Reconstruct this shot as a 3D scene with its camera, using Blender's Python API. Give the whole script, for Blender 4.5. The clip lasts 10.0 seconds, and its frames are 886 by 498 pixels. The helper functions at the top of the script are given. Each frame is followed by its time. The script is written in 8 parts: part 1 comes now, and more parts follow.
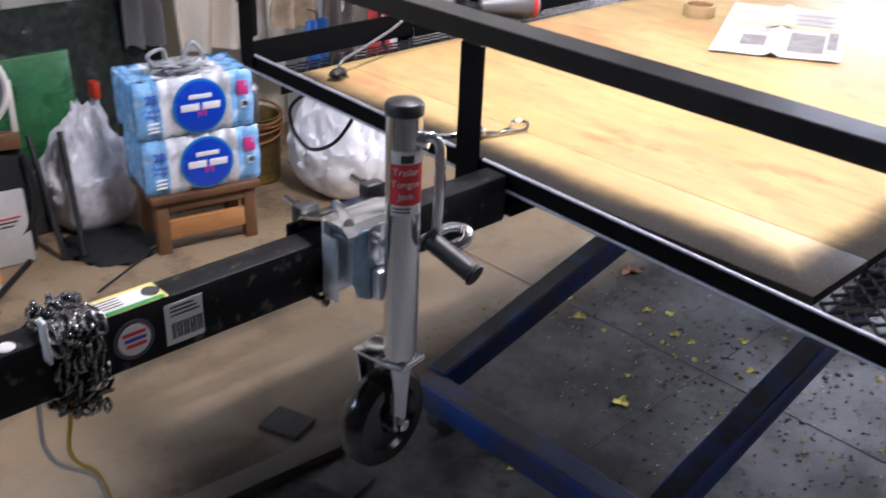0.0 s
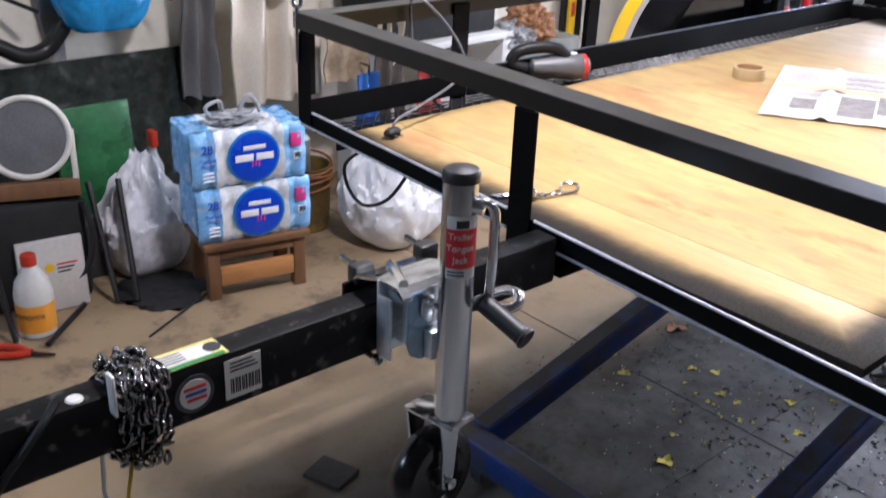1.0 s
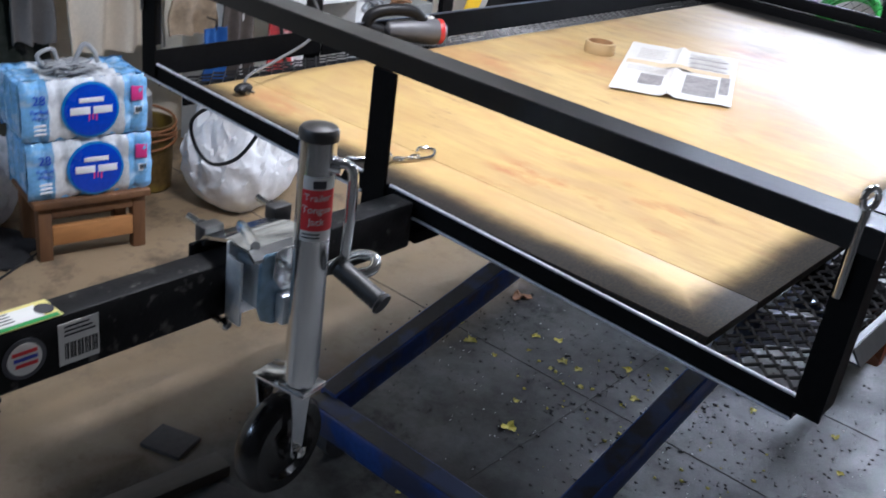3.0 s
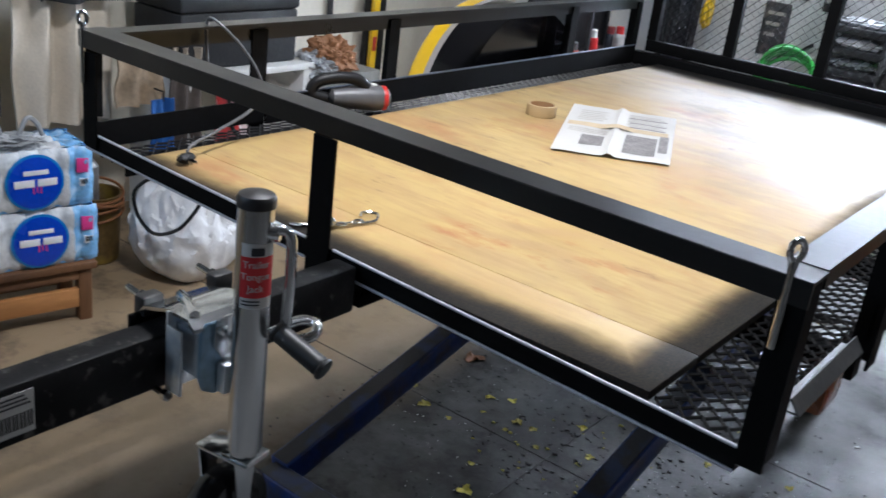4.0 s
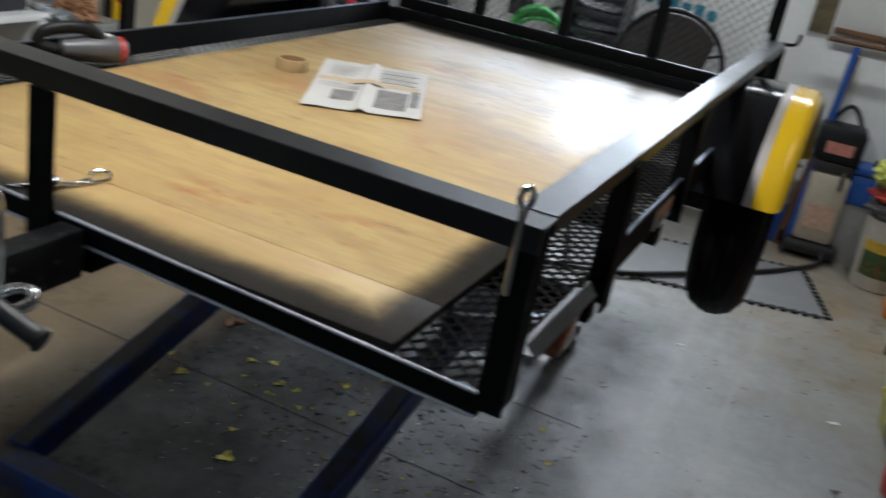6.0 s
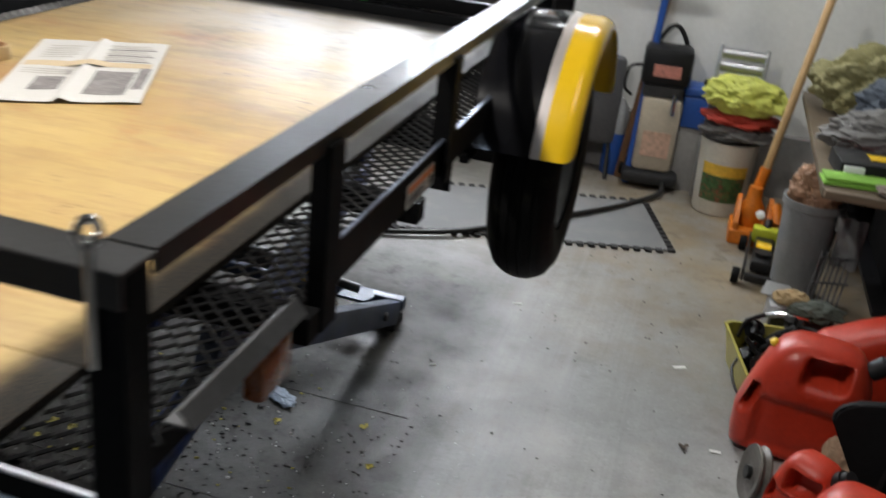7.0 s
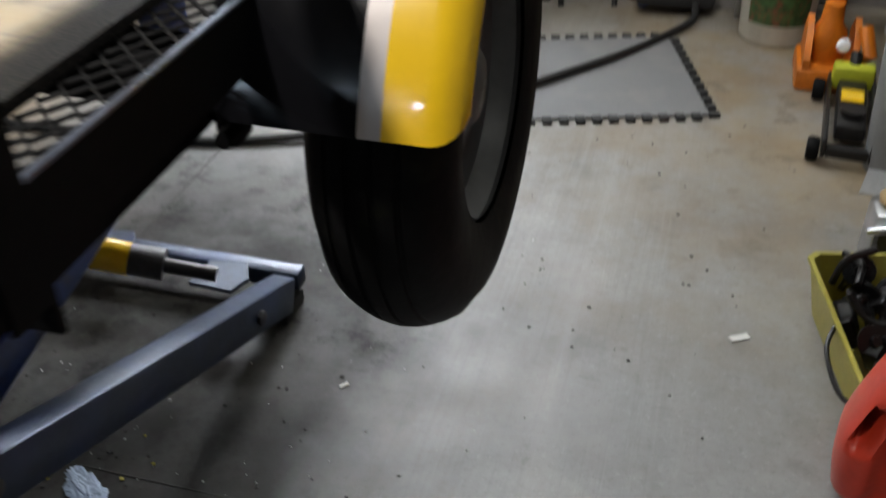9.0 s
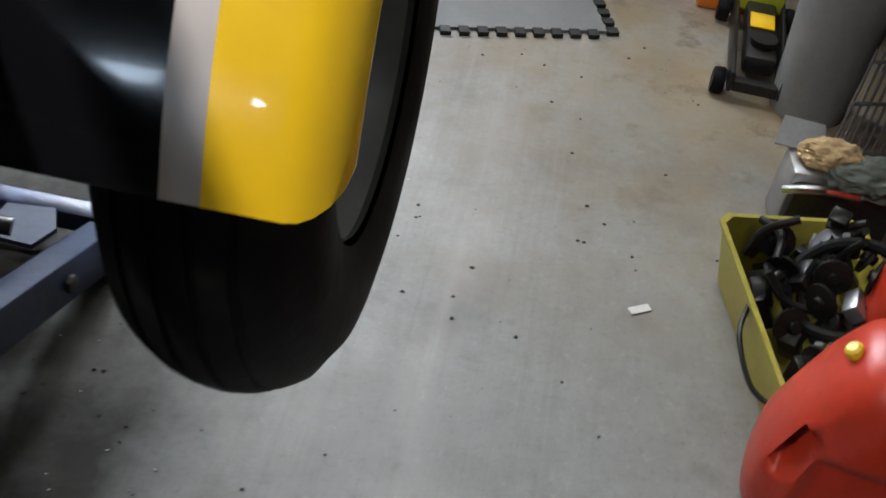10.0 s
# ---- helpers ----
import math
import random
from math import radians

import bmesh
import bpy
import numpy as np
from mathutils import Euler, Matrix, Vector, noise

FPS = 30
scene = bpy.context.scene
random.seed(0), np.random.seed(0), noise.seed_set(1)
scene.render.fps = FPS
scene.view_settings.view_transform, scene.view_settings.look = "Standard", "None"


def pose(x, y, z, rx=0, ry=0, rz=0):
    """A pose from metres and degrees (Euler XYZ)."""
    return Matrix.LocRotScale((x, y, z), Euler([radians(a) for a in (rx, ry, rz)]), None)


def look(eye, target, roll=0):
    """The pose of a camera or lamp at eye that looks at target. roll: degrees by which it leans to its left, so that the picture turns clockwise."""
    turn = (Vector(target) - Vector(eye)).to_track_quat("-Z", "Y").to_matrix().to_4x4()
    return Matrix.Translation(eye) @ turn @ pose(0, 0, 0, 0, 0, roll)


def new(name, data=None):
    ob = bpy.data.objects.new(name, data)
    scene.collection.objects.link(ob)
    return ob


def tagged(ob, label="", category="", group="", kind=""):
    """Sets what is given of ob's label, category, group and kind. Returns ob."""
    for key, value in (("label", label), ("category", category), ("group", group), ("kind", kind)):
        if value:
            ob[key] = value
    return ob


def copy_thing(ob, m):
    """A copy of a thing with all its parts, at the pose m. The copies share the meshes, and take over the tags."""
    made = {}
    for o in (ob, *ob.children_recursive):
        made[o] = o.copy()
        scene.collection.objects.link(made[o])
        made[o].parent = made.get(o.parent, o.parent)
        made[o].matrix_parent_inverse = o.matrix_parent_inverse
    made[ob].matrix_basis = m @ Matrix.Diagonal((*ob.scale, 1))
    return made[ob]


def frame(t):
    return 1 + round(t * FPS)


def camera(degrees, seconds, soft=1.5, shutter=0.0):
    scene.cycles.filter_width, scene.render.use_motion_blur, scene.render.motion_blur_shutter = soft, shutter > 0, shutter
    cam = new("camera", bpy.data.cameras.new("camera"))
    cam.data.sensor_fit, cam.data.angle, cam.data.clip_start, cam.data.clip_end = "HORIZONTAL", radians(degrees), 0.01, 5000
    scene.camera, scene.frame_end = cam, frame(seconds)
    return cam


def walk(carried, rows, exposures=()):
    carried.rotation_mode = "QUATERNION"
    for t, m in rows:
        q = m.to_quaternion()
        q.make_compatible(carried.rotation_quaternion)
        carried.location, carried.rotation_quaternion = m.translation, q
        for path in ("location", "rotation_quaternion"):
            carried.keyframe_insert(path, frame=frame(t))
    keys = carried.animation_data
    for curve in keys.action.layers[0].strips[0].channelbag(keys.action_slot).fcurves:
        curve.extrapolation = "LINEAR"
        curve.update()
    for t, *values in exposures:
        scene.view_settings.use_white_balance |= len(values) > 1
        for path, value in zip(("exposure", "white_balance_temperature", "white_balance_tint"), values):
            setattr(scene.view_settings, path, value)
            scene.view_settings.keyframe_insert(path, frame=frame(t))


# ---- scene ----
# camera -------------------------------------------------------------------
cam = camera(48.55, 10.0, soft=1.5, shutter=0.5)
PATH = [
    (0, look((1.810, -1.150, 1.658), (1.1781, -0.5240, 1.2019), 2.31)),
    (0.5, look((1.846, -1.143, 1.672), (1.1809, -0.5715, 1.1916), 1.06)),
    (1, look((1.812, -1.176, 1.693), (1.1354, -0.5682, 1.2769), 2.38)),
    (1.5, look((1.790, -1.185, 1.690), (1.1498, -0.5343, 1.2815), 4.25)),
    (2, look((1.759, -1.190, 1.676), (1.1382, -0.5406, 1.2372), 5.39)),
    (2.5, look((1.751, -1.180, 1.673), (1.1433, -0.5247, 1.2238), 7.80)),
    (2.7, look((1.763, -1.174, 1.671), (1.1994, -0.4850, 1.2155), 9.39)),
    (3.8, look((1.797, -1.155, 1.673), (1.2395, -0.4141, 1.2981), 6.10)),
    (4, look((1.803, -1.157, 1.676), (1.2594, -0.4029, 1.3071), 7.21)),
    (4.5, look((1.806, -1.152, 1.675), (1.2933, -0.3775, 1.3051), 8.35)),
    (5, look((1.816, -1.154, 1.679), (1.3423, -0.3483, 1.3227), 10.39)),
    (5.5, look((1.828, -1.149, 1.676), (1.4052, -0.3222, 1.3046), 12.60)),
    (6, look((1.828, -1.106, 1.662), (1.4901, -0.2417, 1.2899), 10.78)),
    (6.2, look((1.825, -1.063, 1.660), (1.5471, -0.1732, 1.2980), 12.81)),
    (7.3, look((2.007, -0.474, 1.606), (1.8050, 0.4000, 1.1641), 3.23)),
    (7.5, look((2.011, -0.349, 1.570), (1.8228, 0.5111, 1.0960), 1.47)),
    (8, look((1.944, -0.011, 1.527), (1.8649, 0.8364, 1.0026), 3.61)),
    (8.4, look((1.916, 0.238, 1.466), (1.8201, 1.0798, 0.9348), 3.68)),
    (8.5, look((1.911, 0.304, 1.453), (1.7801, 1.1436, 0.9262), 1.31)),
    (9, look((1.918, 0.674, 1.396), (1.6898, 1.4579, 0.8190), -1.08)),
    (9.2, look((1.893, 0.799, 1.357), (1.6785, 1.5535, 0.7361), -2.61)),
    (9.5, look((1.824, 0.936, 1.314), (1.6786, 1.7054, 0.6921), 1.39)),
    (9.6, look((1.825, 0.945, 1.332), (1.7080, 1.7059, 0.6945), 1.98)),
    (10, look((1.811, 1.034, 1.310), (1.7457, 1.7712, 0.6369), 7.72)),
]

EXPO = [(0, 0.50, 5900, 22), (1.0, 0.47, 5850, 20), (2.7, 0.19, 5600, 15), (4.0, -0.08, 5700, 11), (4.5, -0.44, 5850, 9), (5.0, -0.66, 6000, 7), (5.5, -0.70, 6000, 7), (6.2, -0.54, 6100, 8), (7.3, -0.10, 6500, 10), (8.5, -0.22, 6500, 10), (9.2, -0.08, 6500, 10), (10, -0.02, 6400, 10)]
walk(cam, PATH, EXPO)

# world and lights -----------------------------------------------------------
CEIL = 3.0
world = bpy.data.worlds.new("world")
scene.world = world
world.use_nodes = True
wn = world.node_tree
sky = wn.nodes.new("ShaderNodeTexSky")
sky.sky_type, sky.sun_disc = "NISHITA", False
sky.sun_elevation, sky.sun_rotation = radians(35), radians(200)
wn.links.new(sky.outputs[0], wn.nodes["Background"].inputs[0])
wn.nodes["Background"].inputs[1].default_value = 0.12


def area(name, m, sx, sy, watts, colour):
    l = bpy.data.lights.new(name, "AREA")
    l.shape, l.size, l.size_y, l.energy, l.color = "RECTANGLE", sx, sy, watts, colour
    ob = new(name, l)
    ob.matrix_basis = m
    return ob


DAY = (0.92, 0.955, 1.0)
TUBE = (1.0, 0.955, 0.91)
COOL_TUBE = (0.95, 0.97, 0.95)
area("window_light", pose(0.685, 4.60, 1.80, -90, 0, 0), 0.65, 0.88, 80, DAY)
area("window_light_left", pose(-0.40, 4.60, 1.80, -90, 0, 0), 0.98, 0.68, 24, DAY)
area("tube_light_middle", pose(0.72, 0.45, CEIL - 0.12, 0, 0, 0), 0.14, 0.42, 62, TUBE)
area("tube_light_right", pose(2.31, 0.95, CEIL - 0.12, 0, 0, 0), 0.03, 1.1, 5, COOL_TUBE)
area("tube_light_right_twin", pose(2.21, 0.95, CEIL - 0.12, 0, 0, 0), 0.03, 1.1, 2, COOL_TUBE)
area("tube_light_back", pose(1.75, 3.60, CEIL - 0.12, 0, 0, 90), 0.1, 1.2, 28, COOL_TUBE)
TRANSOMS = ((-1.68, 0.42, 12), (-0.98, 0.42, 12), (-0.20, 0.07, 2.5), (0.20, 0.07, 6))
for tx, tw, watts in TRANSOMS:
    area("transom_light", pose(tx, -3.57, 2.76, 90, 0, 0), tw, 0.34, watts, (0.62, 0.80, 1.0))


# materials ------------------------------------------------------------------
def nodes_of(name):
    m = bpy.data.materials.new(name)
    m.use_nodes = True
    return m, m.node_tree, m.node_tree.nodes["Principled BSDF"]


def surf(name, base, rough=0.5, metal=0.0, vary=0.15, big=3.0, small=60.0, bump=0.1, stain=None, amount=0.5, low=0.5, high=0.7, coat=0.0, object_vary=0.0, stretch=(1, 1, 1), spec=0.5):
    """A surface with variation at two scales, fine relief and, if stain is given, patches of a second colour."""
    m, t, b = nodes_of(name)
    n, l = t.nodes, t.links
    co = n.new("ShaderNodeTexCoord")
    mp = n.new("ShaderNodeMapping")
    mp.inputs["Scale"].default_value = stretch
    l.new(co.outputs["Object"], mp.inputs[0])
    n1, n2 = n.new("ShaderNodeTexNoise"), n.new("ShaderNodeTexNoise")
    for k, s, d in ((n1, big, 6), (n2, small, 5)):
        k.inputs["Scale"].default_value, k.inputs["Detail"].default_value = s, d
        l.new(mp.outputs[0], k.inputs["Vector"])
    add = n.new("ShaderNodeMath")
    add.operation = "ADD"
    l.new(n1.outputs[0], add.inputs[0])
    l.new(n2.outputs[0], add.inputs[1])
    ramp = n.new("ShaderNodeMapRange")
    ramp.inputs[1].default_value, ramp.inputs[2].default_value = 0.6, 1.4
    ramp.inputs[3].default_value, ramp.inputs[4].default_value = 1 - vary, 1 + vary
    l.new(add.outputs[0], ramp.inputs[0])
    mul = n.new("ShaderNodeVectorMath")
    mul.operation = "SCALE"
    mul.inputs[0].default_value = base
    l.new(ramp.outputs[0], mul.inputs["Scale"])
    col = mul.outputs[0]
    if object_vary:
        inf = n.new("ShaderNodeObjectInfo")
        r2 = n.new("ShaderNodeMapRange")
        r2.inputs[3].default_value, r2.inputs[4].default_value = 1 - object_vary, 1 + object_vary
        l.new(inf.outputs["Random"], r2.inputs[0])
        m2 = n.new("ShaderNodeVectorMath")
        m2.operation = "SCALE"
        l.new(col, m2.inputs[0])
        l.new(r2.outputs[0], m2.inputs["Scale"])
        col = m2.outputs[0]
    if stain:
        n3 = n.new("ShaderNodeTexNoise")
        n3.inputs["Scale"].default_value, n3.inputs["Detail"].default_value = big * 1.7, 9
        l.new(mp.outputs[0], n3.inputs["Vector"])
        cr = n.new("ShaderNodeMapRange")
        cr.inputs[1].default_value, cr.inputs[2].default_value, cr.inputs[4].default_value = low, high, amount
        l.new(n3.outputs[0], cr.inputs[0])
        mx = n.new("ShaderNodeMix")
        mx.data_type = "RGBA"
        l.new(cr.outputs[0], mx.inputs[0])
        l.new(col, mx.inputs[6])
        mx.inputs[7].default_value = (*stain, 1)
        col = mx.outputs[2]
    l.new(col, b.inputs["Base Color"])
    rr = n.new("ShaderNodeMapRange")
    rr.inputs[1].default_value, rr.inputs[2].default_value = 0.3, 0.7
    rr.inputs[3].default_value, rr.inputs[4].default_value = max(0.03, rough - 0.1), min(1, rough + 0.1)
    l.new(n1.outputs[0], rr.inputs[0])
    l.new(rr.outputs[0], b.inputs["Roughness"])
    b.inputs["Metallic"].default_value = metal
    b.inputs["Coat Weight"].default_value = coat
    b.inputs["Specular IOR Level"].default_value = spec
    if bump:
        bp = n.new("ShaderNodeBump")
        bp.inputs["Strength"].default_value, bp.inputs["Distance"].default_value = bump, 0.004
        l.new(add.outputs[0], bp.inputs["Height"])
        l.new(bp.outputs[0], b.inputs["Normal"])
    return m


def clear(name, colour, rough=0.05, weight=1.0, ior=1.45):
    m, t, b = nodes_of(name)
    b.inputs["Base Color"].default_value = (*colour, 1)
    b.inputs["Roughness"].default_value = rough
    b.inputs["Transmission Weight"].default_value = weight
    b.inputs["IOR"].default_value = ior
    return m


def glow(name, colour, power):
    m, t, b = nodes_of(name)
    b.inputs["Base Color"].default_value = (*colour, 1)
    b.inputs["Emission Color"].default_value = (*colour, 1)
    b.inputs["Emission Strength"].default_value = power
    return m


BLACK_PAINT = surf("black_paint", (0.006, 0.006, 0.0063), 0.6, vary=0.25, bump=0.08, small=90, stain=(0.011, 0.011, 0.0115), amount=0.3, low=0.55, high=0.75, spec=0.05)
RAIL_PAINT = surf("black_rail_paint", (0.0045, 0.0045, 0.0048), 0.36, vary=0.25, bump=0.05, small=90, spec=0.42, coat=0.1)
# steel edges with the glint in their colour: pale in front, dimmer at the sides
PALE_EDGE = surf("pale_steel_edge", (0.70, 0.72, 0.78), 0.4, 0.35, vary=0.3, big=8, small=120)
DIM_EDGE = surf("dim_steel_edge", (0.20, 0.23, 0.30), 0.35, 0.8, vary=0.3, big=8, small=120)
GREY_PRIMER = surf("grey_scuffed_paint", (0.05, 0.05, 0.052), 0.5, 0.0, vary=0.35, big=6, small=80, stain=(0.03, 0.03, 0.03), amount=0.7)
MESH_PAINT = surf("mesh_paint", (0.014, 0.014, 0.0145), 0.4, vary=0.3, bump=0.1)
CHROME = surf("zinc_chrome", (0.72, 0.74, 0.76), 0.16, 1.0, vary=0.12, big=9, small=50, bump=0.03)
ZINC = surf("zinc_plate", (0.72, 0.74, 0.76), 0.42, 0.85, vary=0.2, big=14, small=70, bump=0.06, stain=(0.36, 0.48, 0.60), amount=0.55)
STEEL_TUBE = surf("plated_steel_tube", (0.58, 0.59, 0.60), 0.17, 1.0, vary=0.1, big=7, small=120, bump=0.03, stretch=(1, 1, 0.15))
RUBBER = surf("black_rubber", (0.007, 0.007, 0.0072), 0.6, vary=0.3, big=8, small=80, bump=0.15, stain=(0.035, 0.038, 0.018), amount=0.3, low=0.6, high=0.75, spec=0.07)
GLOSS_BLACK = surf("gloss_black_paint", (0.005, 0.005, 0.006), 0.12, vary=0.1, bump=0.0, coat=0.15, spec=0.35)
YELLOW = surf("yellow_paint", (0.80, 0.50, 0.012), 0.18, vary=0.04, bump=0.0, coat=0.4)
SILVER = surf("silver_stripe", (0.42, 0.38, 0.36), 0.4, 0.3, vary=0.08)
BLUE_STEEL = surf("blue_lift_paint", (0.014, 0.044, 0.19), 0.38, vary=0.35, big=7, small=60, bump=0.1, stain=(0.050, 0.046, 0.044), amount=0.7, low=0.48, high=0.62)
WALL = surf("painted_wall", (0.80, 0.75, 0.63), 0.75, vary=0.07, big=1.5, small=40, bump=0.1, stain=(0.40, 0.34, 0.26), amount=0.35, low=0.52, high=0.75)
WALL_WHITE = surf("white_wall", (0.87, 0.87, 0.85), 0.7, vary=0.06, big=1.5, small=40, bump=0.1, stain=(0.50, 0.48, 0.45), amount=0.3, low=0.55, high=0.75)
# for the unseen walls: kept dark to cut the light they bounce
WALL_DARK = surf("unseen_dark_wall", (0.09, 0.085, 0.08), 0.85, vary=0.15, big=1.5, small=40, bump=0.2)
CEILING = surf("ceiling_paint", (0.13, 0.125, 0.115), 0.85, vary=0.08, big=1.5)
WOOD = surf("dark_stool_wood", (0.16, 0.075, 0.03), 0.6, vary=0.35, big=6, small=40, bump=0.2, stretch=(1, 1, 0.2), stain=(0.04, 0.02, 0.012), amount=0.6)
WOOD_LIGHT = surf("orange_board_wood", (0.42, 0.19, 0.06), 0.6, vary=0.25, big=6, small=50, bump=0.15, stretch=(0.2, 0.2, 1))
RED_CAN = surf("red_polyethylene", (0.41, 0.030, 0.011), 0.42, vary=0.16, big=4, small=60, bump=0.06, stain=(0.27, 0.025, 0.014), amount=0.5, low=0.5, high=0.72, spec=0.4)


def floor_material():
    m, t, b = nodes_of("garage_concrete")
    n, l = t.nodes, t.links
    co = n.new("ShaderNodeTexCoord")

    def noise_node(scale, detail=8, rough=0.6, st=(1, 1, 1)):
        mp = n.new("ShaderNodeMapping")
        mp.inputs["Scale"].default_value = st
        l.new(co.outputs["Object"], mp.inputs[0])
        k = n.new("ShaderNodeTexNoise")
        k.inputs["Scale"].default_value, k.inputs["Detail"].default_value, k.inputs["Roughness"].default_value = scale, detail, rough
        l.new(mp.outputs[0], k.inputs["Vector"])
        return k.outputs[0]

    def span(v, a, c, lo, hi):
        r = n.new("ShaderNodeMapRange")
        for i, val in enumerate((a, c, lo, hi)):
            r.inputs[i + 1].default_value = val
        l.new(v, r.inputs[0])
        return r.outputs[0]

    def mix(f, a, c):
        x = n.new("ShaderNodeMix")
        x.data_type = "RGBA"
        l.new(f, x.inputs[0])
        for i, v in ((6, a), (7, c)):
            if isinstance(v, tuple):
                x.inputs[i].default_value = (*v, 1)
            else:
                l.new(v, x.inputs[i])
        return x.outputs[2]

    sep = n.new("ShaderNodeSeparateXYZ")
    l.new(co.outputs["Object"], sep.inputs[0])
    X, Y = sep.outputs[0], sep.outputs[1]

    def times(a, c2):
        x = n.new("ShaderNodeMath")
        x.operation = "MULTIPLY"
        l.new(a, x.inputs[0])
        l.new(c2, x.inputs[1])
        return x.outputs[0]

    def op_add(a, c2, k):
        x = n.new("ShaderNodeMath")
        x.operation = "MULTIPLY_ADD"
        l.new(c2, x.inputs[0])
        x.inputs[1].default_value = k
        l.new(a, x.inputs[2])
        return x.outputs[0]

    c = mix(span(noise_node(1.1), 0.35, 0.65, 0, 1), (0.235, 0.235, 0.228), (0.315, 0.313, 0.304))
    c = mix(span(noise_node(18, 6, 0.7), 0.4, 0.75, 0, 0.5), c, (0.17, 0.165, 0.16))
    c = mix(span(noise_node(70, 5, 0.75), 0.52, 0.72, 0, 0.45), c, (0.13, 0.128, 0.122))
    c = mix(span(noise_node(45, 5, 0.75, (1.2, 0.8, 1)), 0.56, 0.72, 0, 0.4), c, (0.42, 0.415, 0.40))
    c = mix(span(noise_node(2.3, 9, 0.65), 0.52, 0.70, 0, 0.45), c, (0.215, 0.185, 0.145))
    # blurred brown stains towards the back, at the foot of the bench
    c = mix(times(times(span(Y, 2.1, 3.2, 0, 1), span(X, 1.2, 2.0, 0.2, 1)), span(noise_node(3.4, 7, 0.65), 0.46, 0.62, 0, 0.75)), c, (0.16, 0.115, 0.07))
    # round oil drips
    c = mix(span(noise_node(11, 6, 0.6), 0.64, 0.74, 0, 0.5), c, (0.095, 0.092, 0.087))
    c = mix(span(noise_node(4.2, 8, 0.62), 0.57, 0.70, 0, 0.5), c, (0.12, 0.115, 0.11))
    # tyre tracks and broom marks along the aisle
    tracks = times(span(X, 1.15, 1.4, 0, 1), span(X, 2.2, 1.8, 0, 1))
    c = mix(times(tracks, span(noise_node(2.0, 4, 0.6, (38, 0.6, 1)), 0.50, 0.66, 0, 0.2)), c, (0.13, 0.13, 0.13))
    c = mix(times(tracks, span(noise_node(2.0, 5, 0.6, (17, 0.5, 1)), 0.54, 0.72, 0, 0.2)), c, (0.44, 0.44, 0.43))
    # oily dirt in patches, and the parked trailer's shade painted into the floor colour
    dirt_and_shade = times(span(op_add(X, noise_node(3.0, 6, 0.6), 0.25), 1.60, 1.40, 0, 1), span(X, -0.45, 0.0, 0, 1))
    dirt_and_shade = times(dirt_and_shade, times(span(op_add(Y, noise_node(2.4, 5, 0.6), 0.4), -0.7, -0.2, 0, 1), span(op_add(Y, noise_node(2.7, 5, 0.6), 0.4), 3.3, 2.7, 0, 1)))
    c = mix(times(dirt_and_shade, span(noise_node(2.6, 9, 0.7), 0.36, 0.60, 0.74, 1.0)), c, (0.022, 0.0197, 0.0165))
    c = mix(times(dirt_and_shade, times(span(noise_node(13, 8, 0.72), 0.50, 0.62, 0, 0.8), span(noise_node(2.0, 3), 0.42, 0.56, 0.15, 1))), c, (0.007, 0.0065, 0.006))
    # brown dirt by the bench and by the cluttered wall
    back = times(span(X, 1.0, 2.2, 0.2, 1), span(op_add(Y, X, 0.8), 3.7, 5.2, 0, 1))
    c = mix(times(back, span(noise_node(3.0, 8, 0.65), 0.35, 0.6, 0.1, 0.8)), c, (0.27, 0.20, 0.11))
    c = mix(times(back, span(noise_node(7.0, 8, 0.7), 0.55, 0.66, 0, 0.7)), c, (0.11, 0.08, 0.045))
    c = mix(span(op_add(X, noise_node(2.0, 5, 0.6), 0.3), 0.28, -0.20, 0, 0.9), c, (0.29, 0.20, 0.105))
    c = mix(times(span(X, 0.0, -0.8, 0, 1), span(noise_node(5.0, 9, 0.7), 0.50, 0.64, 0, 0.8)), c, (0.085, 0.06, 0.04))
    l.new(c, b.inputs["Base Color"])
    l.new(span(noise_node(4, 6), 0.3, 0.7, 0.42, 0.7), b.inputs["Roughness"])
    # less specular under the trailer, so the painted shade stays dark
    l.new(span(dirt_and_shade, 0, 1, 0.5, 0.16), b.inputs["Specular IOR Level"])
    bp = n.new("ShaderNodeBump")
    bp.inputs["Strength"].default_value, bp.inputs["Distance"].default_value = 0.25, 0.003
    l.new(noise_node(60, 6, 0.7), bp.inputs["Height"])
    l.new(bp.outputs[0], b.inputs["Normal"])
    return m


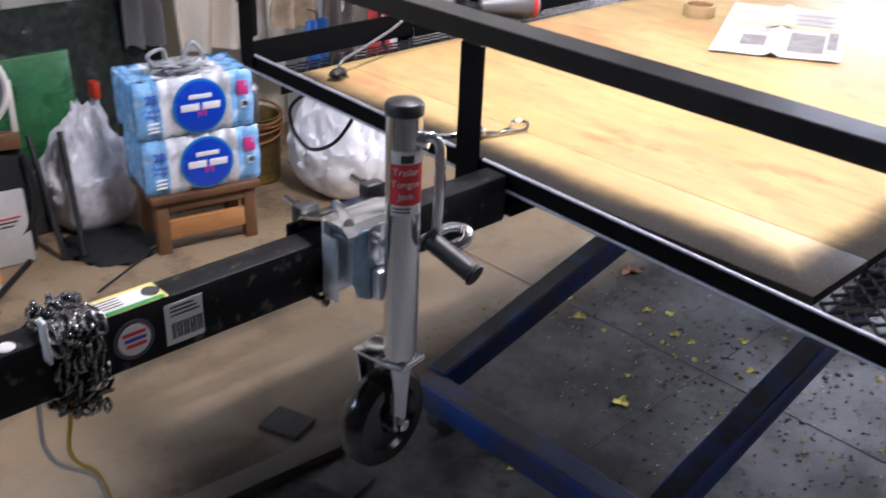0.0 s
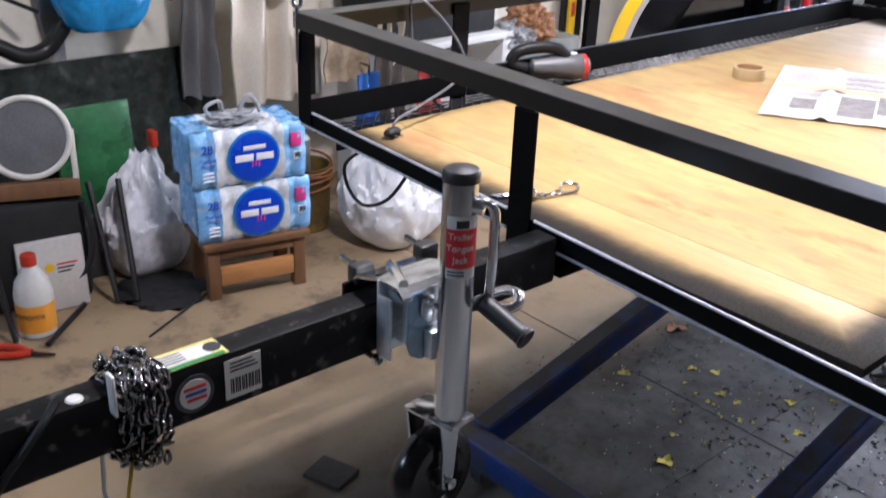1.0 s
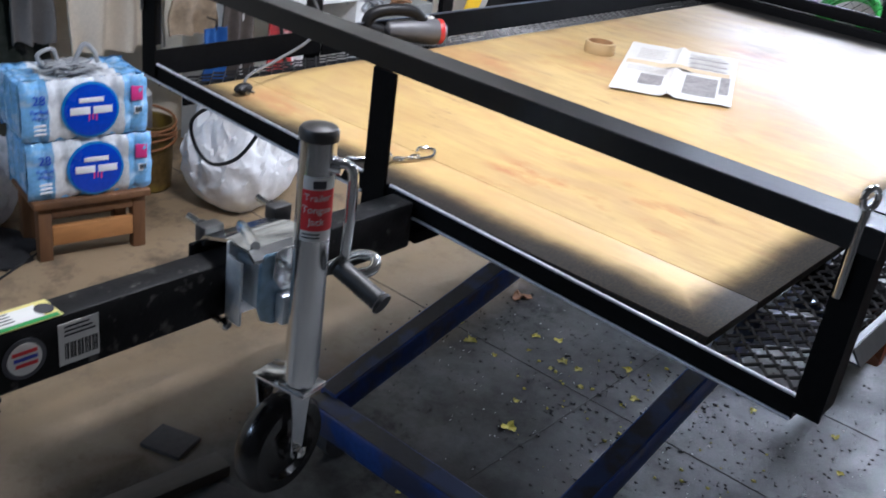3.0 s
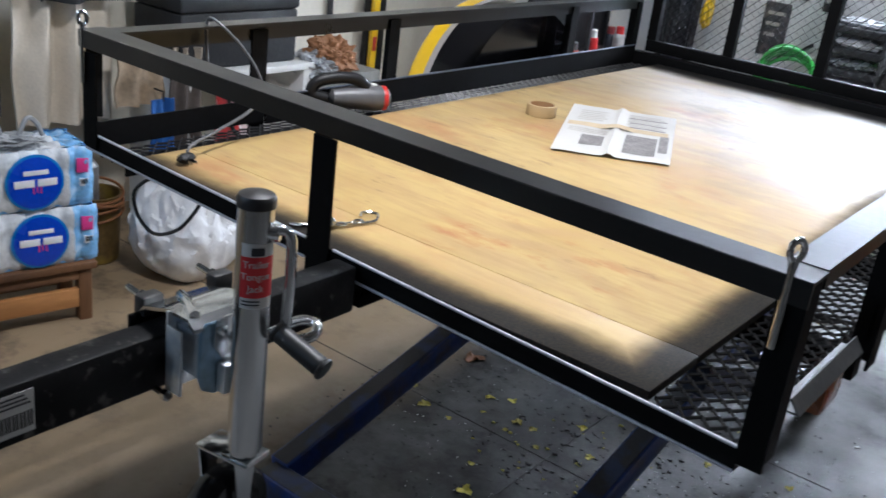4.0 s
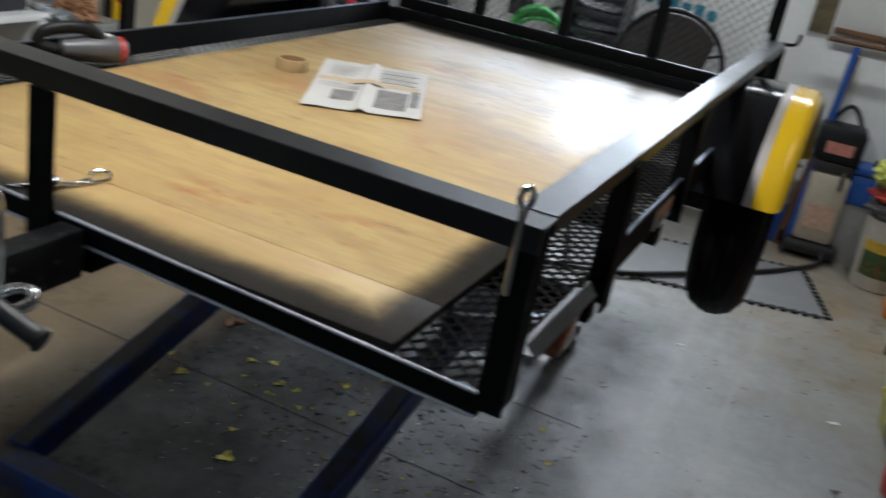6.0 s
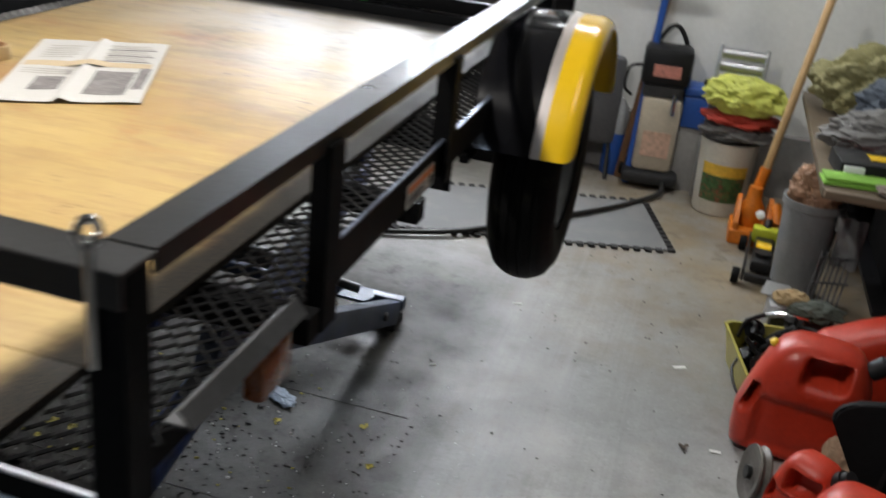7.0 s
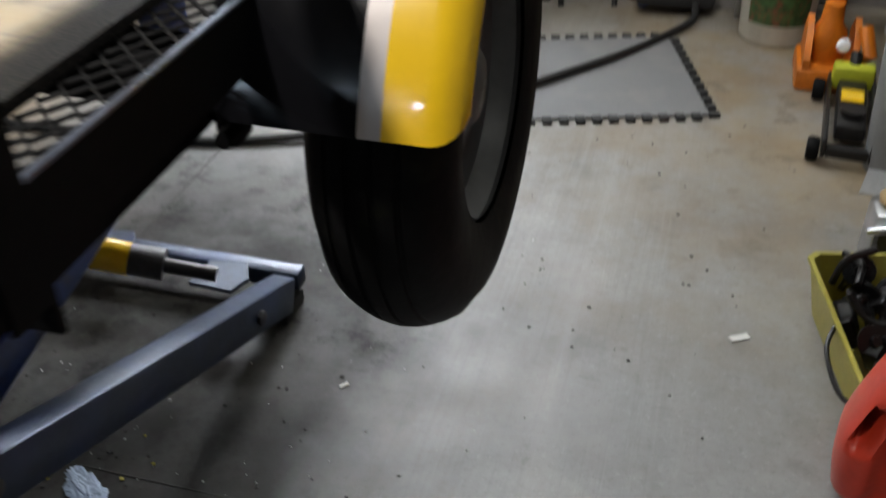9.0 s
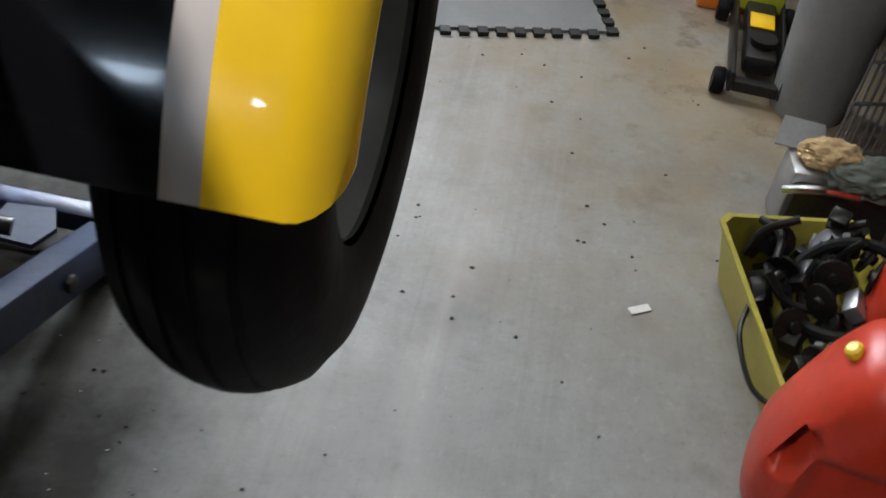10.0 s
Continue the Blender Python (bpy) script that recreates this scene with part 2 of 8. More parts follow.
def plywood_material():
    """Pine plywood with grain, knots and black overspray along the painted frame."""
    m, t, b = nodes_of("plywood")
    n, l = t.nodes, t.links
    co = n.new("ShaderNodeTexCoord")

    def noise_node(scale, detail=6, rough=0.6, st=(1, 1, 1)):
        mp = n.new("ShaderNodeMapping")
        mp.inputs["Scale"].default_value = st
        l.new(co.outputs["Object"], mp.inputs[0])
        k = n.new("ShaderNodeTexNoise")
        k.inputs["Scale"].default_value, k.inputs["Detail"].default_value, k.inputs["Roughness"].default_value = scale, detail, rough
        l.new(mp.outputs[0], k.inputs["Vector"])
        return k.outputs[0]

    def span(v, a, c, lo, hi, smooth=False):
        r = n.new("ShaderNodeMapRange")
        if smooth:
            r.interpolation_type = "SMOOTHSTEP"
        for i, val in enumerate((a, c, lo, hi)):
            r.inputs[i + 1].default_value = val
        l.new(v, r.inputs[0])
        return r.outputs[0]

    def op(kind, a, c):
        x = n.new("ShaderNodeMath")
        x.operation = kind
        for i, v in enumerate((a, c)):
            if isinstance(v, (int, float)):
                x.inputs[i].default_value = v
            else:
                l.new(v, x.inputs[i])
        return x.outputs[0]

    def mix(f, a, c):
        x = n.new("ShaderNodeMix")
        x.data_type = "RGBA"
        l.new(f, x.inputs[0])
        for i, v in ((6, a), (7, c)):
            if isinstance(v, tuple):
                x.inputs[i].default_value = (*v, 1)
            else:
                l.new(v, x.inputs[i])
        return x.outputs[2]

    sep = n.new("ShaderNodeSeparateXYZ")
    l.new(co.outputs["Object"], sep.inputs[0])
    X, Y = sep.outputs[0], sep.outputs[1]
    # broad figure of the veneer: warped bands, long along x
    warp = n.new("ShaderNodeTexNoise")
    warp.inputs["Scale"].default_value, warp.inputs["Detail"].default_value = 1.4, 3
    l.new(co.outputs["Object"], warp.inputs["Vector"])
    band_at = op("ADD", op("MULTIPLY", Y, 9.0), op("ADD", op("MULTIPLY", warp.outputs[0], 9.0), op("MULTIPLY", X, 0.6)))
    rings = op("ABSOLUTE", op("SINE", op("MULTIPLY", band_at, 3.0), 0), 0)
    c = mix(span(noise_node(1.5, 4), 0.3, 0.7, 0, 1), (0.45, 0.30, 0.105), (0.62, 0.46, 0.195))
    c = mix(op("MULTIPLY", span(rings, 0.5, 1.0, 0, 0.6), span(noise_node(2.0, 5), 0.40, 0.60, 0.1, 1)), c, (0.43, 0.27, 0.125))
    c = mix(span(noise_node(2.5, 9, 0.7, (1.5, 11, 1)), 0.46, 0.68, 0, 0.55), c, (0.35, 0.215, 0.09))
    c = mix(span(noise_node(4.5, 7, 0.65, (1.0, 1.7, 1)), 0.50, 0.68, 0, 0.35), c, (0.40, 0.25, 0.09))
    # orange-red resin streaks
    c = mix(op("MULTIPLY", span(noise_node(3.4, 7, 0.6, (1.0, 1.8, 1)), 0.50, 0.63, 0, 0.8), span(noise_node(1.3, 2), 0.42, 0.55, 0, 1)), c, (0.42, 0.19, 0.075))
    c = mix(op("MULTIPLY", span(Y, 0.75, 0.35, 0, 1), op("MULTIPLY", span(noise_node(6.0, 6, 0.65, (1.0, 2.2, 1)), 0.52, 0.64, 0, 0.85), span(noise_node(2.1, 2), 0.46, 0.58, 0, 1))), c, (0.40, 0.17, 0.06))
    c = mix(span(noise_node(1.2, 5, 0.6, (1, 1.4, 1)), 0.48, 0.64, 0, 0.5), c, (0.34, 0.23, 0.10))
    # short dark checks along the grain, and knots
    c = mix(op("MULTIPLY", span(noise_node(9, 6, 0.75, (1.0, 4.5, 1)), 0.58, 0.66, 0, 0.85), span(noise_node(1.7, 2), 0.45, 0.58, 0.1, 1)), c, (0.17, 0.10, 0.05))
    vor = n.new("ShaderNodeTexVoronoi")
    vor.inputs["Scale"].default_value = 3.1
    mpv = n.new("ShaderNodeMapping")
    mpv.inputs["Scale"].default_value = (1, 1.6, 1)
    l.new(co.outputs["Object"], mpv.inputs[0])
    l.new(mpv.outputs[0], vor.inputs["Vector"])
    knot = op("MULTIPLY", span(op("ADD", vor.outputs["Distance"], op("MULTIPLY", noise_node(26, 3), 0.03)), 0.07, 0.045, 0, 0.9), span(noise_node(0.9, 1), 0.42, 0.5, 0, 1))
    c = mix(knot, c, (0.16, 0.07, 0.03))
    # grey smudges and pale patches, most at the rear right
    rear = op("MULTIPLY", span(op("ADD", Y, op("MULTIPLY", X, 0.7)), 1.75, 2.7, 0, 1, True), span(noise_node(2.2, 8, 0.6, (1.1, 1.5, 1)), 0.32, 0.60, 0.2, 0.85))
    c = mix(rear, c, (0.52, 0.49, 0.44))
    c = mix(op("MULTIPLY", span(op("ADD", Y, op("MULTIPLY", X, 0.5)), 1.2, 2.4, 0.05, 0.7), span(noise_node(3.6, 9, 0.7, (1.0, 1.6, 1)), 0.50, 0.63, 0, 0.8)), c, (0.16, 0.135, 0.11))
    # overspray: distance to the front and the side edges, with an uneven limit
    wob = op("MULTIPLY", op("SUBTRACT", noise_node(2.2, 5, 0.6), 0.5), 0.16)
    wob = op("ADD", wob, op("MULTIPLY", op("SUBTRACT", noise_node(11, 6, 0.7), 0.5), 0.05))
    edge = op("MINIMUM", op("MULTIPLY", op("SUBTRACT", 1.344, X), 2.0), op("ADD", op("MULTIPLY", op("SUBTRACT", X, 0.126), 1.6), 0.15))
    edge = op("MINIMUM", edge, op("MULTIPLY", op("ADD", Y, 0.0), 1.65))
    edge = op("MINIMUM", edge, op("SUBTRACT", 2.46, Y))
    fog = span(op("ADD", edge, wob), 0.20, 0.05, 0, 0.98, True)
    fog = op("SUBTRACT", 1.0, op("POWER", op("SUBTRACT", 1.0, fog), 1.7))
    fine = span(noise_node(260, 2, 0.5), 0.35, 0.65, 0.96, 1.0)
    c = mix(op("MULTIPLY", fog, fine), c, (0.008, 0.008, 0.0085))
    l.new(c, b.inputs["Base Color"])
    l.new(op("ADD", span(noise_node(6, 6), 0.3, 0.7, 0.50, 0.64), op("MULTIPLY", fog, 0.2)), b.inputs["Roughness"])
    l.new(span(fog, 0, 0.9, 0.40, 0.2), b.inputs["Specular IOR Level"])
    # a clear coat, patchy and stronger towards the rear right, gives the sheen
    coat_patches = span(noise_node(3.2, 9, 0.65, (1.0, 1.8, 1)), 0.38, 0.58, 1.0, 0.35)
    l.new(op("MULTIPLY", op("MULTIPLY", span(fog, 0, 0.6, 1.0, 0.0), span(op("ADD", Y, op("MULTIPLY", X, 0.4)), 0.8, 1.9, 0.03, 0.30, True)), coat_patches), b.inputs["Coat Weight"])
    l.new(span(noise_node(4, 7), 0.35, 0.65, 0.28, 0.46), b.inputs["Coat Roughness"])
    bp = n.new("ShaderNodeBump")
    bp.inputs["Strength"].default_value, bp.inputs["Distance"].default_value = 0.22, 0.003
    l.new(noise_node(9, 8, 0.7, (1.5, 22, 1)), bp.inputs["Height"])
    l.new(bp.outputs[0], b.inputs["Normal"])
    return m


FLOOR = floor_material()
PLY = plywood_material()


# builders -------------------------------------------------------------------
def box(bm, x0, x1, y0, y1, z0, z1, bevel=0.0, m=None):
    r = bmesh.ops.create_cube(bm, size=1)
    vs = r["verts"]
    bmesh.ops.scale(bm, vec=(x1 - x0, y1 - y0, z1 - z0), verts=vs)
    bmesh.ops.translate(bm, vec=((x0 + x1) / 2, (y0 + y1) / 2, (z0 + z1) / 2), verts=vs)
    if bevel:
        es = list({e for v in vs for e in v.link_edges})
        r = bmesh.ops.bevel(bm, geom=es, offset=bevel, segments=2, affect="EDGES", profile=0.5)
        vs = [v for v in r["verts"]]
        vs = list({v for f in r["faces"] for v in f.verts} | set(vs))
    if m is not None:
        todo, seen = list(vs), set()
        while todo:
            v = todo.pop()
            if v in seen:
                continue
            seen.add(v)
            todo += [e.other_vert(v) for e in v.link_edges]
        bmesh.ops.transform(bm, matrix=m, verts=list(seen))
    return bm


def lathe(bm, profile, m=None, seg=24, caps=True):
    """Revolves (radius, height) pairs round z, then moves the result by m."""
    m = m or Matrix()
    rings = []
    for r, h in profile:
        rings.append([bm.verts.new(m @ Vector((r * math.cos(a), r * math.sin(a), h))) for a in (2 * math.pi * i / seg for i in range(seg))])
    for a, b2 in zip(rings, rings[1:]):
        for i in range(seg):
            j = (i + 1) % seg
            f = bm.faces.new((a[i], a[j], b2[j], b2[i]))
            f.smooth = True
    if caps:
        bm.faces.new(rings[0][::-1])
        bm.faces.new(rings[-1])
    return bm


def tube(bm, pts, r, seg=10, closed=False):
    """A round tube along points; r is one radius or one per point."""
    pts = [Vector(p) for p in pts]
    rs = r if isinstance(r, (list, tuple)) else [r] * len(pts)
    n = len(pts)
    rings, up = [], None
    for i, p in enumerate(pts):
        a = pts[(i - 1) % n] if closed or i else p
        c = pts[(i + 1) % n] if closed or i < n - 1 else p
        d = (c - a).normalized()
        if up is None:
            up = d.orthogonal().normalized()
        up = (up - d * up.dot(d)).normalized()
        s = d.cross(up)
        rings.append([bm.verts.new(p + (up * math.cos(q) + s * math.sin(q)) * rs[i]) for q in (2 * math.pi * k / seg for k in range(seg))])
    pairs = list(zip(rings, rings[1:])) + ([(rings[-1], rings[0])] if closed else [])
    for a, b2 in pairs:
        for i in range(seg):
            j = (i + 1) % seg
            f = bm.faces.new((a[i], a[j], b2[j], b2[i]))
            f.smooth = True
    if not closed:
        bm.faces.new(rings[0][::-1])
        bm.faces.new(rings[-1])
    return bm


def smooth_path(pts, n=8):
    """Catmull-Rom through the points."""
    p = [Vector(q) for q in pts]
    p = [p[0] * 2 - p[1]] + p + [p[-1] * 2 - p[-2]]
    out = []
    for i in range(1, len(p) - 2):
        for k in range(n):
            t = k / n
            a, b2, c, d = p[i - 1], p[i], p[i + 1], p[i + 2]
            out.append(0.5 * (2 * b2 + (c - a) * t + (2 * a - 5 * b2 + 4 * c - d) * t * t + (3 * b2 - a - 3 * c + d) * t ** 3))
    return out + [p[-2]]


def prism(bm, outline, depth, m=None):
    """An outline in the xy plane, pulled up along z by depth, moved by m."""
    m = m or Matrix()
    lo = [bm.verts.new(m @ Vector((x, y, 0))) for x, y in outline]
    hi = [bm.verts.new(m @ Vector((x, y, depth))) for x, y in outline]
    bm.faces.new(lo[::-1])
    bm.faces.new(hi)
    for i in range(len(lo)):
        j = (i + 1) % len(lo)
        bm.faces.new((lo[i], lo[j], hi[j], hi[i]))
    return bm


def angle_bar(bm, length, leg=0.05, thick=0.005, m=None):
    """An L bar along +x: one leg flat towards +y at the top, one hanging down at y = 0."""
    o = [(0, 0), (0, -leg), (thick, -leg), (thick, -thick), (leg, -thick), (leg, 0)]
    turn = Matrix(((0, 0, 1, 0), (1, 0, 0, 0), (0, 1, 0, 0), (0, 0, 0, 1)))
    return prism(bm, o, length, (m or Matrix()) @ turn)


def blob(bm, size, m=None, seed=0, rough=0.15, freq=2.0, sub=3, flat=None):
    """A lumpy closed form; the rougher it is, the more it is creased like crumpled cloth."""
    before = set(bm.verts)
    r = bmesh.ops.create_icosphere(bm, subdivisions=min(6, sub + (2 if rough > 0.3 else 1)), radius=1)
    off = Vector((seed * 7.3, seed * 3.1, seed))
    crease = 0.15 * rough if rough > 0.3 else 0.0
    for v in r["verts"]:
        d = v.co.normalized()
        k = 1 + rough * 0.8 * noise.fractal(d * freq + off, 1.0, 2.0, 3)
        if crease:
            w = d + 0.35 * noise.noise_vector(d * 2.1 + off)
            k += crease * ((1 - abs(noise.noise(w * 3.4 + off))) ** 3 - 0.4) + 0.5 * crease * ((1 - abs(noise.noise(w * 7.5 - off))) ** 3 - 0.4)
        v.co = Vector((d.x * size[0], d.y * size[1], d.z * size[2])) * k
        if flat is not None and v.co.z < flat:
            v.co.z = flat
    for f in {f for v in r["verts"] for f in v.link_faces}:
        f.smooth = True
    if m is not None:
        bmesh.ops.transform(bm, matrix=m, verts=[v for v in bm.verts if v not in before])
    return bm


def cloth(bm, w, h, m, folds=5, depth=0.03, seed=0, nx=40, ny=24, thick=0.004, taper=0.0):
    """A hanging sheet with vertical folds: x across, z down from 0, pushed along y."""
    front, back = [], []
    for j in range(ny + 1):
        v = j / ny
        ra, rb = [], []
        for i in range(nx + 1):
            u = i / nx
            ww = w * (1 - taper * (1 - v))
            x = (u - 0.5) * ww
            y = depth * (0.4 + 0.6 * v) * math.sin(u * folds * 2 * math.pi + 1.7 * noise.noise(Vector((u * 2, v * 2, seed))))
            y += depth * 0.8 * noise.noise(Vector((u * 4, v * 3, seed + 5)))
            z = -v * h * (1 + 0.05 * noise.noise(Vector((u * 3, 0, seed + 9))))
            ra.append(bm.verts.new(m @ Vector((x, y, z))))
            rb.append(bm.verts.new(m @ Vector((x, y + thick, z))))
        front.append(ra)
        back.append(rb)
    for j in range(ny):
        for i in range(nx):
            for g, flip in ((front, False), (back, True)):
                q = (g[j][i], g[j][i + 1], g[j + 1][i + 1], g[j + 1][i])
                f = bm.faces.new(q[::-1] if flip else q)
                f.smooth = True
    for j in range(ny):
        bm.faces.new((front[j][0], front[j + 1][0], back[j + 1][0], back[j][0]))
        bm.faces.new((front[j][nx], back[j][nx], back[j + 1][nx], front[j + 1][nx]))
    for i in range(nx):
        bm.faces.new((front[0][i], back[0][i], back[0][i + 1], front[0][i + 1]))
        bm.faces.new((front[ny][i], front[ny][i + 1], back[ny][i + 1], back[ny][i]))
    return bm


def expanded_mesh(bm, x0, x1, y0, y1, lw=0.042, sw=0.02, strand=0.0016, thick=0.003, m=None):
    """Expanded metal in the xy plane: zigzag strands that touch, with long diamonds along x."""
    m = m or Matrix()
    rows, cols = int((y1 - y0) / sw), max(1, round((x1 - x0) / (lw / 2)))
    step = (x1 - x0) / cols
    for r in range(rows):
        yc = y0 + (r + 0.5) * sw
        pts = []
        for c in range(cols + 1):
            up = (c + r) % 2 == 0
            pts.append((x0 + c * step, yc + (sw / 2 if up else -sw / 2)))
        ring = []
        for i, (x, y) in enumerate(pts):
            lift = thick * (1 if (i + r) % 2 == 0 else -0.3)
            ring.append([bm.verts.new(m @ Vector((x, y + dy, dz + lift))) for dy, dz in ((-strand, 0), (strand, thick), (strand, thick + 0.002), (-strand, 0.002))])
        for a, b2 in zip(ring, ring[1:]):
            for k in range(4):
                bm.faces.new((a[k], a[(k + 1) % 4], b2[(k + 1) % 4], b2[k]))
    return bm


def mesh_object(name, bm, material, parent=None, label="", sharp=35):
    bmesh.ops.recalc_face_normals(bm, faces=bm.faces)
    me = bpy.data.meshes.new(name)
    bm.to_mesh(me)
    bm.free()
    me.materials.append(material)
    me.set_sharp_from_angle(angle=radians(sharp))
    ob = new(name, me)
    if parent:
        ob.parent = parent
    if label:
        ob["label"] = label
    return ob


def part(name, bm, material, parent, label=""):
    return mesh_object(name, bm, material, parent, label)


def thing(name, label, category, group=""):
    e = new(name)
    e.empty_display_size = 0.1
    return tagged(e, label, category, group)


def structure(name, bm, material, label="", category=""):
    return tagged(mesh_object(name, bm, material), label, category, kind="structure")


def B(*a, **k):
    return box(bmesh.new(), *a, **k)


def words(name, text, size, m, material, parent, depth=0.0006):
    """Lettering as a mesh, set out from its middle."""
    cu = bpy.data.curves.new(name, "FONT")
    cu.body, cu.size, cu.extrude, cu.align_x, cu.align_y = text, size, depth, "CENTER", "CENTER"
    tmp = bpy.data.objects.new(name, cu)
    me = bpy.data.meshes.new_from_object(tmp)
    me.transform(m)
    bpy.data.objects.remove(tmp)
    me.materials.append(material)
    ob = new(name, me)
    ob.parent = parent
    return ob


# structure ------------------------------------------------------------------
XL, XR, YF, YB = -1.95, 3.4, -3.6, 4.52
structure("floor", B(XL - 0.2, XR + 0.2, YF - 0.2, YB + 0.2, -0.12, 0), FLOOR, "grey stained concrete garage floor with saw-cut joints, darker under the trailer", "floor")
structure("ceiling", B(XL - 0.2, XR + 0.2, YF - 0.2, YB + 0.2, CEIL, CEIL + 0.15), CEILING, "plain dull garage ceiling", "ceiling")
structure("wall_west", B(XL - 0.15, XL, YF, YB, 0, CEIL), WALL, "beige painted and scuffed garage wall", "wall")
structure("wall_east", B(XR, XR + 0.15, YF, YB, 0, CEIL), WALL_DARK, "plain dark garage wall behind the workbench, out of view", "wall")
structure("wall_south", B(XL - 0.15, XR + 0.15, YF - 0.15, YF, 0, CEIL), WALL_DARK, "plain dark garage wall, out of view", "wall")
WX0, WX1, WZ0, WZ1 = 0.35, 1.02, 1.35, 2.25
bm = bmesh.new()
VX0, VX1, VZ0, VZ1 = -0.90, 0.10, 1.45, 2.15
box(bm, XL - 0.15, VX0, YB, YB + 0.15, 0, CEIL)
box(bm, VX0, VX1, YB, YB + 0.15, 0, VZ0)
box(bm, VX0, VX1, YB, YB + 0.15, VZ1, CEIL)
box(bm, VX1, WX0, YB, YB + 0.15, 0, CEIL)
box(bm, WX1, XR + 0.15, YB, YB + 0.15, 0, CEIL)
box(bm, WX0, WX1, YB, YB + 0.15, 0, WZ0)
box(bm, WX0, WX1, YB, YB + 0.15, WZ1, CEIL)
structure("wall_north", bm, WALL_WHITE, "white painted garage wall with two windows", "wall")

# trailer --------------------------------------------------------------------
D = 1.019          # top of the plywood deck
W, LEN = 1.52, 2.47
ZT = D + 0.245     # top of the upper rails
trailer = thing("utility_trailer", "black steel utility trailer with plywood deck, raised on a lift", "trailer")
Z90 = Matrix.Rotation(radians(90), 4, "Z")
MIR = Matrix.Diagonal((-1, 1, 1, 1))


def bar(name, p, turn, length, label="", leg=0.05, mat=None):
    return part(name, angle_bar(bmesh.new(), length, leg, 0.005, Matrix.Translation(p) @ turn), mat or BLACK_PAINT, trailer, label)


def tilted(length, y0, y1, z_left, z_right, leg, thick=0.005):
    """An angle bar along x whose ends lie at two heights: a flat top leg from y0 to y1 and a leg hanging at y0."""
    o = [(y0, 0), (y0, -leg), (y0 + thick, -leg), (y0 + thick, -thick), (y1, -thick), (y1, 0)]
    bm = bmesh.new()
    a = [bm.verts.new((0.0, y, z + z_left)) for y, z in o]
    b2 = [bm.verts.new((length, y, z + z_right)) for y, z in o]
    bm.faces.new(a[::-1])
    bm.faces.new(b2)
    for i in range(6):
        bm.faces.new((a[i], a[(i + 1) % 6], b2[(i + 1) % 6], b2[i]))
    bmesh.ops.bevel(bm, geom=[e for e in bm.edges if (e.verts[0].co - e.verts[1].co).length > 0.3], offset=0.0012, segments=2, affect="EDGES")
    return bm


part("top_rail", tilted(W + 0.004, -0.010, 0.050, 1.267, 1.257, 0.036), RAIL_PAINT, trailer)
part("top_rail", angle_bar(bmesh.new(), LEN - 0.055, 0.052, 0.005, Matrix.Translation((W + 0.002, 0.0515, 1.258)) @ Z90 @ Matrix.Diagonal((1, 1, 0.5, 1))), RAIL_PAINT, trailer)
bar("top_rail", (0, LEN, ZT), Matrix.Rotation(radians(-90), 4, "Z"), LEN - 0.0515, mat=RAIL_PAINT)
# lower front rail: a shallow angle bar with worn lips, their daylight glint put into the pale colour, a little lower at
# one end
LZ0, LZ1 = 1.051, 1.000


def lower_z(x, dz=0.0):
    return LZ0 + (LZ1 - LZ0) * x / W + dz


bm = bmesh.new()
for y0, y1, za, zb in ((0.003, 0.008, -0.036, 0.0), (0.008, 0.055, -0.036, -0.031)):
    vs = [bm.verts.new((x, y, lower_z(x, z))) for x in (0.0, W - 0.034) for y, z in ((y0, za), (y1, za), (y1, zb), (y0, zb))]
    for q in ((0, 1, 2, 3), (7, 6, 5, 4), (0, 4, 5, 1), (1, 5, 6, 2), (2, 6, 7, 3), (3, 7, 4, 0)):
        bm.faces.new([vs[i] for i in q])
lower_front = part("lower_rail", bm, BLACK_PAINT, trailer)
for dz in (0.0005, -0.0365):
    for xa, xb in ((0.002, 0.668), (0.736, W - 0.036)):
        part("worn_glint_lip", tube(bmesh.new(), [(xa, 0.003, lower_z(xa, dz)), (xb, 0.003, lower_z(xb, dz))], 0.0028, 10), PALE_EDGE, lower_front, "worn steel edge, its glint put into the colour")
